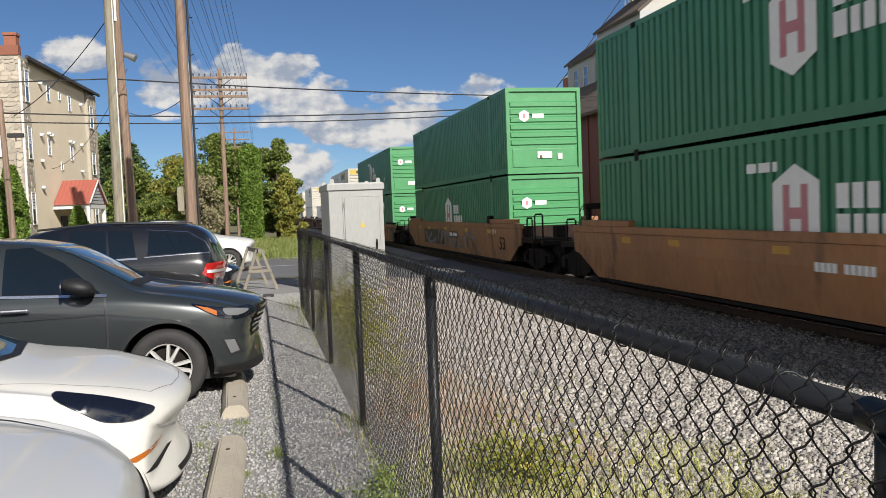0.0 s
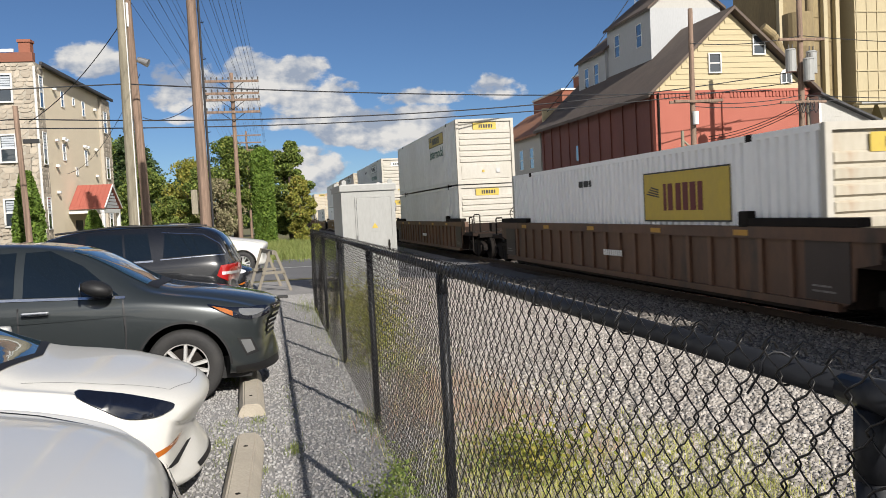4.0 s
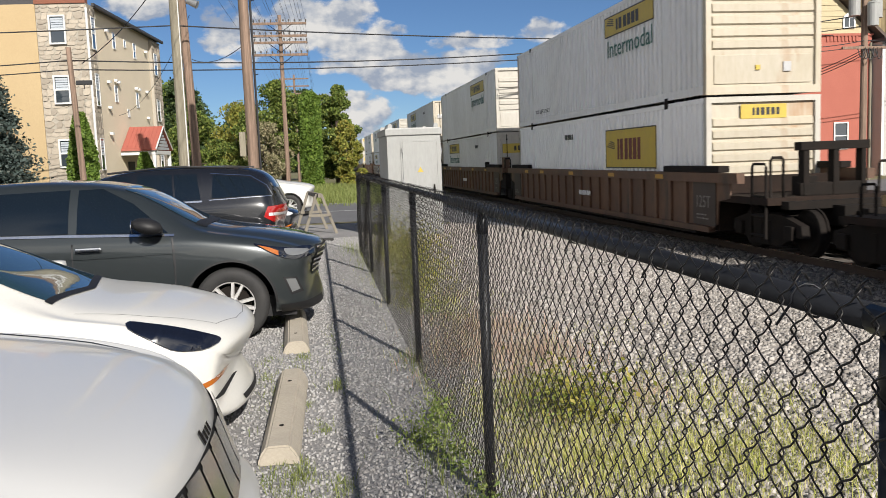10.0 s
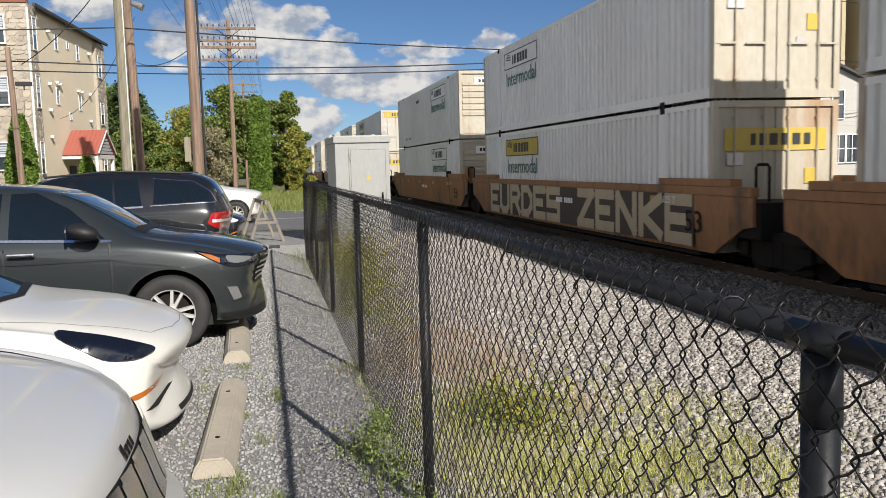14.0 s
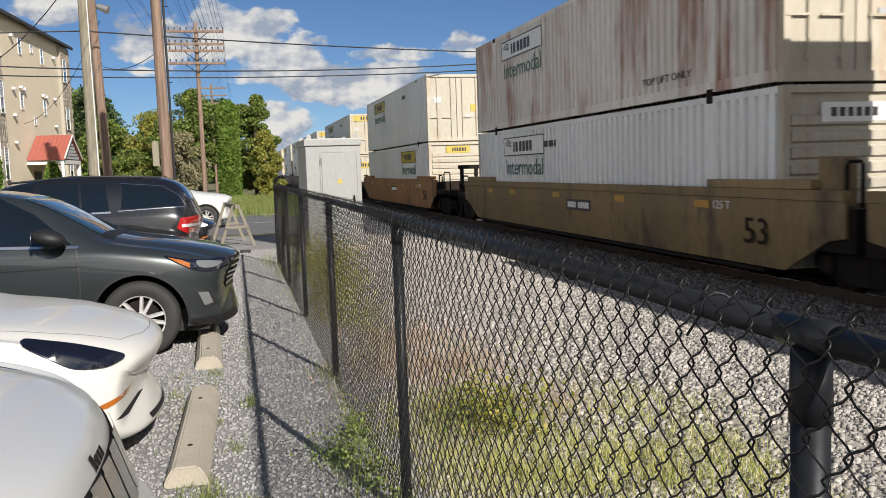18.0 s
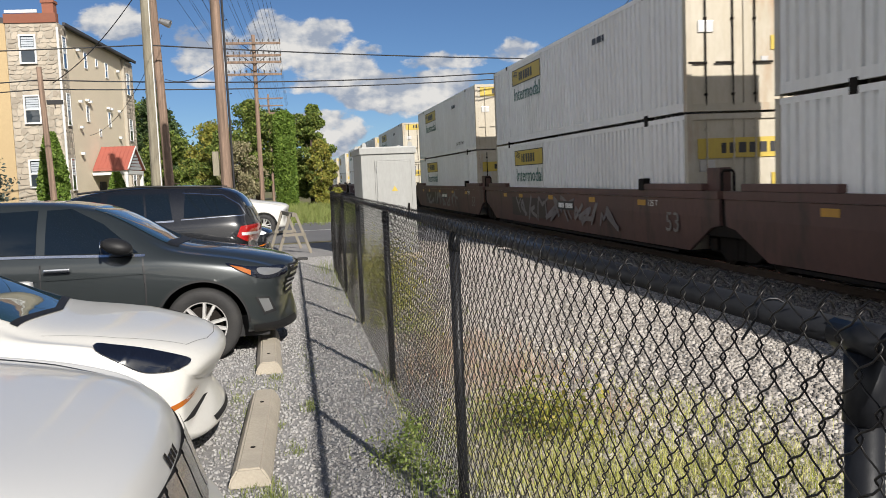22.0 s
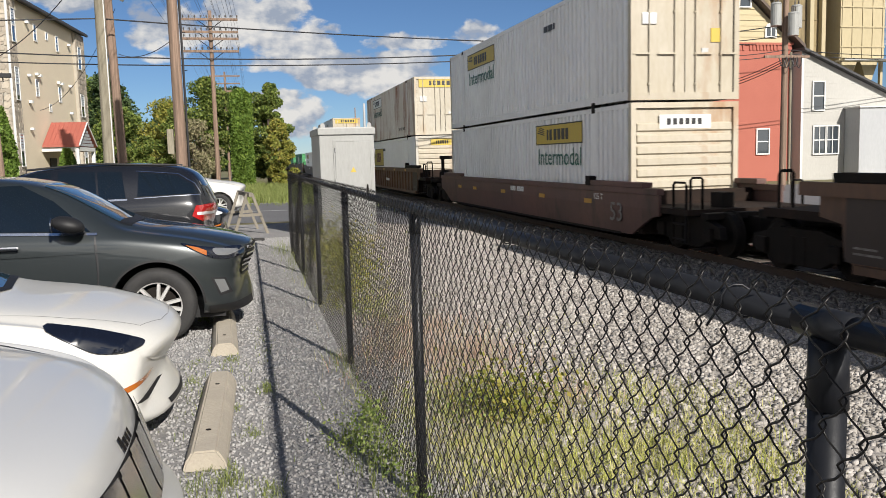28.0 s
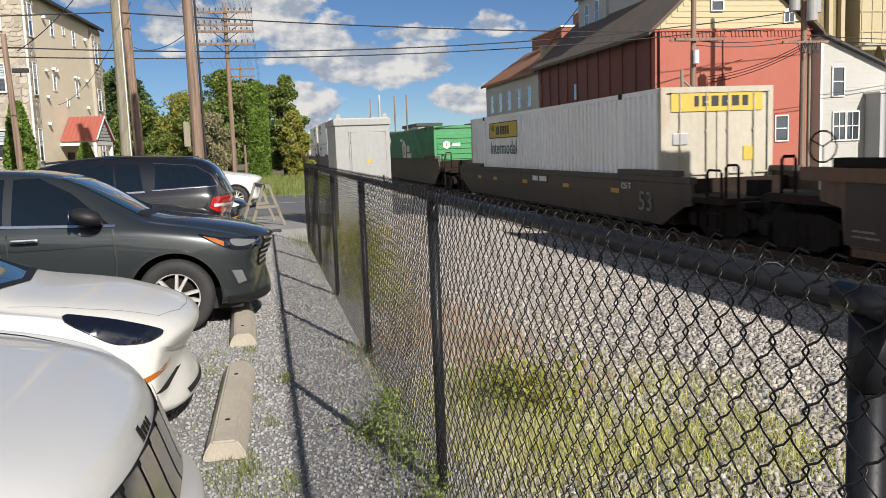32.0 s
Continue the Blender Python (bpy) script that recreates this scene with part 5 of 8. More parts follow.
    if graffiti == "block":
        block_letters(ob, "EURDES ZENKE", 15.4, 0.5)
    elif graffiti:
        x, y = -1.425, 13.4
        g = random.Random(graffiti)
        base = part("graffiti", boxes((x - 0.004, x, 9.6, 13.8, 0.5, 1.15)), "gfill", ob, "worn painted graffiti along the side")
        while y > 4.5:
            wd = g.uniform(0.7, 1.1)
            line = [(y - wd * g.random(), g.uniform(0.45, 0.75)), (y - wd * g.random(), g.uniform(0.75, 1.2)), (y - wd * g.random(), g.uniform(0.5, 1.1)), (y - wd, g.uniform(0.5, 1.2))]
            stroke("graffiti_stroke", smooth_line([(a, b, 0) for a, b in line], 5, False), g.uniform(0.06, 0.16), x - 0.004, "gline", base)
            y -= wd * 0.7
    return ob


M["amberstrip"] = material("orange-yellow reflector tape", (0.52, 0.27, 0.02), 0.45, other=(0.36, 0.19, 0.03), amount=0.6, scale=5.0)
M["faded"] = material("faded white stencil paint", (0.30, 0.29, 0.27), 0.7, other=(0.12, 0.10, 0.09), amount=0.9, scale=9.0)
M["gfill"] = material("dark graffiti fill", (0.045, 0.03, 0.024), 0.6, amount=0.6, scale=1.5)
M["gletter"] = material("cream graffiti paint", (0.46, 0.38, 0.26), 0.6, other=(0.36, 0.29, 0.2), amount=0.6, scale=2.0)
M["gline"] = material("pale worn graffiti paint", (0.22, 0.2, 0.2), 0.6, other=(0.12, 0.1, 0.1), amount=0.8, scale=2.0)

M["darkred"] = material("dark red lettering", (0.12, 0.012, 0.014), 0.5, amount=0.3, scale=4.0)
W, R, G = "white", "rusty", "green"
# front at the start, well style, paint, joined to the next, lower load, upper load; a load is body, end, mark, end sign
TRAIN = [
    (3.14, "smooth", "orange", 0, (G, "n", "h", "hub"), (G, "n", "h", "hub"), ""),
    (28.06, "smooth", "orange", 0, (G, "n", "h", "hub"), (G, "n", "", "hub"), "swirl"),
    (53.13, "low ribbed", "orange", 0, (G, "n", "h", "hub"), (G, "n", "h", "hub"), ""),
    (77.83, "ribbed", "brown", 0, (W, "n", "y", "wide"), (W, "n", "y", "wide"), ""),
    (102.6, "ribbed", "brown", 0, (W, "n", "Y", "top"), None, ""),
    (128.24, "ribbed", "brown", 0, (W, "n", "", "top"), (W, "n", "y", "top"), ""),
    (153.51, "ribbed", "tan", 1, (W, "n", "Y", "top"), (W, "n", "g", "white"), ""),
    (174.27, "ribbed", "tan", 1, (W, "n", "y", "top"), (R, "n", "g", ""), ""),
    (194.88, "ribbed", "tan", 0, (W, "n", "Y", "top"), (W, "n", "y", "top"), ""),
    (219.74, "low ribbed", "tan", 0, (W, "n", "g", "white"), None, ""),
    (244.57, "ribbed", "brown", 1, (W, "n", "Y", "top"), (W, "n", "y", "top"), ""),
    (266.02, "ribbed", "brown", 1, (W, "d", "y", "mid"), (W, "n", "y", ""), ""),
    (286.98, "ribbed", "brown", 0, (W, "n", "y", "white"), (W, "d", "y", ""), ""),
    (311.52, "smooth", "orange", 1, (W, "d", "g", "mid"), (W, "n", "y", "top"), ""),
    (332.64, "smooth", "orange", 1, (W, "d", "y", "mid"), (W, "d", "g", ""), "block"),
    (354.02, "smooth", "orange", 0, (W, "n", "g", "white"), (W, "n", "g", "white"), ""),
    (379.05, "smooth", "tan", 1, (W, "d", "y", "mid"), (W, "d", "y", "top"), ""),
    (399.63, "smooth", "tan", 1, (W, "n", "g", "white"), (W, "n", "g", ""), ""),
    (420.28, "smooth", "tan", 0, (W, "n", "G", "white"), (R, "d", "g", ""), ""),
    (445.25, "smooth", "orange", 0, (W, "n", "y", "top"), (W, "d", "y", ""), ""),
    (470.60, "low smooth", "maroon", 0, (W, "d", "y", "mid"), (W, "d", "y", "top"), ""),
    (495.83, "smooth", "maroon", 1, (W, "d", "g", "white"), (W, "d", "y", "top"), ""),
    (516.27, "smooth", "maroon", 1, (W, "d", "y", "mid"), (W, "d", "y", "top"), "tag"),
    (537.02, "smooth", "maroon", 0, (W, "d", "y", "mid"), (W, "d", "y", "top"), "swirl"),
    (562.04, "ribbed", "dark", 1, (W, "d", "g", "mid"), (W, "d", "y", "top"), ""),
    (582.70, "ribbed", "dark", 1, (W, "d", "y", "mid"), (W, "d", "y", "top"), ""),
    (603.53, "ribbed", "purple", 0, (W, "n", "y", ""), (W, "d", "y", ""), ""),
    (628.07, "ribbed", "brown", 0, (W, "d", "y", "mid"), (W, "d", "Y", "top"), ""),
    (653.05, "low smooth", "maroon", 0, (W, "n", "y", "white"), (W, "d", "y", "top"), ""),
    (677.94, "ribbed", "brown", 1, (W, "n", "V", "top"), (R, "d", "g", "top"), ""),
    (698.41, "ribbed", "brown", 1, (W, "d", "Y", "top"), None, ""),
    (719.28, "ribbed", "brown", 0, (W, "d", "y", "top"), (W, "d", "y", "top"), ""),
    (743.16, "low smooth", "dark", 0, (W, "d", "y", "top"), None, ""),
    (768.0, "smooth", "dark", 0, (G, "n", "h", "hub"), None, ""),
    (793.0, "ribbed", "dark", 0, (G, "n", "", ""), None, ""),
    (818.0, "ribbed", "brown", 1, (W, "d", "y", "top"), None, ""),
    (839.0, "ribbed", "brown", 1, (W, "d", "y", "top"), (W, "d", "y", "top"), ""),
    (860.0, "ribbed", "brown", 0, (W, "n", "y", "top"), (W, "n", "y", "top"), ""),
    (885.0, "smooth", "orange", 0, (W, "n", "y", "top"), (W, "n", "y", "top"), ""),
]
PAINT_WORD = {"orange": "orange-brown", "tan": "dusty tan", "brown": "dark brown", "maroon": "dull maroon", "purple": "purplish brown", "dark": "grimy black-brown"}
BODY_WORD = {"clean": "clean white corrugated", W: "weathered white corrugated", R: "rust-streaked white corrugated", G: "dark green corrugated"}


def build_train():
    rng = random.Random(21)
    joined = 0
    for k, (start, style, paint, joint, lower, upper, graffiti) in enumerate(TRAIN):
        y = start * SCALE
        low = style.startswith("low ")
        style = style.split()[-1]
        label = "%s %s-sided well car carrying %s" % (PAINT_WORD[paint], style, "stacked containers" if upper else "a single container") + (" with graffiti" if graffiti else "")
        car = well_car(style, paint, not joined, not joint, label, rng, graffiti, start > 760, low)
        RIDERS.append((car, TRACK_X, y, RAIL_TOP))
        joined = joint
        for n, load in enumerate((lower, upper)):
            if not load:
                continue
            body, end, mark, sign = load
            words_end = {"n": "ribbed end", "d": "door end"}[end]
            label = "%s container, %s%s" % (BODY_WORD[body], words_end, ", yellow sign" if sign in ("top", "mid", "wide") else "") + (", stacked on another" if n else ", in a well car")
            body = "clean" if mark in ("Y", "V") else body
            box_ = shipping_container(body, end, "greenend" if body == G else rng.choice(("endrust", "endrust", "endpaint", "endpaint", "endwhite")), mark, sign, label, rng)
            RIDERS.append((box_, TRACK_X, y, 0.0 + n * (HIGH + 0.05)))


build_train()


# ---- buildings ----
def wall_box(name, parent, x0, x1, y0, y1, z0, z1, mat, label=""):
    return part(name, boxes((x0, x1, y0, y1, z0, z1)), mat, parent, label)


def sash_window(parent, x, y, z, w, h, face="y", panes=(1, 2), blind=True, out=-1, name="window"):
    """A sash window set proud of a wall; (x, y, z) is its lower middle. face: the wall's normal axis; out: its sign."""
    t = 0.07 if face == "y" else 0.045
    bm = bmesh.new()

    def put(b, u0, u1, d0, d1, z0, z1):
        k = 1.0 if face == "y" else 0.45
        a, c = sorted((out * d0 * k, out * d1 * k))
        if face == "y":
            box(b, x + u0, x + u1, y + a, y + c, z0, z1)
        else:
            box(b, x + a, x + c, y + u0, y + u1, z0, z1)

    put(bm, -w / 2 - t, -w / 2, 0.0, 0.07, z - t, z + h + t), put(bm, w / 2, w / 2 + t, 0.0, 0.07, z - t, z + h + t)
    put(bm, -w / 2, w / 2, 0.0, 0.07, z + h, z + h + t), put(bm, -w / 2, w / 2, 0.0, 0.09, z - t, z)
    frame_ = part(name, bm, "trim", parent, "white framed sash window")
    g = bmesh.new()
    put(g, -w / 2, w / 2, 0.008, 0.016, z, z + h)
    part("pane", g, "pane", frame_)
    bars = bmesh.new()
    for k in range(1, panes[0]):
        u = -w / 2 + w * k / panes[0]
        put(bars, u - 0.02, u + 0.02, 0.018, 0.05, z, z + h)
    for k in range(1, panes[1]):
        v = z + h * k / panes[1]
        put(bars, -w / 2, w / 2, 0.018, 0.045, v - 0.03, v + 0.03)
    part("glazing_bar", bars, "trim", frame_)
    if blind:
        for k in range(5):
            b = bmesh.new()
            v = z + h * (0.52 + 0.091 * k)
            put(b, -w / 2 + 0.03, w / 2 - 0.03, 0.017, 0.021, v, v + h * 0.07)
            part("blind_slat", b, "blind", frame_)
    return frame_


def stone_field(parent, x0, x1, z0, z1, y, out, rng, face="y"):
    """Uneven fieldstones, each a piece of its own, on a mortar bed."""
    shapes = []
    for k in range(8):
        bm = bmesh.new()
        n = rng.choice((5, 6, 6, 7))
        pts = []
        for q in range(n):
            a = 2 * math.pi * (q + rng.uniform(-0.25, 0.25)) / n
            c, s = math.cos(a), math.sin(a)
            r = 0.5 / max(abs(c), abs(s)) * rng.uniform(0.84, 1.0)
            pts.append((r * c, r * s))
        prism(bm, pts, "y", -0.5, 0.5)
        me = bpy.data.meshes.new("stone")
        bm.to_mesh(me), bm.free()
        shapes.append(me)
    z = z0
    count = 0
    while z < z1 - 0.08:
        h = min(rng.uniform(0.17, 0.34), z1 - z)
        u = x0
        while u < x1 - 0.06:
            w = min(rng.uniform(0.20, 0.55), x1 - u)
            m = Matrix.Translation((u + w / 2, y, z + h / 2)) if face == "y" else Matrix.Translation((y, u + w / 2, z + h / 2)) @ pose(0, 0, 0, 0, 0, 90)
            part_of("stone", rng.choice(shapes), "stone", parent, m=m @ pose(0, 0, 0, 0, rng.choice((0, 180)) + rng.uniform(-4, 4), 0) @ Matrix.Diagonal((w * 0.99, rng.uniform(0.03, 0.06), h * 0.985, 1)))
            u += w
            count += 1
        z += h
    return count


def apartment():
    rng = random.Random(7)
    a = thing("apartment_house", pose(-9.55, 40.0, 0, 0, 0, -4.2), "beige stucco apartment house with fieldstone corner and white windows", "apartment house")
    top, deep = 9.12, 12.4
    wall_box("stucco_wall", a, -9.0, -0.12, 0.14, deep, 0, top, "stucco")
    wall_box("mortar_face", a, -2.15, 0, 0.04, 1.0, 0, top, "mortar")
    front = wall_box("stone_wall", a, -2.15, 0.0, 0.0, 0.04, 0, top, "mortar", "fieldstone facing on the front corner")
    stone_field(front, -2.15, 0.0, 0.0, top - 0.05, -0.01, -1, rng)
    flank = wall_box("stone_wall", a, 0.0, 0.03, 0.0, 1.0, 0, top - 0.1, "mortar", "fieldstone facing on the flank")
    stone_field(flank, 0.0, 1.0, 0.0, top - 0.15, 0.03, 1, rng, "x")
    end = wall_box("stone_wall", a, -0.12, 0.03, deep - 1.8, deep, 0, top - 0.1, "mortar", "fieldstone facing on the far corner")
    stone_field(end, deep - 1.8, deep, 0.0, top - 0.15, 0.03, 1, rng, "x")
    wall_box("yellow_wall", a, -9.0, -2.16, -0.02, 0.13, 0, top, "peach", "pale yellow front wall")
    for z in (2.05, 4.84, 7.43):
        sash_window(a, -1.25, -0.06, z, 0.58, 1.12, "y")
    for z in (1.85, 4.72, 7.20):
        sash_window(a, 0.07, 0.55, z, 0.44, 1.36, "x", out=1)
    for z in (1.7, 4.52, 7.10):
        sash_window(a, 0.07, deep - 1.25, z, 0.62, 1.15, "x", out=1)
    for yy, z in ((4.15, 7.70), (7.65, 7.65), (3.90, 5.12), (7.57, 5.09)):
        sash_window(a, -0.12, yy, z, 0.40, 0.72, "x", out=1, blind=False)
    for yy, z in ((5.95, 8.0), (5.77, 4.50)):
        sash_window(a, -0.12, yy, z, 0.28, 0.32, "x", out=1, blind=False, panes=(1, 1))
    for yy, z in ((2.8, 8.34), (9.59, 8.2), (2.63, 5.94), (3.72, 6.1), (4.16, 6.06), (7.21, 6.01), (7.74, 6.0), (9.31, 6.01), (2.54, 4.74), (9.2, 4.58), (2.45, 3.51)):
        part("wall_vent", boxes((-0.10, 0.06, yy - 0.11, yy + 0.11, z - 0.05, z + 0.07), bevel=0.02), "trim", a, "small white wall vent")
    bm = bmesh.new()
    prism(bm, [(-9.2, top), (0.14, top), (0.14, top + 0.06), (-4.4, top + 0.75), (-9.2, top + 0.6)], "y", 1.2, deep + 0.12)
    part("roof", bm, "darkroof", a)
    part("gutter", boxes((0.14, 0.26, 0.3, deep + 0.15, top - 0.09, top + 0.05), bevel=0.02), "darkroof", a)
    para = part("parapet", boxes((-2.18, 0.0, -0.06, 0.3, top + 0.0, top + 0.40)), "brick", a, "brick parapet")
    part("chimney", boxes((-0.60, -0.12, 0.1, 0.55, top + 0.40, top + 0.86), (-0.64, -0.08, 0.05, 0.60, top + 0.86, top + 0.98), bevel=0.01), "brick", a, "square brick chimney")
    part("sign_board", boxes((-2.1, -0.75, -0.1, -0.04, top + 0.42, top + 0.55)), "trim", a, "pale board above the parapet")
    part("downpipe", tubes(((0.02, -0.07, 0.1), (0.02, -0.07, 8.9), 0.055)), "trim", a, "white rainwater pipe")
    # porch with red roof
    porch = part("porch_roof", prism(bmesh.new(), [(3.75, 2.78), (5.45, 3.94), (7.15, 2.78), (7.15, 2.70), (5.45, 3.84), (3.75, 2.70)], "x", -0.05, 1.62), "redroof", a, "red metal porch roof")
    for k in range(9):
        for side in (-1, 1):
            part("roof_seam", tubes(((1.58 * k / 8, 5.45, 3.95), (1.58 * k / 8, 5.45 + side * 1.7, 2.79), 0.012), sides=5), "redroof", porch)
        if k < 6:
            part("gable_board", boxes((1.50, 1.53, 5.45 - 1.35 * (1 - k / 6), 5.45 + 1.35 * (1 - k / 6), 2.74 + 0.16 * k, 2.87 + 0.16 * k)), "greywall", porch, "grey siding board")
    part("barge_board", tubes(((1.62, 3.75, 2.76), (1.62, 5.45, 3.90), 0.04), ((1.62, 7.15, 2.76), (1.62, 5.45, 3.90), 0.04), sides=6), "trim", porch)
    part("porch_beam", boxes((-0.1, 1.55, 3.86, 4.02, 2.50, 2.69), (-0.1, 1.55, 6.88, 7.04, 2.50, 2.69), (1.40, 1.55, 4.02, 6.88, 2.50, 2.69)), "trim", a)
    for yy in (3.95, 6.95):
        part("porch_post", boxes((1.38, 1.55, yy - 0.08, yy + 0.08, 0, 2.5)), "trim", a)
    part("entrance_door", boxes((-0.12, -0.05, 5.0, 5.95, 0.1, 2.2)), "darkroof", a, "dark entrance door")


apartment()


def siding(parent, x0, x1, y, z0, z1, mat, step=0.22, right=None):
    """Lapped boards on a wall that faces the lot, as separate pieces; right(z) can cut them short."""
    n = int((z1 - z0) / step)
    for k in range(n):
        za, zb = z0 + k * step, z0 + (k + 1) * step
        xr = right(zb) if right else x1
        if xr - x0 < 0.1:
            continue
        bm = bmesh.new()
        prism(bm, [(y, za), (y - 0.016, za), (y - 0.008, zb), (y, zb)], "x", x0, xr)
        part("board", bm, mat, parent)


def mill():
    m = thing("feed_mill", Matrix.Translation((20.4, 42.0, 0)), "old feed mill with red brick front and pale yellow gable", "mill building")
    w, eave, peak = 9.15, 7.5, 11.6
    front = wall_box("brick_wall", m, 0, w, 0, 0.35, -0.2, eave, "redwall", "faded red painted brick wall")
    wall_box("rear_wall", m, 0, w, 18.6, 18.9, -0.2, eave, "maroonwall")
    wall_box("far_wall", m, w - 0.3, w, 0.36, 18.59, -0.2, eave, "redwall")
    flank = wall_box("side_wall", m, 0.0, 0.3, 0.36, 18.59, -0.2, eave, "maroonwall", "dark red metal clad side wall")
    for k in range(11):
        part("cladding_rib", boxes((-0.07, 0.0, 0.5 + k * 1.78, 0.58 + k * 1.78, -0.2, eave - 0.05)), "maroonwall", flank)
    part("side_window", boxes((-0.03, 0.0, 11.2, 11.75, 4.6, 5.6)), "pane", flank)
    bm = bmesh.new()
    prism(bm, [(0.0, eave), (w, eave), (w / 2, peak)], "y", 0.05, 0.3)
    gable = part("gable_wall", bm, "cream", m, "pale yellow boarded gable")
    n = 14
    for k in range(n):
        z0, z1 = eave + (peak - eave) * k / n, eave + (peak - eave) * (k + 1) / n
        a0 = w / 2 * (z1 - eave) / (peak - eave)
        if w - 2 * a0 > 0.3:
            bm = bmesh.new()
            prism(bm, [(0.05, z0), (0.005, z0), (0.04, z1), (0.05, z1)], "x", a0, w - a0)
            part("board", bm, "cream", gable)
    sash_window(gable, 3.55, 0.0, 8.45, 0.62, 0.95, "y", blind=False)
    sash_window(gable, 6.2, 0.0, 9.4, 0.62, 0.95, "y", blind=False)
    arch = bmesh.new()
    prism(arch, [(7.45, 7.75), (8.15, 7.75), (8.15, 8.2)] + [(7.8 + 0.35 * math.cos(q), 8.2 + 0.35 * math.sin(q)) for q in np.linspace(0.3, 2.84, 7)] + [(7.45, 8.2)], "y", -0.05, 0.0)
    arched = part("arched_window", arch, "trim", gable, "arched attic window with white frame")
    part("pane", boxes((7.54, 7.77, -0.06, -0.05, 7.83, 8.3), (7.83, 8.06, -0.06, -0.05, 7.83, 8.3)), "pane", arched)
    for k in range(42):
        if k % 10 != 9:
            part("dentil", boxes((0.15 + k * 0.212, 0.27 + k * 0.212, -0.05, 0.0, eave - 0.42, eave - 0.14)), "redwall", front)
    part("cornice", boxes((-0.05, w + 0.05, -0.08, 0.0, eave - 0.14, eave - 0.01)), "redwall", front)
    part("rain_pipe", tubes(((0.18, -0.07, 0), (0.18, -0.07, eave - 0.1), 0.06)), "iron", front, "dark rain pipe")
    part("rain_pipe", tubes(((3.9, -0.06, 0), (3.9, -0.06, eave - 0.3), 0.05)), "redwall", front)
    door = part("loading_door", boxes((4.1, 5.7, -0.06, 0.0, 0.0, 2.9)), "redwall", front, "red plank loading door")
    part("door_frame", boxes((3.98, 4.1, -0.09, 0, 0, 3.0), (5.7, 5.82, -0.09, 0, 0, 3.0), (4.1, 5.7, -0.09, 0, 2.9, 3.0)), "iron", front)
    part("small_window", boxes((5.0, 5.4, -0.075, -0.06, 1.7, 2.3)), "pane", door)
    part("notice", boxes((4.3, 5.6, -0.04, 0.0, 3.6, 4.35)), "signpink", front, "faded pink notice board")
    for k in range(4):
        part("notice_bar", boxes((4.4, 5.5 - 0.2 * (k % 2), -0.046, -0.04, 3.7 + 0.16 * k, 3.78 + 0.16 * k)), "pink", front)
    sash_window(front, 7.4, 0.0, 1.5, 0.7, 1.3, "y", blind=False)
    sash_window(front, 1.9, 0.0, 1.6, 0.9, 1.6, "y", blind=False)
    for s, x0 in ((-1, -0.55), (1, w + 0.55)):
        bm = bmesh.new()
        xs = [(x0, eave - 0.38), (w / 2, peak + 0.12), (w / 2, peak + 0.30), (x0, eave - 0.18)]
        prism(bm, xs, "y", -0.45, 19.2)
        part("roof_slope", bm, "brownroof", m)
    # clerestory
    for y0, y1, x0, x1, ez, pz in ((5.5, 12.0, 2.6, 7.2, 13.2, 15.0), (12.0, 17.0, 2.4, 7.0, 11.9, 13.6)):
        blk = wall_box("clerestory_wall", m, x0, x1, y0, y1, 8.6, ez, "greywall", "grey metal sided clerestory")
        bm = bmesh.new()
        prism(bm, [(x0, ez), (x1, ez), ((x0 + x1) / 2, pz)], "y", y0 + 0.02, y1 - 0.02)
        part("clerestory_gable", bm, "whitewall", blk)
        for s in (-1, 1):
            bm = bmesh.new()
            xe = (x0 - 0.25) if s < 0 else (x1 + 0.25)
            xm = (x0 + x1) / 2
            prism(bm, [(xe, ez - 0.16), (xm, pz + 0.05), (xm, pz + 0.2), (xe, ez)], "y", y0 - 0.25, y1 + 0.1)
            part("clerestory_roof", bm, "brownroof", blk)
        for k in range(2):
            sash_window(blk, x0, y0 + 1.6 + k * (y1 - y0 - 3.2), ez - 2.0, 0.7, 1.35, "x", blind=False)
    wall_box("roof_house", m, 3.4, 6.4, 6.5, 9.5, 15.0, 17.4, "whitewall", "white box on the roof")
    # white annex beyond
    an = thing("mill_annex", Matrix.Translation((20.4, 61.2, 0)), "white walled annex with rusted metal roof", "shed building")
    wall_box("annex_wall", an, 0, 8, 0, 15, -0.2, 7.2, "whitewall")
    bm = bmesh.new()
    prism(bm, [(-0.4, 7.0), (4.0, 9.9), (8.4, 7.0), (8.4, 7.2), (4.0, 10.1), (-0.4, 7.2)], "y", -0.3, 15.4)
    part("annex_roof", bm, "rustroof", an)
    for k in range(5):
        sash_window(an, 0.0, 2.2 + k * 2.7, 4.7, 0.9, 1.5, "x", blind=False)
    part("annex_front", boxes((0.2, 3.6, -0.25, 0.0, 7.2, 9.0)), "cream", an, "pale yellow boarded front")
    br = thing("brick_block", Matrix.Translation((25.5, 70.0, 0)), "red brick block with stepped parapet", "brick building")
    wall_box("brick_wall", br, 0, 5, 0, 8, 0, 11.6, "brick"), wall_box("stair_tower", br, 2.6, 5, -0.05, 4, 11.6, 13.2, "brick")
    part("coping", boxes((-0.1, 2.6, -0.1, 8.1, 11.6, 11.75), (2.5, 5.1, -0.15, 4.1, 13.2, 13.35)), "trim", br)
    # white house beside it
    h = thing("white_house", Matrix.Translation((29.6, 41.2, 0)), "white boarded house with sloping roof beside the mill", "house")
    hw = wall_box("house_wall", h, 0, 7.6, 0.03, 8.0, -0.2, 3.6, "whitewall")
    bm = bmesh.new()
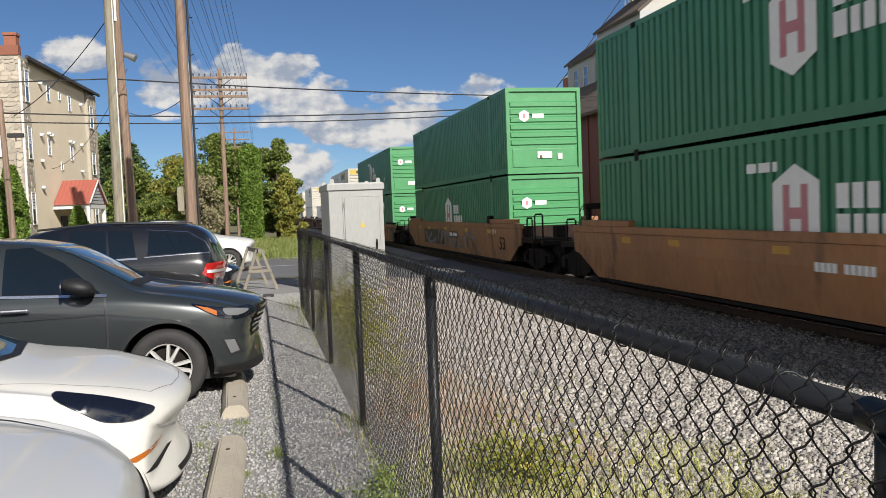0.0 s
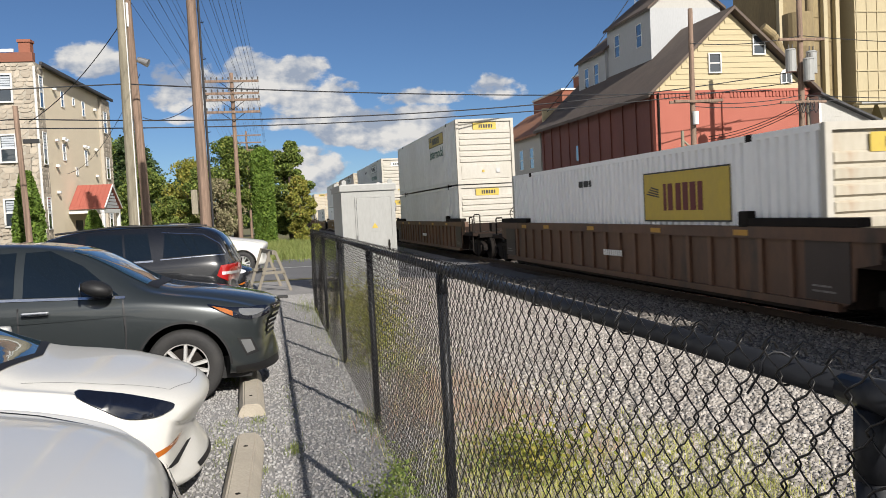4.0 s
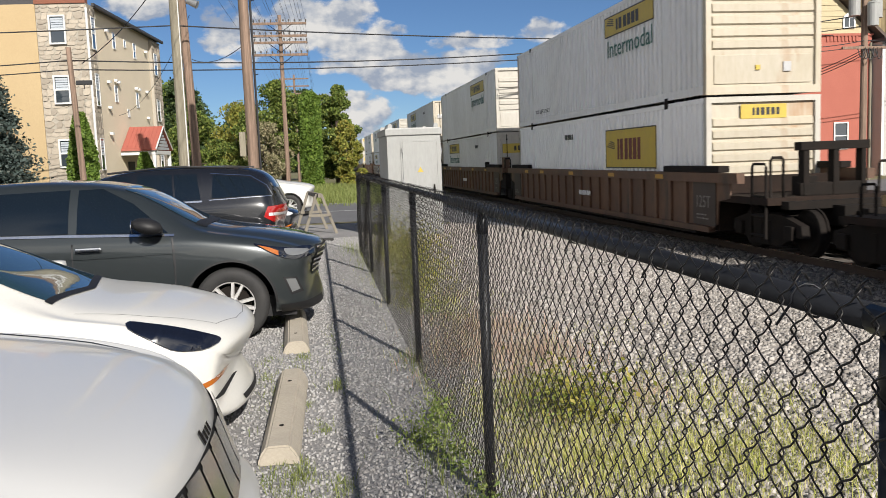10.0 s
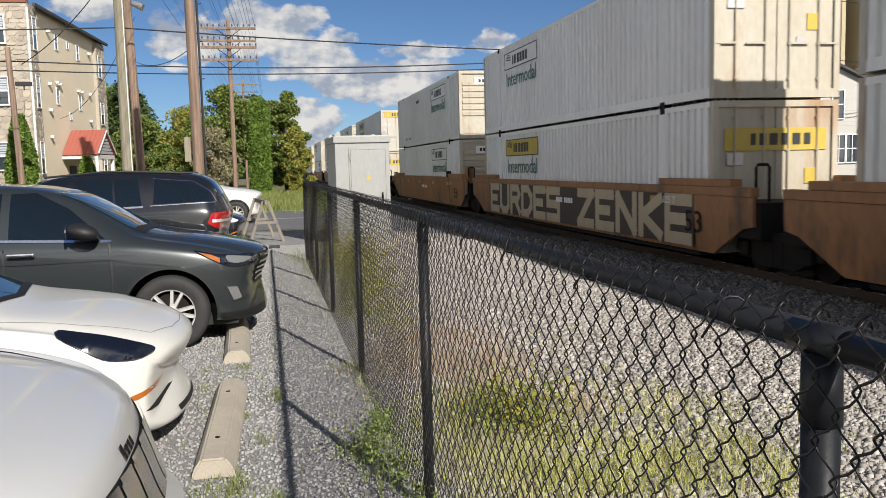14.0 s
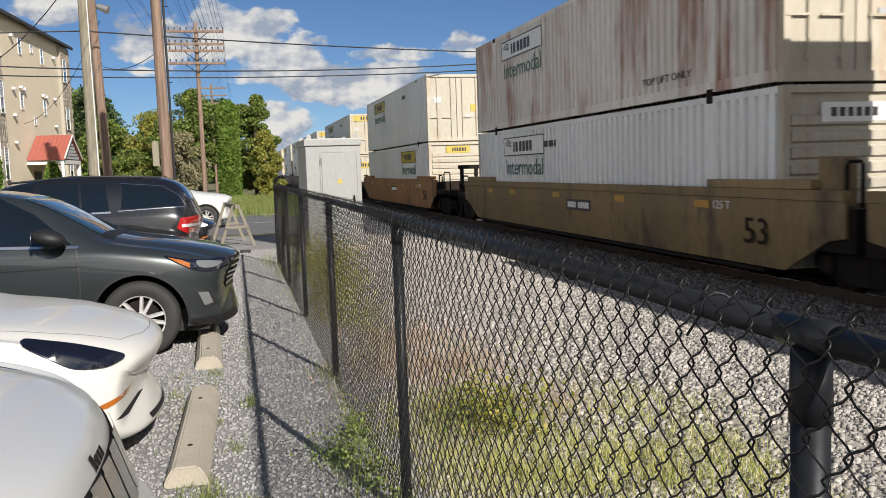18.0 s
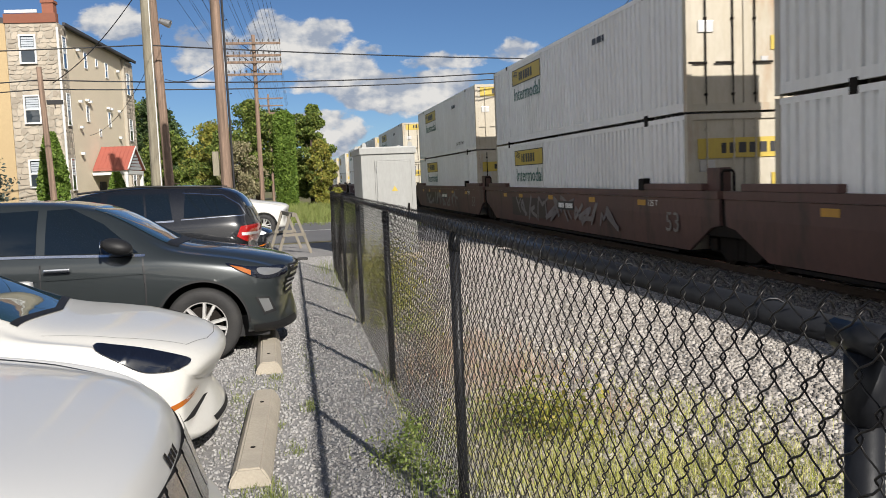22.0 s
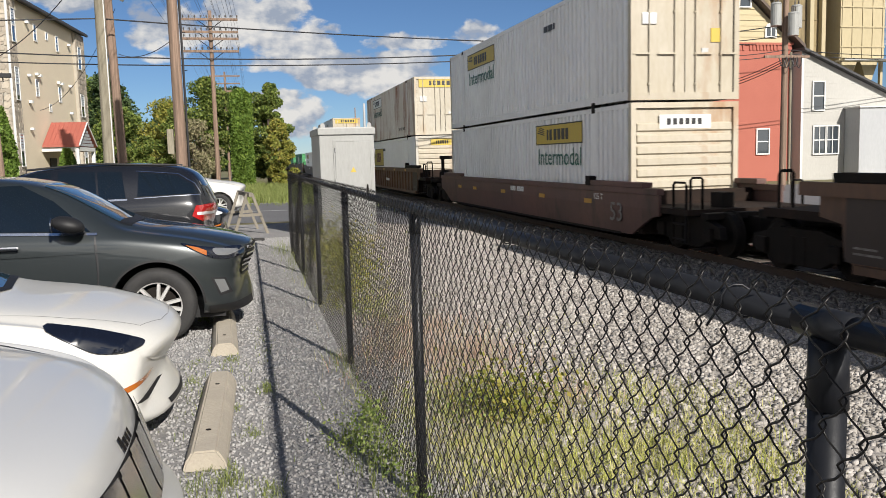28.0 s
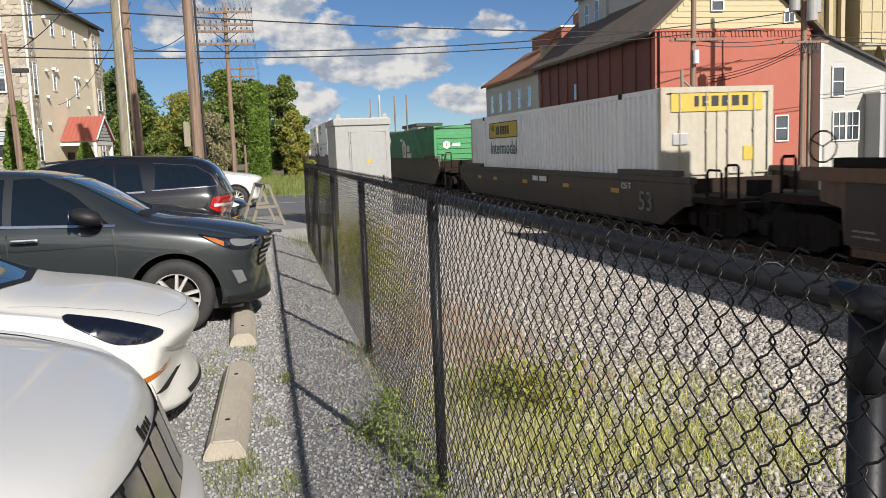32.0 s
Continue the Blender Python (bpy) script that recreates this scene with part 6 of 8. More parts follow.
    prism(bm, [(0, 3.6), (7.6, 3.6), (7.6, 3.7), (0, 6.95)], "y", 0.03, 8.0)
    part("upper_wall", bm, "whitewall", hw)
    siding(hw, 0.0, 7.6, 0.03, 0.0, 6.8, "whitewall", 0.2, right=lambda z: 7.6 if z < 3.7 else max(0.0, 7.6 - (z - 3.7) * 2.34))
    bm = bmesh.new()
    prism(bm, [(-0.1, 7.0), (8.2, 3.46), (8.2, 3.58), (-0.1, 7.13)], "y", -0.35, 8.3)
    part("house_roof", bm, "darkroof", h)
    part("fascia", boxes((7.55, 7.62, -0.02, 0.02, 0.0, 3.6), (-0.02, 0.12, -0.03, 0.0, 0.0, 6.8)), "trim", h, "white corner board")
    sash_window(h, 1.06, 0.0, 3.80, 0.66, 1.48, "y", blind=False)
    sash_window(h, 1.16, 0.0, 1.42, 0.70, 1.46, "y", blind=False, panes=(2, 2)), sash_window(h, 1.98, 0.0, 1.42, 0.70, 1.46, "y", blind=False, panes=(2, 2))
    shed = part("lean_to", boxes((2.75, 7.3, -1.2, -0.02, -0.2, 3.82), bevel=0.02), "greywall", h, "low grey lean-to")
    part("lean_to_roof", boxes((2.65, 7.4, -1.3, -0.02, 3.82, 3.90)), "trim", shed)
    # cream bins on legs and ducts behind
    t = thing("grain_bin_block", Matrix.Translation((38.8, 50.0, 0)), "cream painted hopper bins on steel legs", "grain bins")
    wall_box("bin_wall", t, 0, 3.4, 0, 6, 7.6, 22, "tank")
    for k in range(10):
        part("bin_band", boxes((-0.02, 3.42, -0.07, 0.0, 8.3 + 1.3 * k, 8.38 + 1.3 * k)), "tank", t)
    for k in range(5):
        part("bin_rib", boxes((0.1 + 0.78 * k, 0.18 + 0.78 * k, -0.05, 0.0, 7.6, 22)), "tank", t)
    for x0 in (0.1, 1.75):
        hop = bmesh.new()
        prism(hop, [(x0, 7.6), (x0 + 1.55, 7.6), (x0 + 1.0, 6.2), (x0 + 0.55, 6.2)], "y", 0.3, 2.6)
        part("hopper", hop, "tank", t)
    part("walkway", boxes((-0.4, 3.9, -1.0, -0.1, 7.35, 7.45)), "galv", t, "steel walkway under the bins")
    for x in (0.1, 3.3):
        for y in (0.15, 5.8):
            part("leg", boxes((x - 0.1, x + 0.1, y - 0.1, y + 0.1, 0, 7.6)), "tank", t)
    tower = thing("grain_tower", Matrix.Translation((33.6, 50.0, 0)), "tall dusty cream grain tower with steel columns", "grain tower")
    wall_box("tower_wall", tower, 0, 4.4, 1.0, 6.0, 0, 22, "dusty")
    for x in (0.2, 3.5, 4.4):
        part("column", boxes((x - 0.15, x + 0.15, 0.6, 0.98, 0, 22), bevel=0.02), "tank", tower)
    for k in range(9):
        part("panel_seam", boxes((0, 4.4, 0.96, 1.0, 7.0 + 1.6 * k, 7.07 + 1.6 * k)), "dusty", tower)
    dust = thing("dust_collector", Matrix.Translation((30.2, 45.0, 0)), "dusty cream cyclone dust collector with bent ducts", "dust collector")
    part("cyclone", tubes(((0.9, 0, 8.4), (0.9, 0, 10.2), 0.22, 0.85), ((0.9, 0, 10.2), (0.9, 0, 12.2), 0.85), sides=20), "dusty", dust)
    bm = bmesh.new()
    pts = [(-1.6, -0.3, 11.4), (-0.9, -0.3, 10.9), (-0.5, -0.3, 10.0), (-0.2, -0.4, 9.0), (0.5, -0.4, 8.2), (0.9, -0.4, 7.3)]
    for p, q in zip(pts, pts[1:]):
        tube(bm, p, q, 0.27, sides=14)
    part("duct", bm, "dusty", dust)
    part("fan_housing", tubes(((-0.9, -0.7, 9.0), (-0.9, 0.0, 9.0), 0.5), sides=18), "galv", dust, "grey fan housing")
    part("spout", tubes(((1.8, 0.2, 13.5), (1.9, 0.2, 7.2), 0.22), sides=14), "dusty", dust)
    # elevator leg
    e = thing("elevator_leg", Matrix.Translation((27.6, 58.0, 0)), "tall cream grain elevator leg with ladder", "elevator tower")
    for x in (0.0, 0.55):
        part("leg_casing", boxes((x - 0.16, x + 0.16, -0.2, 0.2, 8, 22)), "tank", e)
    part("platform", boxes((-0.9, 1.5, -0.9, 0.9, 17.6, 17.75)), "tank", e)
    for x in (-0.9, 0.3, 1.5):
        part("platform_post", tubes(((x, -0.9, 17.7), (x, -0.9, 18.8), 0.03)), "tank", e)
    part("platform_rail", tubes(((-0.9, -0.9, 18.8), (1.5, -0.9, 18.8), 0.03), ((-0.9, -0.9, 18.3), (1.5, -0.9, 18.3), 0.025)), "tank", e)
    lad = part("ladder", tubes(((-0.75, -0.2, 9), (-0.35, -0.2, 17.6), 0.03), ((-1.05, -0.2, 9), (-0.65, -0.2, 17.6), 0.03)), "galv", e)
    for k in range(17):
        f = k / 17
        part("rung", tubes(((-0.75 + 0.4 * f, -0.2, 9 + 8.6 * f), (-1.05 + 0.4 * f, -0.2, 9 + 8.6 * f), 0.018)), "galv", lad)
    wire("guy_wire", (27.4, 58, 17.5), (20.6, 60, 8.6), 0.2, 0.03, "grey steel guy wire of the tower")
    # poles before the mill
    p = utility_pole("utility_pole", 19.55, 36.5, 10.5, 0.15, "pole", "dark wooden utility pole before the red mill", (0.1, 0))
    for turn in (12, -10):
        part("crossarm", boxes((-1.25, 1.25, -0.06, 0.06, -0.06, 0.06), bevel=0.01), "pole", p, m=pose(0.15, -0.18, 6.22, 0, 0, turn))
    part("pole_can", tubes(((0.05, -0.26, 5.15), (0.05, -0.26, 5.75), 0.14), sides=14), "trim", p, "pale can on the pole")
    q = utility_pole("utility_pole", 25.25, 36.5, 11.5, 0.17, "pole", "stout wooden utility pole with transformers before the mill", (0.05, 0))
    for dx, dy, z in ((-0.55, -0.1, 7.5), (0.1, -0.5, 7.0), (0.55, -0.1, 7.4)):
        can = part("transformer", tubes(((dx, dy, z), (dx, dy, z + 1.0), 0.25), ((dx, dy, z + 1.0), (dx, dy, z + 1.08), 0.27, 0.2), sides=16), "cabinet", q, "grey pole transformer can")
        for k in (-0.1, 0.1):
            part("bushing", tubes(((dx + k, dy, z + 1.05), (dx + k, dy, z + 1.3), 0.04, 0.025)), "insulator", can)
    for z in (6.0, 8.95):
        part("crossarm", boxes((-1.2, 1.2, -0.24, -0.12, z, z + 0.12), bevel=0.01), "pole", q)
    for k in range(5):
        bent("cable_loop", smooth_line([(-0.5 + 0.22 * k, -0.3, 6.0), (-0.42 + 0.22 * k, -0.42, 5.6 - 0.07 * (k % 3)), (-0.2 + 0.22 * k, -0.34, 5.75), (-0.1 + 0.2 * k, -0.3, 6.05)], 4, False), 0.022, "cable", q)
    part("conduit", tubes(((0.32, -0.05, 0), (0.32, -0.05, 6.3), 0.06), sides=10), "polegrey", q, "pale conduit up the pole")
    for z0, z1 in ((6.2, 6.5), (6.0, 6.3), (8.9, 9.3)):
        wire("mill_cable", (19.55, 36.4, z0), (25.25, 36.4, z1 - 0.1), 0.2, 0.02, "overhead cable along the mill front")
        wire("mill_cable", (25.25, 36.4, z1 - 0.1), (45, 40, z1 + 0.3), 0.3, 0.02, "overhead cable along the mill front")
    for k in range(3):
        wire("service_drop", (25.2, 36.4, 6.0 - 0.12 * k), (23.4, 41.9, 5.0 - 0.15 * k), 0.25, 0.018, "black service cables to the mill wall")
    b = thing("track_signal", Matrix.Translation((17.2, 33.0, 0)), "weathered timber gate post with braces beside the track", "gate post")
    part("post", tubes(((0, 0, -0.3), (0, 0, 4.6), 0.07), sides=8), "polegrey", b)
    part("brace", tubes(((0, 0, 4.2), (1.1, 0, 3.3), 0.05), ((0, 0, 3.2), (1.3, 0, 3.2), 0.04)), "polegrey", b)


mill()


# ---- things far down the line ----
def distance():
    for x, y, w, d, h, mat, roof in ((13, 150, 14, 12, 4.6, "whitewall", "darkroof"), (22, 120, 3.2, 12, 5.0, "greywall", "darkroof"), (25.4, 122, 10, 12, 4.3, "whitewall", "brownroof"), (31, 118, 12, 10, 4.9, "greywall", "darkroof")):
        ob = thing("warehouse", Matrix.Translation((x, y, 0)), "pale low warehouse beyond the track", "warehouse")
        wall_box("wall", ob, 0, w, 0, d, 0, h, mat), wall_box("roof", ob, -0.3, w + 0.3, -0.3, d + 0.3, h, h + 0.4, roof)
        for k in range(4):
            sash_window(ob, 1.5 + k * (w - 3) / 3, 0, h * 0.5, 1.2, 1.3, "y", blind=False)
    for x, h, r, mat in ((10.7, 6.8, 0.07, "pole"), (11.6, 7.2, 0.14, "greywall"), (13.1, 7.0, 0.09, "pole"), (14.3, 7.1, 0.09, "pole")):
        utility_pole("stack_pipe", x, 84, h, r, mat, "distant slim upright pipe beyond the track", (0, 0))


distance()


# ---- trees and growth ----
M["leaf_mid"] = leaf_material("mid green leaves", [(0.035, 0.062, 0.014), (0.120, 0.170, 0.034), (0.205, 0.260, 0.056), (0.058, 0.090, 0.020), (0.300, 0.325, 0.080)])
M["leaf_dark"] = leaf_material("dark green foliage", [(0.018, 0.036, 0.014), (0.060, 0.100, 0.038), (0.100, 0.150, 0.050), (0.030, 0.054, 0.022), (0.150, 0.190, 0.068)])
M["leaf_yellow"] = leaf_material("yellowing leaves", [(0.182, 0.200, 0.037), (0.286, 0.269, 0.052), (0.130, 0.163, 0.034), (0.364, 0.300, 0.069)])
M["leaf_ivy"] = leaf_material("dense arborvitae sprays", [(0.075, 0.131, 0.021), (0.120, 0.194, 0.032), (0.182, 0.256, 0.048)])
M["leaf_spruce"] = leaf_material("blue-green spruce needles", [(0.06, 0.085, 0.075), (0.09, 0.12, 0.11), (0.04, 0.06, 0.05), (0.13, 0.15, 0.13)])
M["twig"] = island_material("bare grey twigs", [(0.20, 0.17, 0.10), (0.28, 0.25, 0.15), (0.15, 0.15, 0.07)])
M["grass"] = leaf_material("mixed green and dry grass", [(0.28, 0.31, 0.06), (0.42, 0.43, 0.11), (0.56, 0.53, 0.20), (0.60, 0.54, 0.28), (0.24, 0.29, 0.05), (0.50, 0.50, 0.14)])
M["bankgrass"] = leaf_material("rough green bank grass", [(0.14, 0.18, 0.045), (0.20, 0.24, 0.07), (0.26, 0.28, 0.10), (0.11, 0.15, 0.04)])
M["rose"] = leaf_material("reddish dry weeds", [(0.46, 0.29, 0.23), (0.52, 0.40, 0.33), (0.40, 0.27, 0.20), (0.42, 0.40, 0.22), (0.50, 0.43, 0.35)])
M["weedleaf"] = leaf_material("small weed leaves", [(0.13, 0.19, 0.045), (0.21, 0.27, 0.07), (0.30, 0.34, 0.11), (0.10, 0.15, 0.04)])


def leaves(points, size, rng, flat=0.0, up=0.3):
    """One small bent leaf (two triangles) at each point, turned at random."""
    n = len(points)
    a = rng.normal(size=(n, 3))
    a[:, 2] *= 1 - flat
    a /= np.linalg.norm(a, axis=1)[:, None]
    b = rng.normal(size=(n, 3))
    b[:, 2] += up
    b -= (a * b).sum(1)[:, None] * a
    b /= np.linalg.norm(b, axis=1)[:, None]
    s = size * rng.uniform(0.6, 1.35, n)[:, None]
    v = np.empty((n, 4, 3))
    v[:, 0], v[:, 1], v[:, 2], v[:, 3] = points - a * s, points + b * s * 0.55, points + a * s, points - b * s * 0.55 + 0.15 * s * np.cross(a, b)
    return v.reshape(-1, 3), np.arange(4 * n).reshape(-1, 4)


def limb(bm, a, b, r0, r1):
    tube(bm, a, b, r0, r1, sides=7, caps=False)


def broad_tree(x, y, h, spread, mat, seed, label, count=9000, leaf=0.16, low=0.18, name="tree", clumps=60):
    rng = np.random.default_rng(seed)
    r = random.Random(seed)
    ob = thing(name, Matrix.Translation((x, y, ground_z(x))), label, "tree")
    bm = bmesh.new()
    top = Vector((r.uniform(-0.3, 0.3), r.uniform(-0.3, 0.3), h * 0.7))
    limb(bm, (0, 0, -0.2), top * 0.45, 0.028 * h, 0.02 * h), limb(bm, top * 0.45, top, 0.02 * h, 0.006 * h)
    centres = []
    for k in range(clumps):
        f = low + (1 - low) * (k + r.random()) / clumps
        wide = spread * (math.sin(math.pi * min(1, 0.12 + f * 0.86)) ** 0.7)
        ang, rad = r.uniform(0, 2 * math.pi), wide * math.sqrt(r.random()) * r.uniform(0.75, 1.12)
        c = Vector((rad * math.cos(ang), rad * math.sin(ang), h * f))
        centres.append(c)
        if k % 4 == 0:
            limb(bm, top * min(0.9, 0.35 + 0.5 * f), c, 0.007 * h, 0.002 * h)
    part("trunk", bm, "bark", ob)
    pts = []
    for c in centres:
        n = int(1.2 * count) // clumps
        rr = spread * r.uniform(0.20, 0.38)
        p = rng.normal(size=(n, 3))
        p /= np.linalg.norm(p, axis=1)[:, None]
        p *= (rr * rng.uniform(0.35, 1.0, n) ** 0.5)[:, None]
        p[:, 2] *= 0.72
        pts.append(p + np.array(c))
    pts = np.concatenate(pts)
    pts = pts[pts[:, 2] > 0.15]
    v, f = leaves(pts, leaf * 0.8, rng)
    part_of("crown", raw_mesh("crown", v, f), mat, ob)
    return ob


def conifer(x, y, h, r0, mat, seed, label, count=9000, leaf=0.13, name="conifer"):
    rng = np.random.default_rng(seed)
    ob = thing(name, Matrix.Translation((x, y, ground_z(x))), label, "tree")
    bm = bmesh.new()
    limb(bm, (0, 0, -0.2), (0, 0, h * 0.97), 0.022 * h, 0.004 * h)
    pts, levels = [], 26
    r = random.Random(seed)
    for k in range(levels):
        z = h * (0.05 + 0.92 * k / levels)
        reach = r0 * (1 - k / levels) ** 0.8
        for q in range(7):
            ang, length = r.uniform(0, 2 * math.pi), reach * r.uniform(0.7, 1.15)
            tip = Vector((math.cos(ang) * length, math.sin(ang) * length, z - 0.16 * length))
            limb(bm, (0, 0, z), tip, 0.035, 0.008)
            n = max(8, int(count / levels / 7 * (0.4 + 1.2 * length / r0)))
            f = rng.uniform(0.15, 1.05, n)
            p = np.array((0, 0, z)) + f[:, None] * (np.array(tip) - np.array((0, 0, z)))
            p += rng.normal(size=(n, 3)) * np.array((0.16, 0.16, 0.10)) * (0.5 + 0.7 * length)
            pts.append(p)
    part("trunk", bm, "bark", ob)
    v, f = leaves(np.concatenate(pts), leaf, rng, flat=0.4)
    part_of("crown", raw_mesh("crown", v, f), mat, ob)
    return ob


def clad_column(x, y, h, rx, ry, mat, seed, label, category="hedge", name="hedge", count=16000, leaf=0.14, taper=0.0, round_top=0.08):
    rng = np.random.default_rng(seed)
    ob = thing(name, Matrix.Translation((x, y, ground_z(x))), label, category)
    part("stem", tubes(((0, 0, -0.2), (0, 0, h * 0.9), 0.12, 0.05)), "bark", ob)
    u, z = rng.uniform(0, 2 * math.pi, count), rng.uniform(0, 1, count)
    k = (1 - taper * z) * np.minimum(1, ((1 - z) / round_top + 0.08)) ** 0.5
    lump = 1 + 0.05 * np.sin(5 * u + 9 * z) + 0.05 * np.sin(11 * u - 23 * z) + rng.normal(0, 0.035, count)
    inner = np.where(rng.random(count) < 0.35, rng.uniform(0.72, 1.0, count), 1.0)
    p = np.stack([rx * k * lump * inner * np.sign(np.cos(u)) * np.abs(np.cos(u)) ** 0.8, ry * k * lump * inner * np.sign(np.sin(u)) * np.abs(np.sin(u)) ** 0.8, h * z], 1)
    v, f = leaves(p, leaf, rng)
    part_of("foliage", raw_mesh("foliage", v, f), mat, ob)
    return ob


def plant_trees():
    conifer(-10.3, 71, 10.0, 4.4, "leaf_dark", 1, "dark green pine behind the apartment house", 34000, 0.15)
    conifer(-6.6, 74, 6.6, 2.6, "leaf_dark", 2, "dark green pine in the tree row", 14000, 0.16)
    broad_tree(-8.4, 62, 5.6, 2.2, "leaf_mid", 3, "green broadleaf tree behind the lot", 9000, 0.13)
    broad_tree(-5.6, 66, 6.2, 2.3, "leaf_yellow", 4, "yellow-green broadleaf tree in the row", 9000, 0.13)
    broad_tree(-4.2, 60, 5.2, 1.7, "leaf_mid", 5, "green shrubby tree in the row", 7000, 0.12)
    broad_tree(-2.6, 72, 8.4, 2.6, "leaf_mid", 6, "tall green broadleaf tree beside the line pole", 14000, 0.15)
    broad_tree(-3.2, 58, 4.4, 1.5, "twig", 8, "half-bare greyish shrub below the trees", 6000, 0.10)
    clad_column(-0.17, 60, 6.65, 0.66, 0.66, "leaf_ivy", 9, "clipped tall green arborvitae column beside the road")
    broad_tree(1.75, 66, 7.3, 1.75, "leaf_mid", 10, "broad green tree at the end of the row", 15000, 0.15, low=0.06)
    broad_tree(2.3, 61, 4.6, 1.2, "leaf_yellow", 12, "low yellow-green shrub beside the track", 6000, 0.12, low=0.05)
    for x, y, h, w, mat, s in ((-14, 80, 9, 4, "leaf_mid", 31), (-20, 84, 10, 4, "leaf_mid", 32), (-1, 92, 9, 4, "leaf_dark", 33), (-28, 82, 10, 5, "leaf_mid", 34), (-11.5, 58, 5, 2, "leaf_dark", 35), (-38, 80, 11, 6, "leaf_mid", 36), (-52, 80, 12, 7, "leaf_dark", 37), (36, 84, 9, 4, "leaf_dark", 38)):
        broad_tree(x, y, h, w, mat, s, "green tree in the row beyond the road", 7000, 0.22)
    for k, (x, y, h) in enumerate(((4.0, 170, 7), (8.5, 190, 8), (16, 180, 8), (22, 175, 9), (-4, 180, 9))):
        conifer(x, y, h, 2.8, "leaf_dark", 50 + k, "distant dark conifer beyond the track", 4000, 0.3)
    conifer(-12.9, 37.0, 6.6, 2.1, "leaf_spruce", 20, "blue-green spruce before the yellow wall", 26000, 0.085, "spruce")
    clad_column(-9.85, 38.7, 4.3, 0.62, 0.55, "leaf_ivy", 21, "slim dark green arborvitae at the stone corner", "shrub", "arborvitae", 9000, 0.08, 0.15, 0.5)
    clad_column(-8.15, 43.2, 2.6, 0.50, 0.45, "leaf_ivy", 22, "small green arborvitae beside the porch", "shrub", "arborvitae", 5000, 0.07, 0.15, 0.5)


plant_trees()


def blades(rng, x, y, z, tall, wide, lean):
    """Bent grass blades: two quads each."""
    n = len(x)
    ang = rng.uniform(0, 2 * math.pi, n)
    dx, dy = np.cos(ang), np.sin(ang)
    bend = lean * rng.uniform(0.2, 1.0, n) * tall
    ax, ay = rng.normal(size=n) * bend * 0.7, rng.normal(size=n) * bend * 0.7
    base = np.stack([x, y, z], 1)
    side = np.stack([-dy, dx, 0 * dx], 1) * wide[:, None] / 2
    mid = base + np.stack([ax * 0.35, ay * 0.35, tall * 0.6], 1)
    tip = base + np.stack([ax, ay, tall], 1)
    v = np.stack([base - side, base + side, mid + side * 0.8, mid - side * 0.8, tip + side * 0.15, tip - side * 0.15], 1).reshape(-1, 3)
    k = 6 * np.arange(n)[:, None]
    f = np.concatenate([k + np.array([[0, 1, 2, 3]]), k + np.array([[3, 2, 4, 5]])])
    return v, f


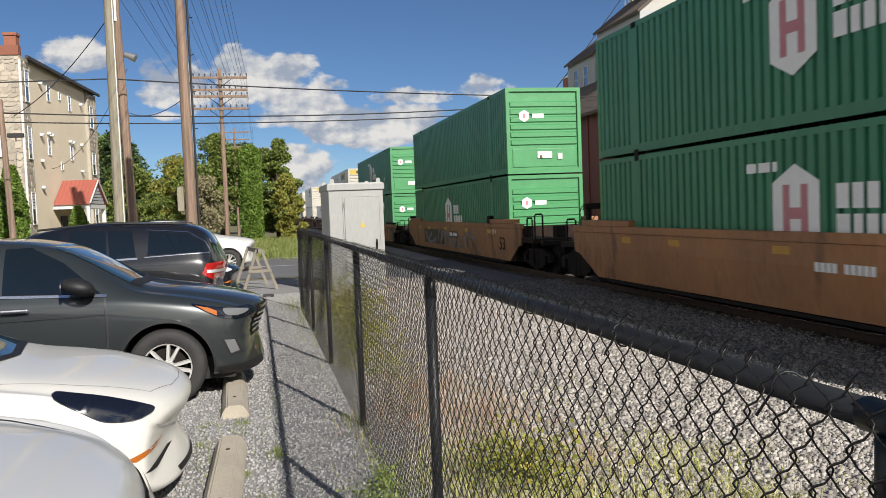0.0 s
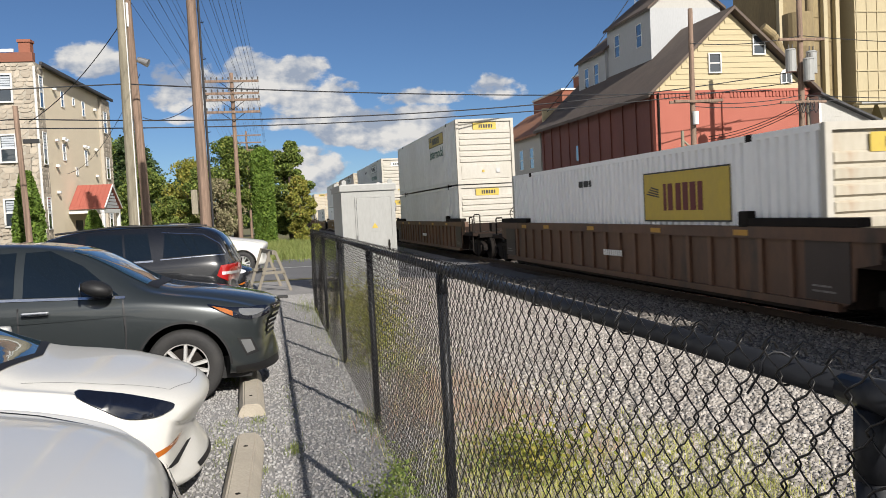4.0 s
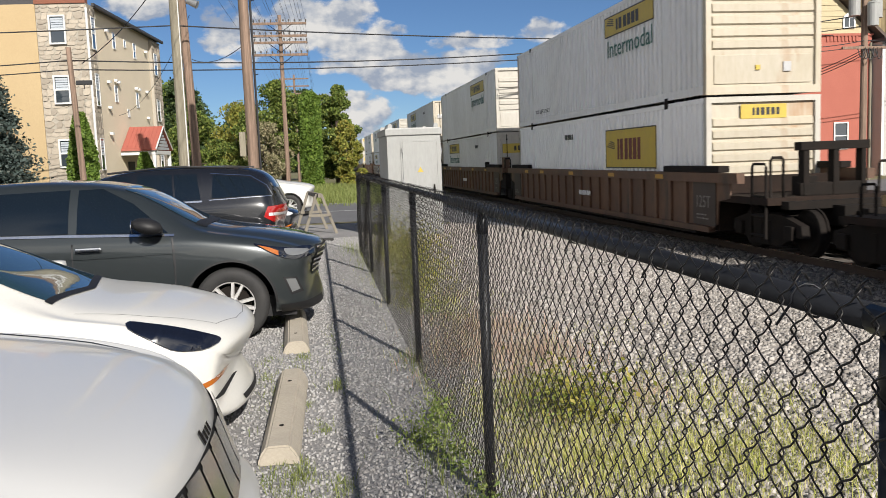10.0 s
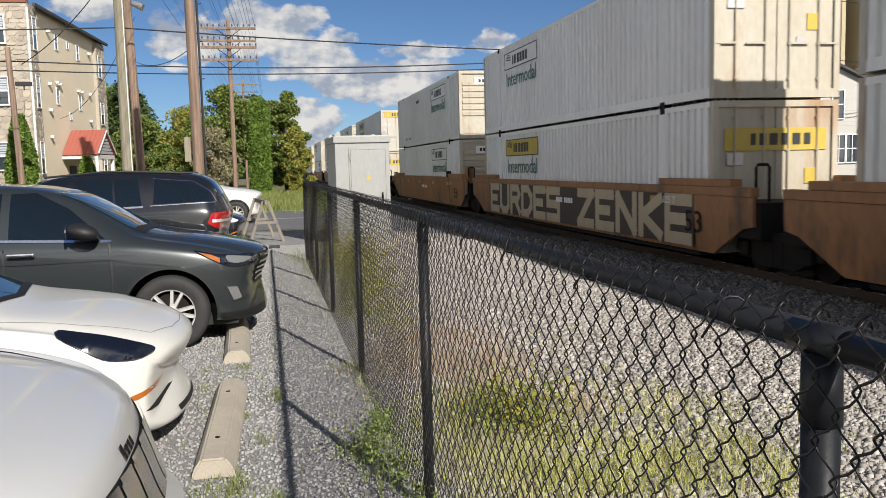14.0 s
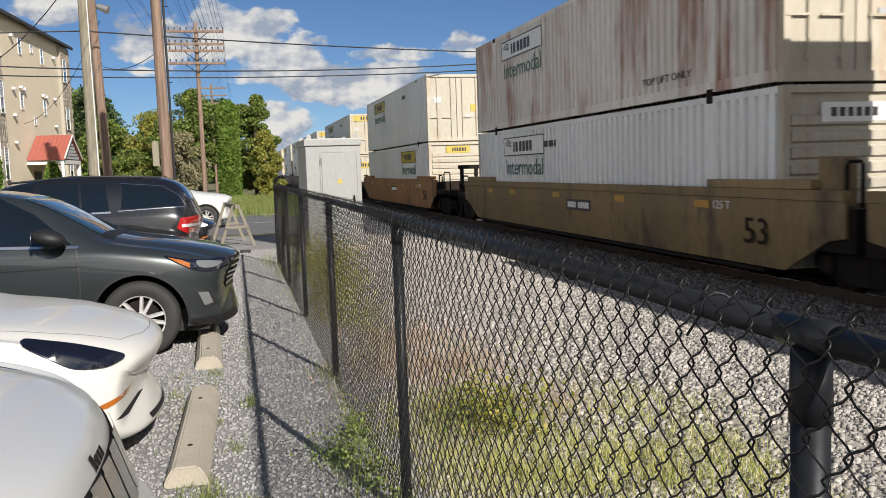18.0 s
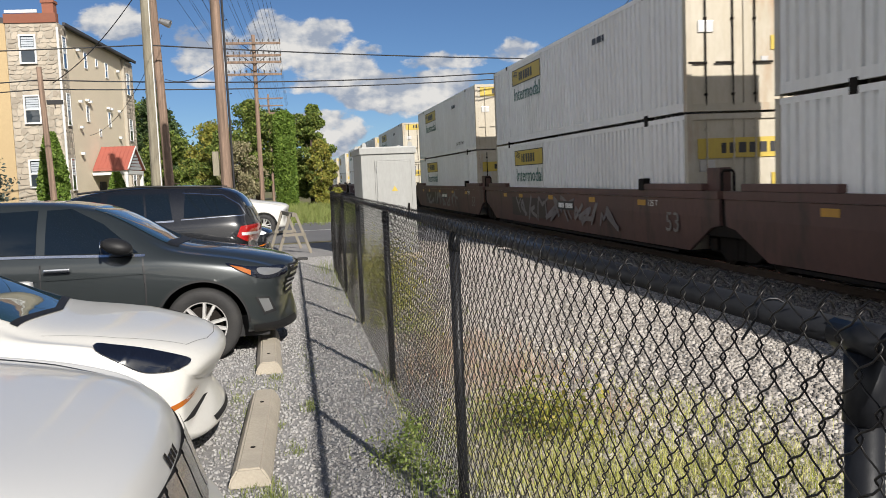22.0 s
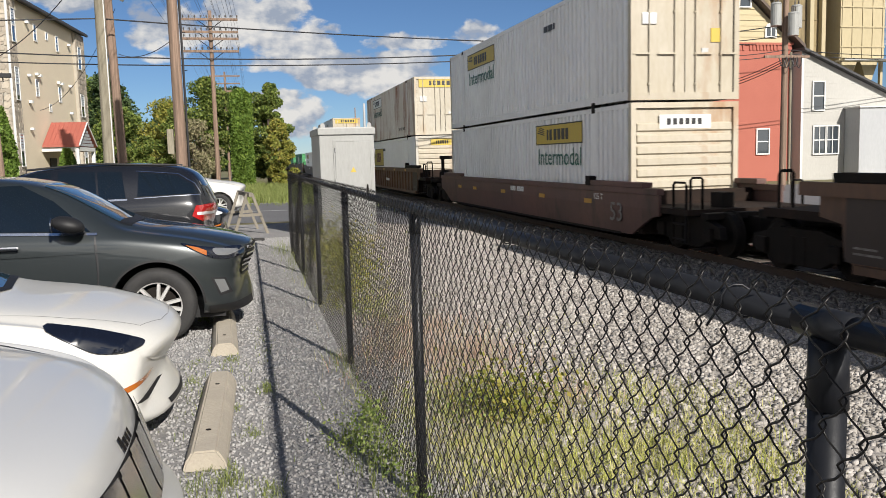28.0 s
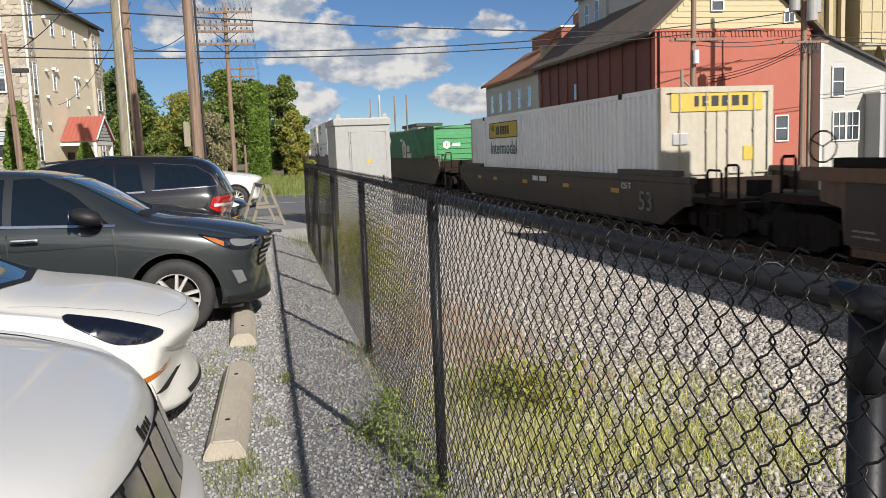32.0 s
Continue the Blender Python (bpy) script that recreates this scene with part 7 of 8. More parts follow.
def weeds():
    rng = np.random.default_rng(5)
    zz = np.vectorize(ground_z)

    def grow(name, n, centres, mat, label, tall, wide=0.006, lean=0.7):
        which = rng.integers(0, len(centres), n)
        c = np.array(centres)[which]
        x = c[:, 0] + rng.normal(size=n) * c[:, 2]
        y = c[:, 1] + rng.normal(size=n) * c[:, 3]
        h = rng.uniform(tall[0], tall[1], n) * c[:, 4]
        v, f = blades(rng, x, y, zz(x), h, np.full(n, wide) * rng.uniform(0.6, 1.5, n), lean)
        tagged(part_of(name, raw_mesh(name, v, f), mat), label, "grass", kind="stuff")

    tufts = [(1.45, 4.6, 0.25, 0.5, 1.0), (1.8, 5.0, 0.35, 0.5, 1.1), (2.3, 5.0, 0.4, 0.5, 1.0), (2.7, 5.3, 0.5, 0.6, 0.9), (1.5, 5.6, 0.3, 0.4, 1.0), (2.1, 4.4, 0.5, 0.4, 0.9), (1.3, 4.0, 0.2, 0.5, 0.8), (3.1, 5.8, 0.5, 0.7, 0.6), (2.6, 4.3, 0.5, 0.5, 0.7), (1.25, 10.5, 0.3, 1.2, 0.9), (1.5, 13.5, 0.4, 1.4, 1.1), (1.35, 16.0, 0.35, 1.2, 1.3), (1.8, 2.8, 0.5, 0.5, 0.6), (2.6, 8.0, 0.8, 1.4, 0.4)]
    spread = random.Random(8)
    tufts = [(a + b * spread.gauss(0, 1), c + d * spread.gauss(0, 1), spread.uniform(0.06, 0.24), spread.uniform(0.08, 0.3), e * spread.uniform(0.5, 1.1)) for a, c, b, d, e in tufts for _ in range(22)]
    tufts = [t for t in tufts if t[0] > 0.95]
    grow("grass_patch", 18000, tufts, "grass", "green and dry grass growing beyond the fence", (0.03, 0.17), 0.004, 1.0)
    red = [(spread.gauss(1.55, 0.34), spread.gauss(7.2, 1.1), spread.uniform(0.10, 0.26), spread.uniform(0.15, 0.4), spread.uniform(0.5, 1.0)) for _ in range(46)]
    grow("weed_patch", 3600, red, "rose", "reddish dry weeds beyond the fence", (0.04, 0.22), 0.006, 1.0)
    # leafy weeds at the foot of the fence and in the grass
    spots = [(0.70, 4.9, 0.10, 0.22, 0.34), (0.58, 5.2, 0.10, 0.12, 0.22), (0.74, 5.6, 0.06, 0.2, 0.26), (1.35, 5.6, 0.2, 0.3, 0.30), (1.75, 6.0, 0.2, 0.25, 0.28), (0.74, 4.0, 0.05, 0.3, 0.3), (1.2, 9.6, 0.15, 0.6, 0.3), (1.3, 12.2, 0.2, 0.8, 0.4)]
    pts = []
    for a, c, b, d, tall in spots:
        n = 380
        f = rng.uniform(0, 1, n) ** 0.8
        px, py = a + rng.normal(size=n) * b * (0.5 + 0.6 * f), c + rng.normal(size=n) * d * (0.5 + 0.6 * f)
        pts.append(np.stack([px, py, zz(px) + 0.01 + tall * f * rng.uniform(0.3, 1.0, n)], 1))
    v, f = leaves(np.concatenate(pts), 0.013, rng)
    tagged(part_of("leafy_weeds", raw_mesh("leafy_weeds", v, f), "weedleaf"), "small leafy green weeds at the foot of the fence", "weeds", kind="stuff")
    pts = []
    for a, c, b, d, tall in ((1.15, 10.6, 0.22, 0.8, 0.75), (1.35, 12.4, 0.28, 0.9, 0.85), (1.55, 14.0, 0.3, 0.9, 0.8), (1.25, 15.8, 0.25, 0.8, 0.95), (1.75, 16.6, 0.3, 0.6, 0.8), (1.65, 5.55, 0.22, 0.25, 0.42)):
        n = 900
        f = rng.uniform(0, 1, n) ** 0.9
        px, py = a + rng.normal(size=n) * b * (0.6 + 0.5 * f), c + rng.normal(size=n) * d * (0.6 + 0.5 * f)
        pts.append(np.stack([px, py, zz(px) + 0.02 + tall * f * rng.uniform(0.3, 1.0, n)], 1))
    pts = np.concatenate(pts)
    v, f = leaves(pts[pts[:, 0] > 0.9], 0.022, rng)
    tagged(part_of("leafy_weeds", raw_mesh("leafy_weeds", v, f), "leaf_yellow"), "tall yellow-green weeds beyond the fence", "weeds", kind="stuff")
    lot = [(0.72, 4.6, 0.10, 0.45, 1.0), (0.62, 5.1, 0.14, 0.35, 1.0), (0.76, 6.3, 0.03, 0.5, 0.4), (0.72, 7.4, 0.06, 0.2, 0.6), (0.7, 14.5, 0.08, 1.2, 1.2), (0.6, 16.8, 0.12, 0.5, 1.2), (-0.02, 4.4, 0.10, 0.2, 0.5), (-0.5, 6.6, 0.12, 0.6, 0.35), (0.1, 8.4, 0.05, 0.5, 0.25), (-0.3, 7.4, 0.15, 0.3, 0.3), (0.84, 12.5, 0.04, 1.6, 0.8), (0.80, 3.6, 0.04, 0.5, 0.9)]
    lot += [(spread.uniform(-0.6, 0.15), spread.uniform(3.6, 10), 0.04, 0.08, spread.uniform(0.15, 0.4)) for _ in range(24)]
    grow("grass_tuft", 4200, lot, "bankgrass", "tufts of grass along the foot of the fence", (0.03, 0.22), 0.004)
    n = 24000
    grow("grass_bank", n, [(0.8, 42, 1.2, 2.6, 1.3), (2.6, 44, 1.2, 4.0, 1.3), (3.6, 52, 1.2, 5.0, 1.4), (0.5, 54, 1.5, 5.0, 1.4), (-3, 48, 3, 5, 1.2), (2.0, 39, 1.2, 0.9, 0.9)], "bankgrass", "rough grass bank across the road", (0.08, 0.32), 0.03, 0.8)


weeds()


def stones(name, n, x0, x1, y0, y1, lo, hi, mat, label, seed, near):
    """Loose broken stones: squashed, skewed cubes."""
    rng = np.random.default_rng(seed)
    x = rng.uniform(x0, x1, n)
    y = y0 + (y1 - y0) * rng.uniform(0, 1, n) ** near
    s = rng.uniform(lo, hi, n) * (1 + 0.5 * (y - y0) / (y1 - y0))
    cube = np.array([(a, b, c) for a in (-1, 1) for b in (-1, 1) for c in (-1, 1)], float) * 0.5
    v = cube[None] * rng.uniform(0.55, 1.0, (n, 1, 3)) + rng.uniform(-0.16, 0.16, (n, 8, 3))
    v *= s[:, None, None]
    ang, tip = rng.uniform(0, 2 * math.pi, n), rng.uniform(-0.6, 0.6, n)
    c, t = np.cos(ang)[:, None], np.sin(ang)[:, None]
    v = np.stack([v[..., 0], v[..., 1] * np.cos(tip)[:, None] - v[..., 2] * np.sin(tip)[:, None], v[..., 1] * np.sin(tip)[:, None] + v[..., 2] * np.cos(tip)[:, None]], -1)
    v = np.stack([v[..., 0] * c - v[..., 1] * t, v[..., 0] * t + v[..., 1] * c, v[..., 2]], -1)
    z = np.vectorize(ground_z)(x) + 0.006 + s * 0.22
    v += np.stack([x, y, z], 1)[:, None]
    quads = np.array([(0, 1, 3, 2), (4, 6, 7, 5), (0, 4, 5, 1), (2, 3, 7, 6), (1, 5, 7, 3)])
    f = (8 * np.arange(n)[:, None, None] + quads[None]).reshape(-1, 4)
    tagged(part_of(name, raw_mesh(name, v.reshape(-1, 3), f), mat), label, "gravel", kind="stuff")


M["chips"] = island_material("limestone chips", [(0.21, 0.205, 0.20), (0.29, 0.285, 0.28), (0.38, 0.375, 0.365), (0.25, 0.24, 0.235), (0.32, 0.31, 0.295)])
M["rocks"] = island_material("broken ballast rock", [(0.12, 0.11, 0.10), (0.34, 0.317, 0.29), (0.48, 0.45, 0.415), (0.23, 0.21, 0.188), (0.40, 0.372, 0.338), (0.18, 0.167, 0.15)])
stones("gravel_chips", 46000, -1.3, 1.25, 2.6, 20, 0.009, 0.021, "chips", "loose grey limestone chips on the lot", 1, 1.9)
stones("ballast_stones", 72000, 1.0, 6.75, 1.6, 24, 0.016, 0.036, "rocks", "broken grey and tan ballast stones", 2, 1.75)
stones("gravel_chips", 9000, -1.3, 1.2, -6.0, 2.6, 0.012, 0.026, "chips", "loose grey limestone chips on the lot", 4, 1.0)
stones("ballast_stones", 12000, 1.0, 6.75, -6.0, 1.6, 0.028, 0.055, "rocks", "broken grey and tan ballast stones", 5, 1.0)
# stones in the same strip, their colours darkened for the train's shade
M["shaderocks"] = island_material("ballast rock darkened for train shade", [(0.085, 0.077, 0.069), (0.16, 0.146, 0.132), (0.26, 0.238, 0.216), (0.12, 0.108, 0.096)])
stones("track_stones", 22000, 6.6, 9.2, 4.0, 24, 0.03, 0.055, "shaderocks", "ballast stones beside the rails, coloured darker for train shade", 3, 1.4)


# ---- parked vehicles ----
from mathutils.bvhtree import BVHTree


def car_shell(rows, sweep_front, sweep_rear, wheels, radius, half):
    """A car body: rows of (x, floor, belt, top, half width, half width of the top), front first at x = 0, then rounded and cut for the wheels."""
    bm = bmesh.new()
    rings = []
    long = -rows[-1][0]
    for x, zb, belt, top, w, wt in rows:
        half_ring = [(0, zb), (0.7 * w, zb), (0.955 * w, zb + 0.05), (0.995 * w, zb + 0.3 * (belt - zb)), (w, zb + 0.62 * (belt - zb)), (0.985 * w, belt - 0.07), (0.945 * w, belt), (0.5 * (0.93 * w + wt) + 0.02, 0.5 * (belt + top)), (wt, top - 0.07), (0.86 * wt, top - 0.018), (0.5 * wt, top - 0.003), (0, top)]
        ring = []
        for s in (1, -1):
            pts = half_ring if s > 0 else list(reversed(half_ring[1:-1]))
            for yy, z in pts:
                f = abs(yy) / half
                xx = x
                if -x < 1.1:
                    xx -= sweep_front * f ** 2.6 * (1 + x / 1.1) ** 1.5
                if long + x < 1.0:
                    xx += sweep_rear * f ** 2.6 * (1 - (long + x) / 1.0) ** 1.5
                ring.append(bm.verts.new((xx, s * yy, z)))
        rings.append(ring)
    n = len(rings[0])
    for a, b in zip(rings, rings[1:]):
        for k in range(n):
            bm.faces.new((a[k], a[(k + 1) % n], b[(k + 1) % n], b[k]))
    bm.faces.new(list(reversed(rings[0]))), bm.faces.new(rings[-1])
    bmesh.ops.recalc_face_normals(bm, faces=bm.faces)
    me = bpy.data.meshes.new("body")
    bm.to_mesh(me), bm.free()
    tmp = new("tmp_body", me)
    sub = tmp.modifiers.new("round", "SUBSURF")
    sub.levels = sub.render_levels = 3
    cut = bmesh.new()
    for x in wheels:
        for s in (-1, 1):
            tube(cut, (x, s * (half - 0.36), radius + 0.0), (x, s * (half + 0.3), radius), radius + 0.065, sides=48)
    cm = bpy.data.meshes.new("cut")
    cut.to_mesh(cm), cut.free()
    tool = new("tmp_cut", cm)
    b = tmp.modifiers.new("arch", "BOOLEAN")
    b.operation, b.object, b.solver = "DIFFERENCE", tool, "EXACT"
    deps = bpy.context.evaluated_depsgraph_get()
    out = bpy.data.meshes.new_from_object(tmp.evaluated_get(deps))
    for ob in (tmp, tool):
        bpy.data.objects.remove(ob)
    out.name = "body"
    bm = bmesh.new()
    bm.from_mesh(out)
    bvh = BVHTree.FromBMesh(bm)
    bm.free()
    return out, bvh


def skin(bvh, outline, axis, lift=0.004, start=3.0, sign=-1, cuts=7):
    """A panel with the given outline laid on the body. axis 'y': outline of (x, z) seen from the side; 'x': (y, z) from the front; 'z': (x, y) from above."""
    bm = bmesh.new()

    def at(p):
        return {"y": (p[0], sign * start, p[1]), "x": (sign * start, p[0], p[1]), "z": (p[0], p[1], start)}[axis]

    face = bm.faces.new([bm.verts.new(at(p)) for p in outline])
    bmesh.ops.triangulate(bm, faces=[face])
    for _ in range(cuts):
        long = [e for e in bm.edges if e.calc_length() > 0.045]
        if not long:
            break
        bmesh.ops.subdivide_edges(bm, edges=long, cuts=1)
        bmesh.ops.triangulate(bm, faces=bm.faces[:])
    way = {"y": Vector((0, -sign, 0)), "x": Vector((-sign, 0, 0)), "z": Vector((0, 0, -1))}[axis]
    lost = []
    for v in bm.verts:
        hit, normal, _, _ = bvh.ray_cast(v.co, way, 6.0)
        if hit is None:
            lost.append(v)
        else:
            v.co = hit + normal * lift
    bmesh.ops.delete(bm, geom=lost, context="VERTS")
    bmesh.ops.recalc_face_normals(bm, faces=bm.faces)
    if bm.faces:
        bm.normal_update()
        f = bm.faces[0]
        if f.normal.dot(way) > 0:
            bmesh.ops.reverse_faces(bm, faces=bm.faces[:])
    return bm


def strip(points, width):
    """The outline of a band of some width along points."""
    up, down = [], []
    for k, p in enumerate(points):
        a, b = Vector(points[max(0, k - 1)]), Vector(points[min(len(points) - 1, k + 1)])
        d = (b - a).normalized()
        n = Vector((-d.y, d.x)) * width / 2
        up.append((p[0] + n.x, p[1] + n.y)), down.append((p[0] - n.x, p[1] - n.y))
    return up + down[::-1]


def wheel_thing(parent, x, y, r, spokes=10, rim="alloy", out=-1):
    prof = [(0.62 * r, -0.09), (0.70 * r, -0.105), (0.9 * r, -0.115), (0.985 * r, -0.085), (r, -0.03), (r, 0.05), (0.97 * r, 0.1), (0.62 * r, 0.11)]
    n = 48
    v, f = [], []
    for q in range(n):
        a = 2 * math.pi * q / n
        v += [(rr * math.cos(a), d, rr * math.sin(a)) for rr, d in prof]
    m = len(prof)
    for q in range(n):
        for k in range(m - 1):
            a, b = q * m + k, ((q + 1) % n) * m + k
            f.append((a, a + 1, b + 1, b))
    turn = Matrix.Translation((x, y, r)) @ pose(0, 0, 0, 0, 0, 0 if out < 0 else 180)
    w = part_of("wheel", raw_mesh("tyre", v, f, True), "tyre", parent, "black tyre on a light rim", m=turn)
    rim_bm = bmesh.new()
    for q in range(40):
        a, b = 2 * math.pi * q / 40, 2 * math.pi * (q + 1) / 40
        for (r0, d0), (r1, d1) in (((0.635 * r, -0.095), (0.60 * r, -0.085)), ((0.60 * r, -0.085), (0.575 * r, 0.05))):
            rim_bm.faces.new([rim_bm.verts.new(p) for p in ((r0 * math.cos(a), d0, r0 * math.sin(a)), (r0 * math.cos(b), d0, r0 * math.sin(b)), (r1 * math.cos(b), d1, r1 * math.sin(b)), (r1 * math.cos(a), d1, r1 * math.sin(a)))])
    part("rim", rim_bm, rim, w)
    for q in range(spokes):
        a = 2 * math.pi * (q // 2 * 2 + (0.36 if q % 2 else -0.36) + 0.5) / spokes if spokes == 10 else 2 * math.pi * q / spokes
        bm = bmesh.new()
        prism(bm, [(-0.013, -0.086), (0.013, -0.086), (0.020, -0.045), (-0.020, -0.045)], "z", 0.05, 0.60 * r)
        s = part("spoke", bm, rim, w, m=pose(0, 0, 0, 0, math.degrees(a), 0))
    part("hub", tubes(((0, -0.092, 0), (0, -0.03, 0), 0.07), sides=20), rim, w)
    part("brake_disc", tubes(((0, -0.02, 0), (0, 0.03, 0), 0.5 * r), sides=28), "iron", w)


def car_common(name, label, rows, paint, wheels, radius, half, place, sweep=(0.4, 0.3), spokes=10):
    ob = thing(name, place, label, "car")
    me, bvh = car_shell(rows, sweep[0], sweep[1], wheels, radius, half)
    part_of("body", me, paint, ob, smooth=True)
    part("underbody", boxes((rows[-1][0] + 0.35, -0.35, -half + 0.25, half - 0.25, 0.2, 0.42)), "plastic", ob)
    for x in wheels:
        for s in (-1, 1):
            wheel_thing(ob, x, s * (half - 0.125), radius, spokes, out=s)
    return ob, bvh


def both(ob, bvh, name, outline, mat, label="", lift=0.004, parent=None):
    for s in (-1, 1):
        bm = skin(bvh, outline, "y", lift, sign=s)
        if bm.faces:
            part(name, bm, mat, parent or ob, label, smooth=True)
        else:
            bm.free()


def grey_suv():
    rows = [(0.0, 0.30, 0.74, 0.86, 0.70, 0.5), (-0.05, 0.24, 0.83, 0.945, 0.80, 0.60), (-0.25, 0.22, 0.92, 1.01, 0.87, 0.66), (-0.6, 0.22, 0.98, 1.085, 0.905, 0.68), (-0.95, 0.22, 1.02, 1.135, 0.915, 0.69), (-1.25, 0.22, 1.06, 1.185, 0.918, 0.69),
            (-1.45, 0.22, 1.07, 1.30, 0.92, 0.66), (-1.80, 0.22, 1.08, 1.52, 0.92, 0.63), (-2.12, 0.22, 1.09, 1.64, 0.92, 0.62), (-2.7, 0.22, 1.10, 1.69, 0.92, 0.62), (-3.3, 0.22, 1.12, 1.68, 0.92, 0.61), (-3.9, 0.22, 1.14, 1.63, 0.915, 0.59), (-4.25, 0.24, 1.12, 1.48, 0.90, 0.58), (-4.5, 0.28, 1.08, 1.24, 0.87, 0.60), (-4.63, 0.35, 0.95, 1.05, 0.80, 0.6)]
    ob, bvh = car_common("suv", "dark grey compact SUV parked nose to the fence", rows, "gunmetal", (-0.985, -3.71), 0.372, 0.92, pose(0.09, 9.70, 0), (0.40, 0.3))
    both(ob, bvh, "side_window", [(-1.56, 1.125), (-2.42, 1.155), (-2.42, 1.575), (-2.20, 1.58), (-1.90, 1.42)], "carglass", lift=0.006)
    both(ob, bvh, "side_window", [(-2.50, 1.16), (-3.35, 1.18), (-3.30, 1.56), (-2.50, 1.58)], "carglass", lift=0.006)
    both(ob, bvh, "side_window", [(-3.42, 1.185), (-4.08, 1.22), (-3.85, 1.48), (-3.38, 1.55)], "carglass", lift=0.006)
    part("windscreen", skin(bvh, [(-1.32, -0.60), (-1.26, 0.0), (-1.32, 0.60), (-2.00, 0.53), (-2.05, 0.0), (-2.00, -0.53)], "z", 0.006), "windscreen", ob, "blue-tinted windscreen", smooth=True)
    both(ob, bvh, "window_trim", strip([(-1.50, 1.10), (-2.5, 1.138), (-3.4, 1.16), (-4.1, 1.20)], 0.024), "chrome", "chrome strip under the windows", 0.009)
    both(ob, bvh, "door_seam", strip([(-1.52, 1.08), (-1.50, 0.92), (-1.50, 0.75), (-1.51, 0.55), (-1.53, 0.40)], 0.014), "black", lift=0.005)
    both(ob, bvh, "door_seam", strip([(-2.46, 1.06), (-2.46, 0.75), (-2.46, 0.36)], 0.014), "black", lift=0.005)
    both(ob, bvh, "sill_trim", [(-1.42, 0.30), (-3.15, 0.30), (-3.15, 0.44), (-1.42, 0.44)], "plastic", "black plastic sill trim", 0.010)
    both(ob, bvh, "arch_lip", strip([(-0.985 + 0.450 * math.cos(a), 0.372 + 0.450 * math.sin(a)) for a in np.linspace(0.0, math.pi, 30)], 0.022), "plastic", "thin black wheel arch lip", 0.004)
    both(ob, bvh, "arch_lip", strip([(-3.71 + 0.450 * math.cos(a), 0.372 + 0.450 * math.sin(a)) for a in np.linspace(0.0, math.pi, 30)], 0.022), "plastic", "thin black wheel arch lip", 0.004)
    both(ob, bvh, "body_crease", strip(smooth_line([(-1.48, 0.93), (-2.4, 0.915), (-3.3, 0.93), (-4.1, 0.96)], 4, False), 0.010), "gunmetal", lift=0.010)
    both(ob, bvh, "headlight", smooth_line([(-0.74, 0.975), (-0.55, 0.935), (-0.36, 0.91), (-0.18, 0.90), (-0.15, 0.83), (-0.30, 0.795), (-0.44, 0.815), (-0.58, 0.88)]), "darklamp", "swept headlight with amber corner", 0.010)
    both(ob, bvh, "lamp_reflector", smooth_line([(-0.44, 0.905), (-0.30, 0.89), (-0.20, 0.865), (-0.30, 0.83), (-0.41, 0.845)]), "foglamp", "clear reflector in the headlight", 0.014)
    both(ob, bvh, "amber_marker", [(-0.70, 0.955), (-0.58, 0.925), (-0.50, 0.89), (-0.50, 0.845), (-0.58, 0.885)], "amber", "amber marker", 0.014)
    both(ob, bvh, "fog_lamp_surround", [(-0.47, 0.625), (-0.33, 0.615), (-0.27, 0.46), (-0.39, 0.435)], "plastic", "black fog lamp surround", 0.008)
    both(ob, bvh, "fog_lamp", [(-0.44, 0.605), (-0.345, 0.598), (-0.305, 0.485), (-0.385, 0.465)], "foglamp", "clear fog lamp", 0.013)
    both(ob, bvh, "bumper_trim", [(-0.50, 0.34), (-0.06, 0.36), (-0.04, 0.25), (-0.50, 0.25)], "plastic", "black lower bumper", 0.006)
    grille = part("grille", skin(bvh, [(-0.50, 0.90), (0.50, 0.90), (0.46, 0.58), (-0.46, 0.58)], "x", 0.008, sign=1), "plastic", ob, "black mesh grille")
    for k in range(5):
        part("grille_bar", skin(bvh, [(-0.49, 0.62 + 0.06 * k), (0.49, 0.62 + 0.06 * k), (0.49, 0.645 + 0.06 * k), (-0.49, 0.645 + 0.06 * k)], "x", 0.016, sign=1), "chrome", grille)
    for s in (-1, 1):
        bm = bmesh.new()
        bmesh.ops.create_uvsphere(bm, u_segments=18, v_segments=10, radius=1.0, matrix=pose(-1.72, s * 1.03, 1.215, 0, 14, s * 12) @ Matrix.Diagonal((0.15, 0.12, 0.078, 1)))
        box(bm, -1.70, -1.60, s * 0.88, s * 0.98, 1.13, 1.18)
        mirror = part("mirror", bm, "plastic", ob, "black door mirror", smooth=True)
        part("mirror_glass", tubes(((-1.855, s * 1.03, 1.215), (-1.862, s * 1.03, 1.215), 0.07), sides=16), "chrome", mirror)
        for x in (-2.30, -3.25):
            part("door_handle", boxes((x - 0.12, x + 0.12, s * 0.912, s * 0.955, 0.985, 1.025), bevel=0.015), "chrome", ob, "chrome door handle")
    part("wiper_cowl", skin(bvh, [(-1.21, -0.62), (-1.16, 0), (-1.21, 0.62), (-1.33, 0.62), (-1.28, 0), (-1.33, -0.62)], "z", 0.005), "plastic", ob)


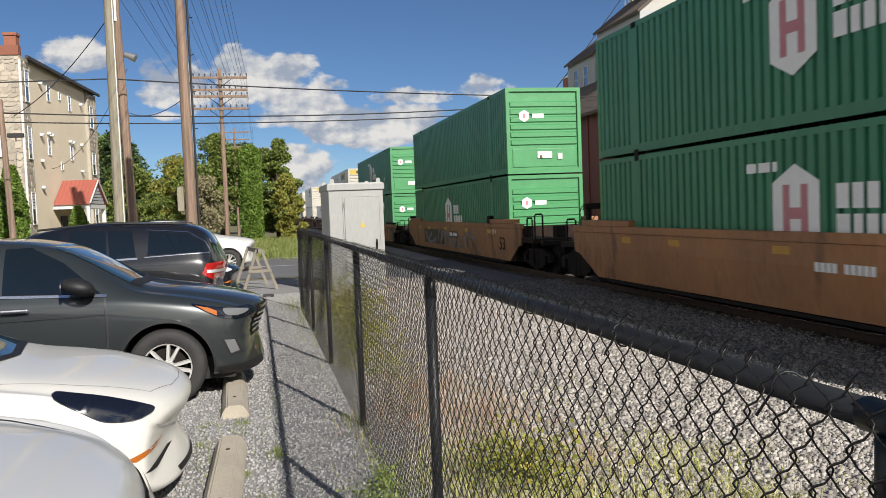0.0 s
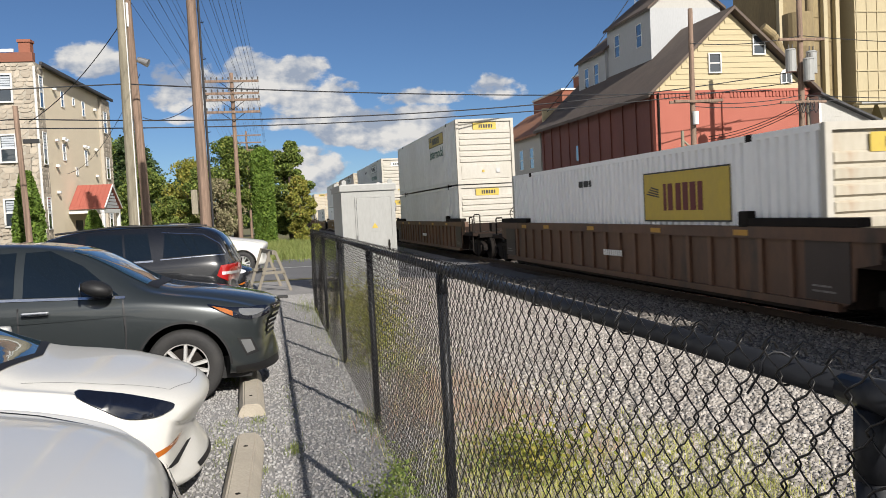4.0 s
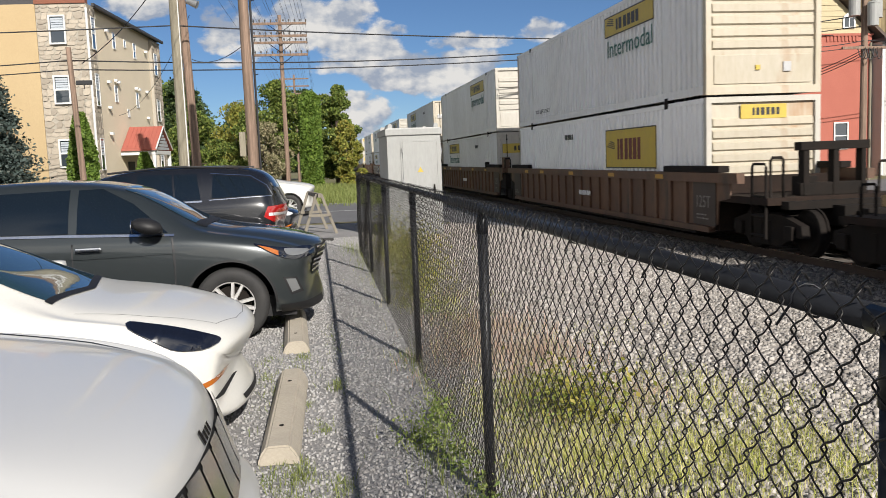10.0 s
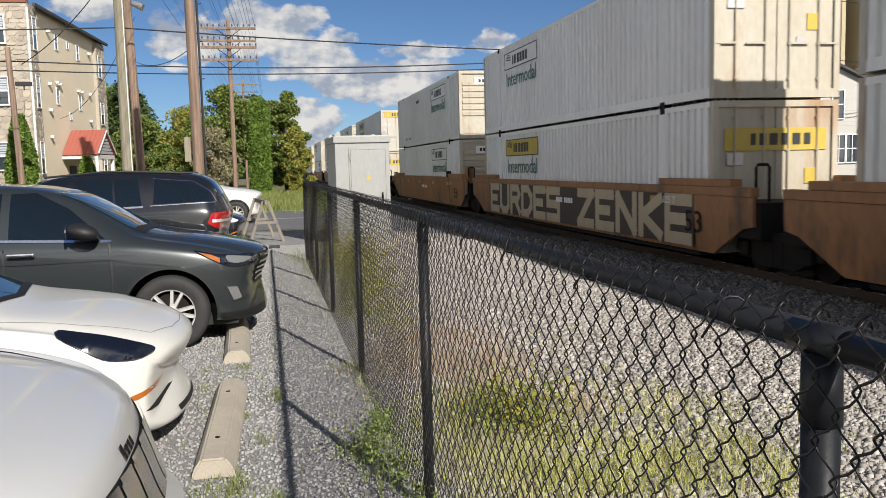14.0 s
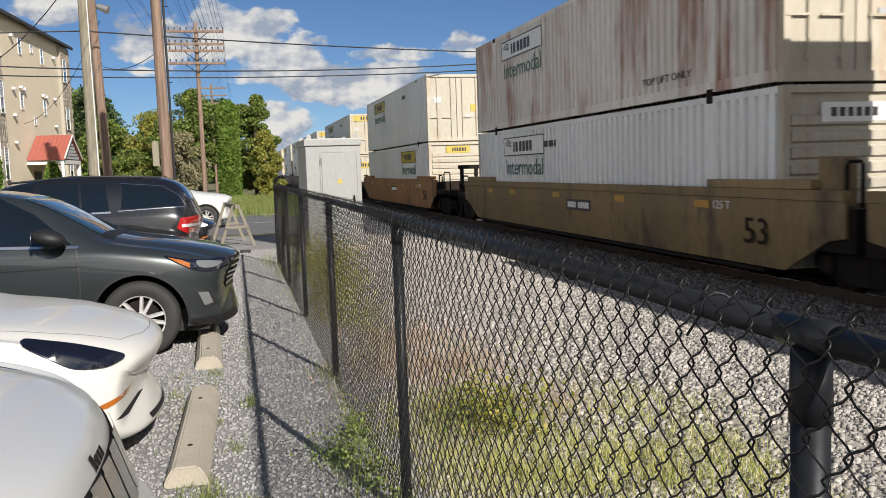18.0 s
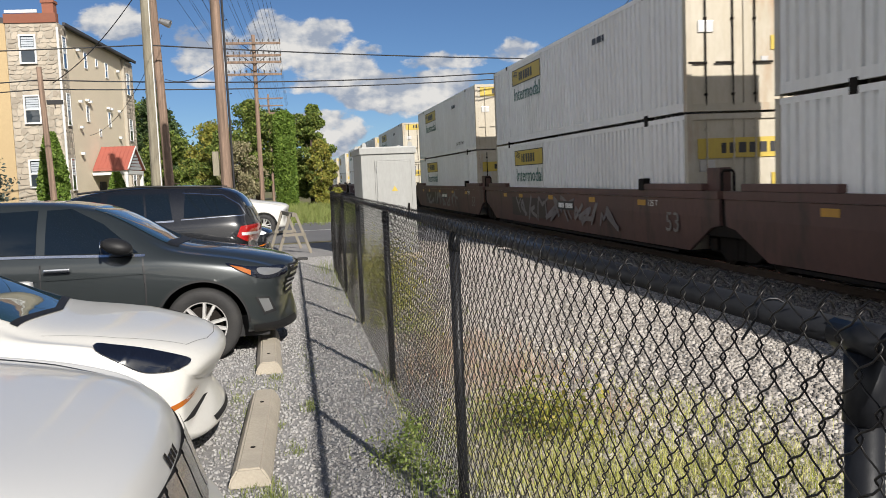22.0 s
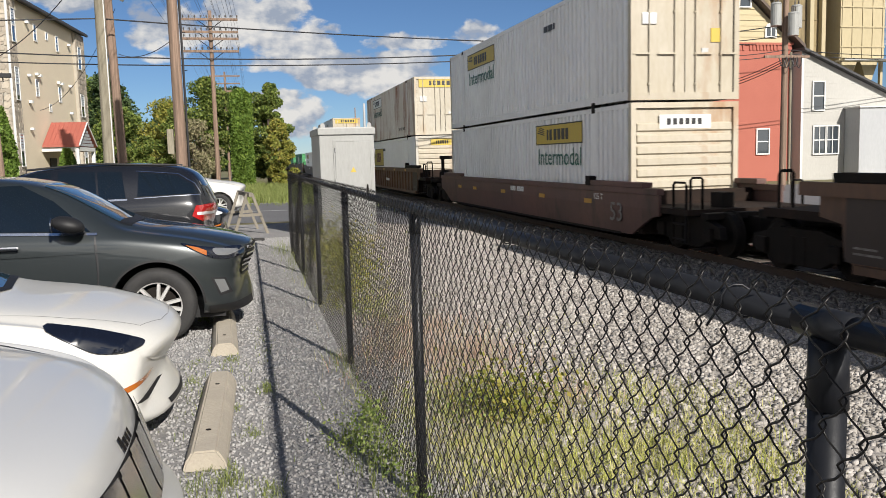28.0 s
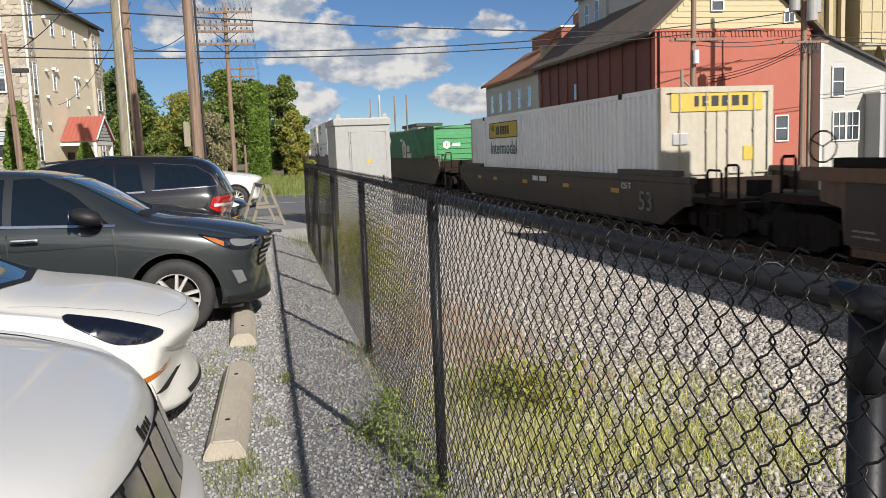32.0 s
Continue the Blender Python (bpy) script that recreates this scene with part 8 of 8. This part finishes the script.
def sedan(name, label, paint, place, lamp="darklamp", spokes=10):
    rows = [(0.0, 0.22, 0.52, 0.62, 0.76, 0.66), (-0.02, 0.17, 0.585, 0.685, 0.81, 0.72), (-0.09, 0.15, 0.645, 0.75, 0.85, 0.75), (-0.25, 0.15, 0.715, 0.81, 0.885, 0.78), (-0.55, 0.15, 0.785, 0.885, 0.92, 0.80), (-0.85, 0.16, 0.83, 0.93, 0.93, 0.80), (-1.08, 0.16, 0.855, 0.955, 0.93, 0.78),
            (-1.30, 0.16, 0.87, 1.04, 0.925, 0.64), (-1.75, 0.16, 0.885, 1.27, 0.925, 0.58), (-2.2, 0.16, 0.905, 1.43, 0.925, 0.55), (-2.75, 0.16, 0.91, 1.45, 0.925, 0.55), (-3.3, 0.16, 0.915, 1.38, 0.925, 0.54), (-3.8, 0.17, 0.92, 1.20, 0.92, 0.58), (-4.25, 0.2, 0.93, 1.05, 0.89, 0.62), (-4.6, 0.26, 0.90, 1.0, 0.82, 0.6), (-4.69, 0.36, 0.80, 0.9, 0.74, 0.55)]
    ob, bvh = car_common(name, label, rows, paint, (-0.86, -3.735), 0.335, 0.925, place, (0.33, 0.35), spokes)
    both(ob, bvh, "side_window", [(-1.52, 0.95), (-2.5, 0.96), (-2.5, 1.36), (-2.15, 1.35), (-1.82, 1.20)], "carglass", lift=0.006)
    both(ob, bvh, "side_window", [(-2.58, 0.96), (-3.7, 0.99), (-3.3, 1.26), (-2.58, 1.36)], "carglass", lift=0.006)
    part("windscreen", skin(bvh, [(-1.20, -0.60), (-1.10, 0.0), (-1.20, 0.60), (-2.10, 0.47), (-2.17, 0.0), (-2.10, -0.47)], "z", 0.006), "windscreen", ob, "dark blue windscreen", smooth=True)
    part("wiper_cowl", skin(bvh, [(-1.17, -0.64), (-1.07, 0), (-1.17, 0.64), (-1.22, 0.62), (-1.12, 0), (-1.22, -0.62)], "z", 0.008), "plastic", ob, "black cowl under the windscreen")
    both(ob, bvh, "headlight", smooth_line([(-0.71, 0.835), (-0.58, 0.815), (-0.42, 0.775), (-0.26, 0.72), (-0.19, 0.68), (-0.25, 0.655), (-0.42, 0.666), (-0.56, 0.738)]), lamp, "dark swept-back headlight", 0.020)
    both(ob, bvh, "amber_marker", [(-0.36, 0.425), (-0.28, 0.45), (-0.17, 0.485), (-0.19, 0.450), (-0.28, 0.415)], "amber", "small amber marker", 0.005)
    both(ob, bvh, "air_slot", [(-0.24, 0.335), (-0.16, 0.385), (-0.14, 0.378), (-0.19, 0.322)], "plastic", "black air slot in the bumper", 0.005)
    part("lower_grille", skin(bvh, [(-0.40, 0.25), (0.40, 0.25), (0.38, 0.215), (-0.38, 0.215)], "x", 0.006, sign=1), "plastic", ob)
    part("bonnet_seam", skin(bvh, strip([(-1.02, -0.72), (-0.6, -0.66), (-0.22, -0.52), (-0.12, -0.25), (-0.10, 0.0), (-0.12, 0.25), (-0.22, 0.52), (-0.6, 0.66), (-1.02, 0.72)], 0.004), "z", 0.0015), "seam", ob)
    both(ob, bvh, "sill_trim", [(-1.35, 0.22), (-3.25, 0.22), (-3.25, 0.28), (-1.35, 0.28)], "plastic", lift=0.006)
    both(ob, bvh, "taillight", [(-4.45, 0.92), (-4.66, 0.88), (-4.66, 0.80), (-4.45, 0.82)], "redlamp", lift=0.006)
    for s in (-1, 1):
        part("mirror", boxes((-1.72, -1.54, s * 0.92, s * 1.08, 0.96, 1.07), bevel=0.045), paint, ob, "door mirror", smooth=True)
    return ob


def white_jeep():
    rows = [(0.0, 0.34, 0.48, 0.56, 0.78, 0.70), (-0.012, 0.28, 0.53, 0.61, 0.84, 0.76), (-0.09, 0.26, 0.60, 0.66, 0.88, 0.78), (-0.13, 0.26, 0.72, 0.80, 0.89, 0.78), (-0.17, 0.26, 0.82, 0.91, 0.90, 0.78), (-0.21, 0.26, 0.90, 0.975, 0.915, 0.79), (-0.32, 0.26, 0.98, 1.04, 0.925, 0.80), (-0.60, 0.26, 1.05, 1.11, 0.935, 0.80), (-0.98, 0.26, 1.10, 1.165, 0.94, 0.80), (-1.34, 0.26, 1.13, 1.21, 0.94, 0.78),
            (-1.55, 0.26, 1.07, 1.28, 0.94, 0.70), (-1.9, 0.26, 1.08, 1.52, 0.94, 0.66), (-2.2, 0.26, 1.09, 1.66, 0.94, 0.65), (-3.0, 0.26, 1.10, 1.72, 0.94, 0.65), (-3.8, 0.26, 1.11, 1.69, 0.94, 0.64), (-4.35, 0.28, 1.11, 1.55, 0.92, 0.62), (-4.65, 0.32, 1.08, 1.25, 0.88, 0.62), (-4.75, 0.4, 0.95, 1.05, 0.82, 0.6)]
    ob, bvh = car_common("suv", "pearl white SUV with slotted grille parked at the fence", rows, "silverwhite", (-0.92, -3.83), 0.375, 0.94, pose(-0.22, 2.95, 0, 0, 0, 1.0), (0.24, 0.3))
    part("windscreen", skin(bvh, [(-1.40, -0.62), (-1.33, 0.0), (-1.40, 0.62), (-2.08, 0.56), (-2.14, 0.0), (-2.08, -0.56)], "z", 0.006), "windscreen", ob, smooth=True)
    both(ob, bvh, "side_window", [(-1.75, 1.13), (-2.6, 1.14), (-2.6, 1.58), (-2.3, 1.57), (-2.0, 1.42)], "carglass", lift=0.006)
    both(ob, bvh, "side_window", [(-2.68, 1.14), (-4.2, 1.17), (-4.0, 1.52), (-2.68, 1.58)], "carglass", lift=0.006)
    part("bonnet_seam", skin(bvh, strip([(-1.30, -0.84), (-0.7, -0.82), (-0.34, -0.76)], 0.008), "z", 0.003), "plastic", ob)
    part("bonnet_seam", skin(bvh, strip([(-1.30, 0.84), (-0.7, 0.82), (-0.34, 0.76)], 0.008), "z", 0.003), "plastic", ob)
    panel = part("grille", skin(bvh, [(-0.72, 0.88), (0.72, 0.88), (0.68, 0.67), (-0.68, 0.67)], "x", 0.006, sign=1), "plastic", ob, "black seven-slot grille panel")
    for k in range(7):
        y = -0.54 + 0.18 * k
        o = [(y - 0.065, 0.865), (y + 0.065, 0.865), (y + 0.065, 0.69), (y - 0.065, 0.69), (y - 0.065, 0.865)]
        part("slot_frame", skin(bvh, strip(o, 0.034), "x", 0.016, sign=1), "chrome", panel, "chrome slot surround")
        for j in range(4):
            part("slot_bar", skin(bvh, [(y - 0.045, 0.715 + 0.038 * j), (y + 0.045, 0.715 + 0.038 * j), (y + 0.045, 0.727 + 0.038 * j), (y - 0.045, 0.727 + 0.038 * j)], "x", 0.012, sign=1), "galv", panel)
    for k in range(4):
        y = -0.10 + 0.045 * k
        part("badge_letter_bar", skin(bvh, [(y, 0.93 if k == 0 else 0.918), (y + 0.03, 0.93 if k == 0 else 0.918), (y + 0.03, 0.888), (y, 0.888)], "x", 0.010, sign=1), "iron", ob, "dark badge shape on the bonnet edge")
    both(ob, bvh, "headlight", [(-0.42, 0.88), (-0.12, 0.84), (-0.12, 0.72), (-0.40, 0.77)], "lamp", "clear headlight", 0.006)
    part("lower_bumper", skin(bvh, [(-0.75, 0.52), (0.75, 0.52), (0.7, 0.36), (-0.7, 0.36)], "x", 0.006, sign=1), "plastic", ob, "black lower bumper")
    both(ob, bvh, "arch_trim", strip([(-0.92 + 0.495 * math.cos(a), 0.375 + 0.495 * math.sin(a)) for a in np.linspace(0.0, math.pi, 30)], 0.05), "plastic", lift=0.006)


def tall_suv(name, label, paint, place):
    rows = [(0.0, 0.38, 0.80, 0.92, 0.72, 0.56), (-0.04, 0.28, 0.90, 1.02, 0.82, 0.66), (-0.25, 0.24, 1.0, 1.10, 0.90, 0.70), (-0.7, 0.24, 1.07, 1.17, 0.945, 0.72), (-1.25, 0.24, 1.12, 1.23, 0.955, 0.72), (-1.5, 0.24, 1.15, 1.36, 0.955, 0.70), (-1.85, 0.24, 1.17, 1.60, 0.955, 0.68), (-2.15, 0.24, 1.18, 1.73, 0.955, 0.67),
            (-2.9, 0.24, 1.20, 1.80, 0.955, 0.67), (-3.6, 0.24, 1.21, 1.79, 0.955, 0.66), (-4.15, 0.25, 1.22, 1.75, 0.95, 0.65), (-4.42, 0.28, 1.22, 1.69, 0.94, 0.65), (-4.58, 0.30, 1.21, 1.52, 0.93, 0.67), (-4.70, 0.32, 1.16, 1.25, 0.91, 0.68), (-4.80, 0.40, 0.98, 1.08, 0.86, 0.64)]
    ob, bvh = car_common(name, label, rows, paint, (-0.88, -3.80), 0.375, 0.955, place, (0.42, 0.30))
    both(ob, bvh, "side_window", [(-1.62, 1.23), (-2.45, 1.25), (-2.45, 1.66), (-2.2, 1.66), (-1.9, 1.52)], "carglass", lift=0.006)
    both(ob, bvh, "side_window", [(-2.55, 1.25), (-3.48, 1.27), (-3.42, 1.66), (-2.55, 1.67)], "carglass", lift=0.006)
    both(ob, bvh, "side_window", [(-3.64, 1.29), (-4.50, 1.31), (-4.42, 1.44), (-4.20, 1.58), (-3.66, 1.64)], "carglass", lift=0.006)
    both(ob, bvh, "window_trim", strip([(-1.6, 1.21), (-2.5, 1.23), (-3.5, 1.25)], 0.026), "chrome", "bright strip under the windows", 0.009)
    both(ob, bvh, "window_trim", strip([(-3.60, 1.262), (-3.85, 1.27), (-4.1, 1.28), (-4.52, 1.29)], 0.012), "chrome", "bright strip under the rear quarter window", 0.010)
    both(ob, bvh, "window_trim", strip([(-3.62, 1.66), (-4.22, 1.605), (-4.45, 1.455), (-4.53, 1.30)], 0.010), "chrome", "bright edge of the rear quarter window", 0.010)
    both(ob, bvh, "window_pillar", strip([(-2.50, 1.24), (-2.50, 1.67)], 0.07), "blackcar", lift=0.008)
    both(ob, bvh, "window_pillar", strip([(-3.10, 1.25), (-3.07, 1.66)], 0.03), "blackcar", lift=0.009)
    both(ob, bvh, "taillight", [(-4.46, 1.13), (-4.75, 1.15), (-4.79, 0.90), (-4.54, 0.89), (-4.40, 0.98)], "redlamp", "red rear light with clear band", 0.008)
    both(ob, bvh, "clear_band", [(-4.47, 1.035), (-4.77, 1.03), (-4.78, 0.985), (-4.47, 0.99)], "lamp", "clear light band", 0.011)
    both(ob, bvh, "headlight", [(-0.55, 0.98), (-0.12, 0.93), (-0.10, 0.82), (-0.42, 0.86)], "lamp", "clear headlight", 0.006)
    part("rear_window", skin(bvh, [(-0.57, 1.62), (0.57, 1.62), (0.64, 1.26), (-0.64, 1.26)], "x", 0.006, sign=-1, start=6.0), "carglass", ob)
    part("rear_bumper", boxes((-4.80, -4.62, -0.62, 0.62, 0.42, 0.56), bevel=0.03), "plastic", ob, "black rear bumper pad")
    part("windscreen", skin(bvh, [(-1.38, -0.62), (-1.31, 0.0), (-1.38, 0.62), (-2.05, 0.55), (-2.10, 0.0), (-2.05, -0.55)], "z", 0.006), "windscreen", ob, smooth=True)
    both(ob, bvh, "arch_trim", strip([(-3.80 + 0.495 * math.cos(a), 0.375 + 0.495 * math.sin(a)) for a in np.linspace(0.0, math.pi, 30)], 0.05), paint, lift=0.012)
    for s in (-1, 1):
        part("roof_rail", tubes(((-2.1, s * 0.58, 1.715), (-3.0, s * 0.60, 1.785), 0.016), ((-3.0, s * 0.60, 1.785), (-4.2, s * 0.57, 1.735), 0.016)), "plastic", ob)
        part("mirror", boxes((-1.90, -1.70, s * 0.96, s * 1.15, 1.08, 1.24), bevel=0.05), "plastic", ob, smooth=True)
        for x in (-2.35, -3.3):
            part("door_handle", boxes((x - 0.12, x + 0.12, s * 0.945, s * 0.99, 1.10, 1.14), bevel=0.015), paint, ob)
    return ob


grey_suv()
sedan("sedan", "white electric sedan with dark headlights parked at the fence", "whitecar", pose(-0.455, 6.22, 0))
white_jeep()
tall_suv("suv", "black SUV parked with its tail to the fence", "blackcar", pose(-5.2, 14.2, 0, 0, 0, 180))
tall_suv("suv", "white SUV parked by the road end of the lot", "whitecar", pose(0.0, 29.35, 0.01))
sedan("sedan", "dark blue sedan parked beyond the black SUV", "blackcar", pose(-0.35, 19.6, 0), "lamp")


# ---- timber barricade at the end of the lot ----
def barricade():
    ob = thing("sawhorse", pose(0.06, 21.3, 0, 0, 0, 8), "weathered pale timber sawhorse barricade on the gravel", "sawhorse")
    M["timber"] = material("weathered pale timber", (0.25, 0.225, 0.18), 0.9, other=(0.15, 0.135, 0.11), amount=0.7, scale=3.0, stretch=(4, 4, 0.5), bump=0.3)
    for y in (0.0, 1.6):
        for s in (-1, 1):
            bm = bmesh.new()
            prism(bm, [(s * 0.02, 1.0), (s * 0.09, 1.0), (s * 0.44, 0.0), (s * 0.365, 0.0)], "y", y - 0.02, y + 0.02)
            part("leg", bm, "timber", ob)
        part("brace", boxes((-0.28, 0.28, y - 0.05, y - 0.02, 0.44, 0.51)), "timber", ob)
    part("top_beam", boxes((-0.045, 0.045, -0.2, 1.9, 0.92, 1.02), bevel=0.008), "timber", ob)
    part("foot_weight", boxes((-0.62, -0.42, -0.1, 0.1, 0.0, 0.08), bevel=0.02), "iron", ob, "dark rubber weight")
    lump = thing("rubber_weight", pose(0.22, 19.4, 0), "small dark rubber weight lying on the gravel", "rubber weight")
    part("block", boxes((-0.12, 0.12, -0.08, 0.08, 0.0, 0.07), bevel=0.025), "tyre", lump)


barricade()


# ---- what moves: the train rolls by at an even pace ----
def motions():
    for ob, x, y, z in RIDERS:
        walk(ob, [(0.0, pose(x, y, z)), (16.0, pose(x, y - 16.0 * SPEED, z)), (32.0, pose(x, y - 32.0 * SPEED, z))])


motions()
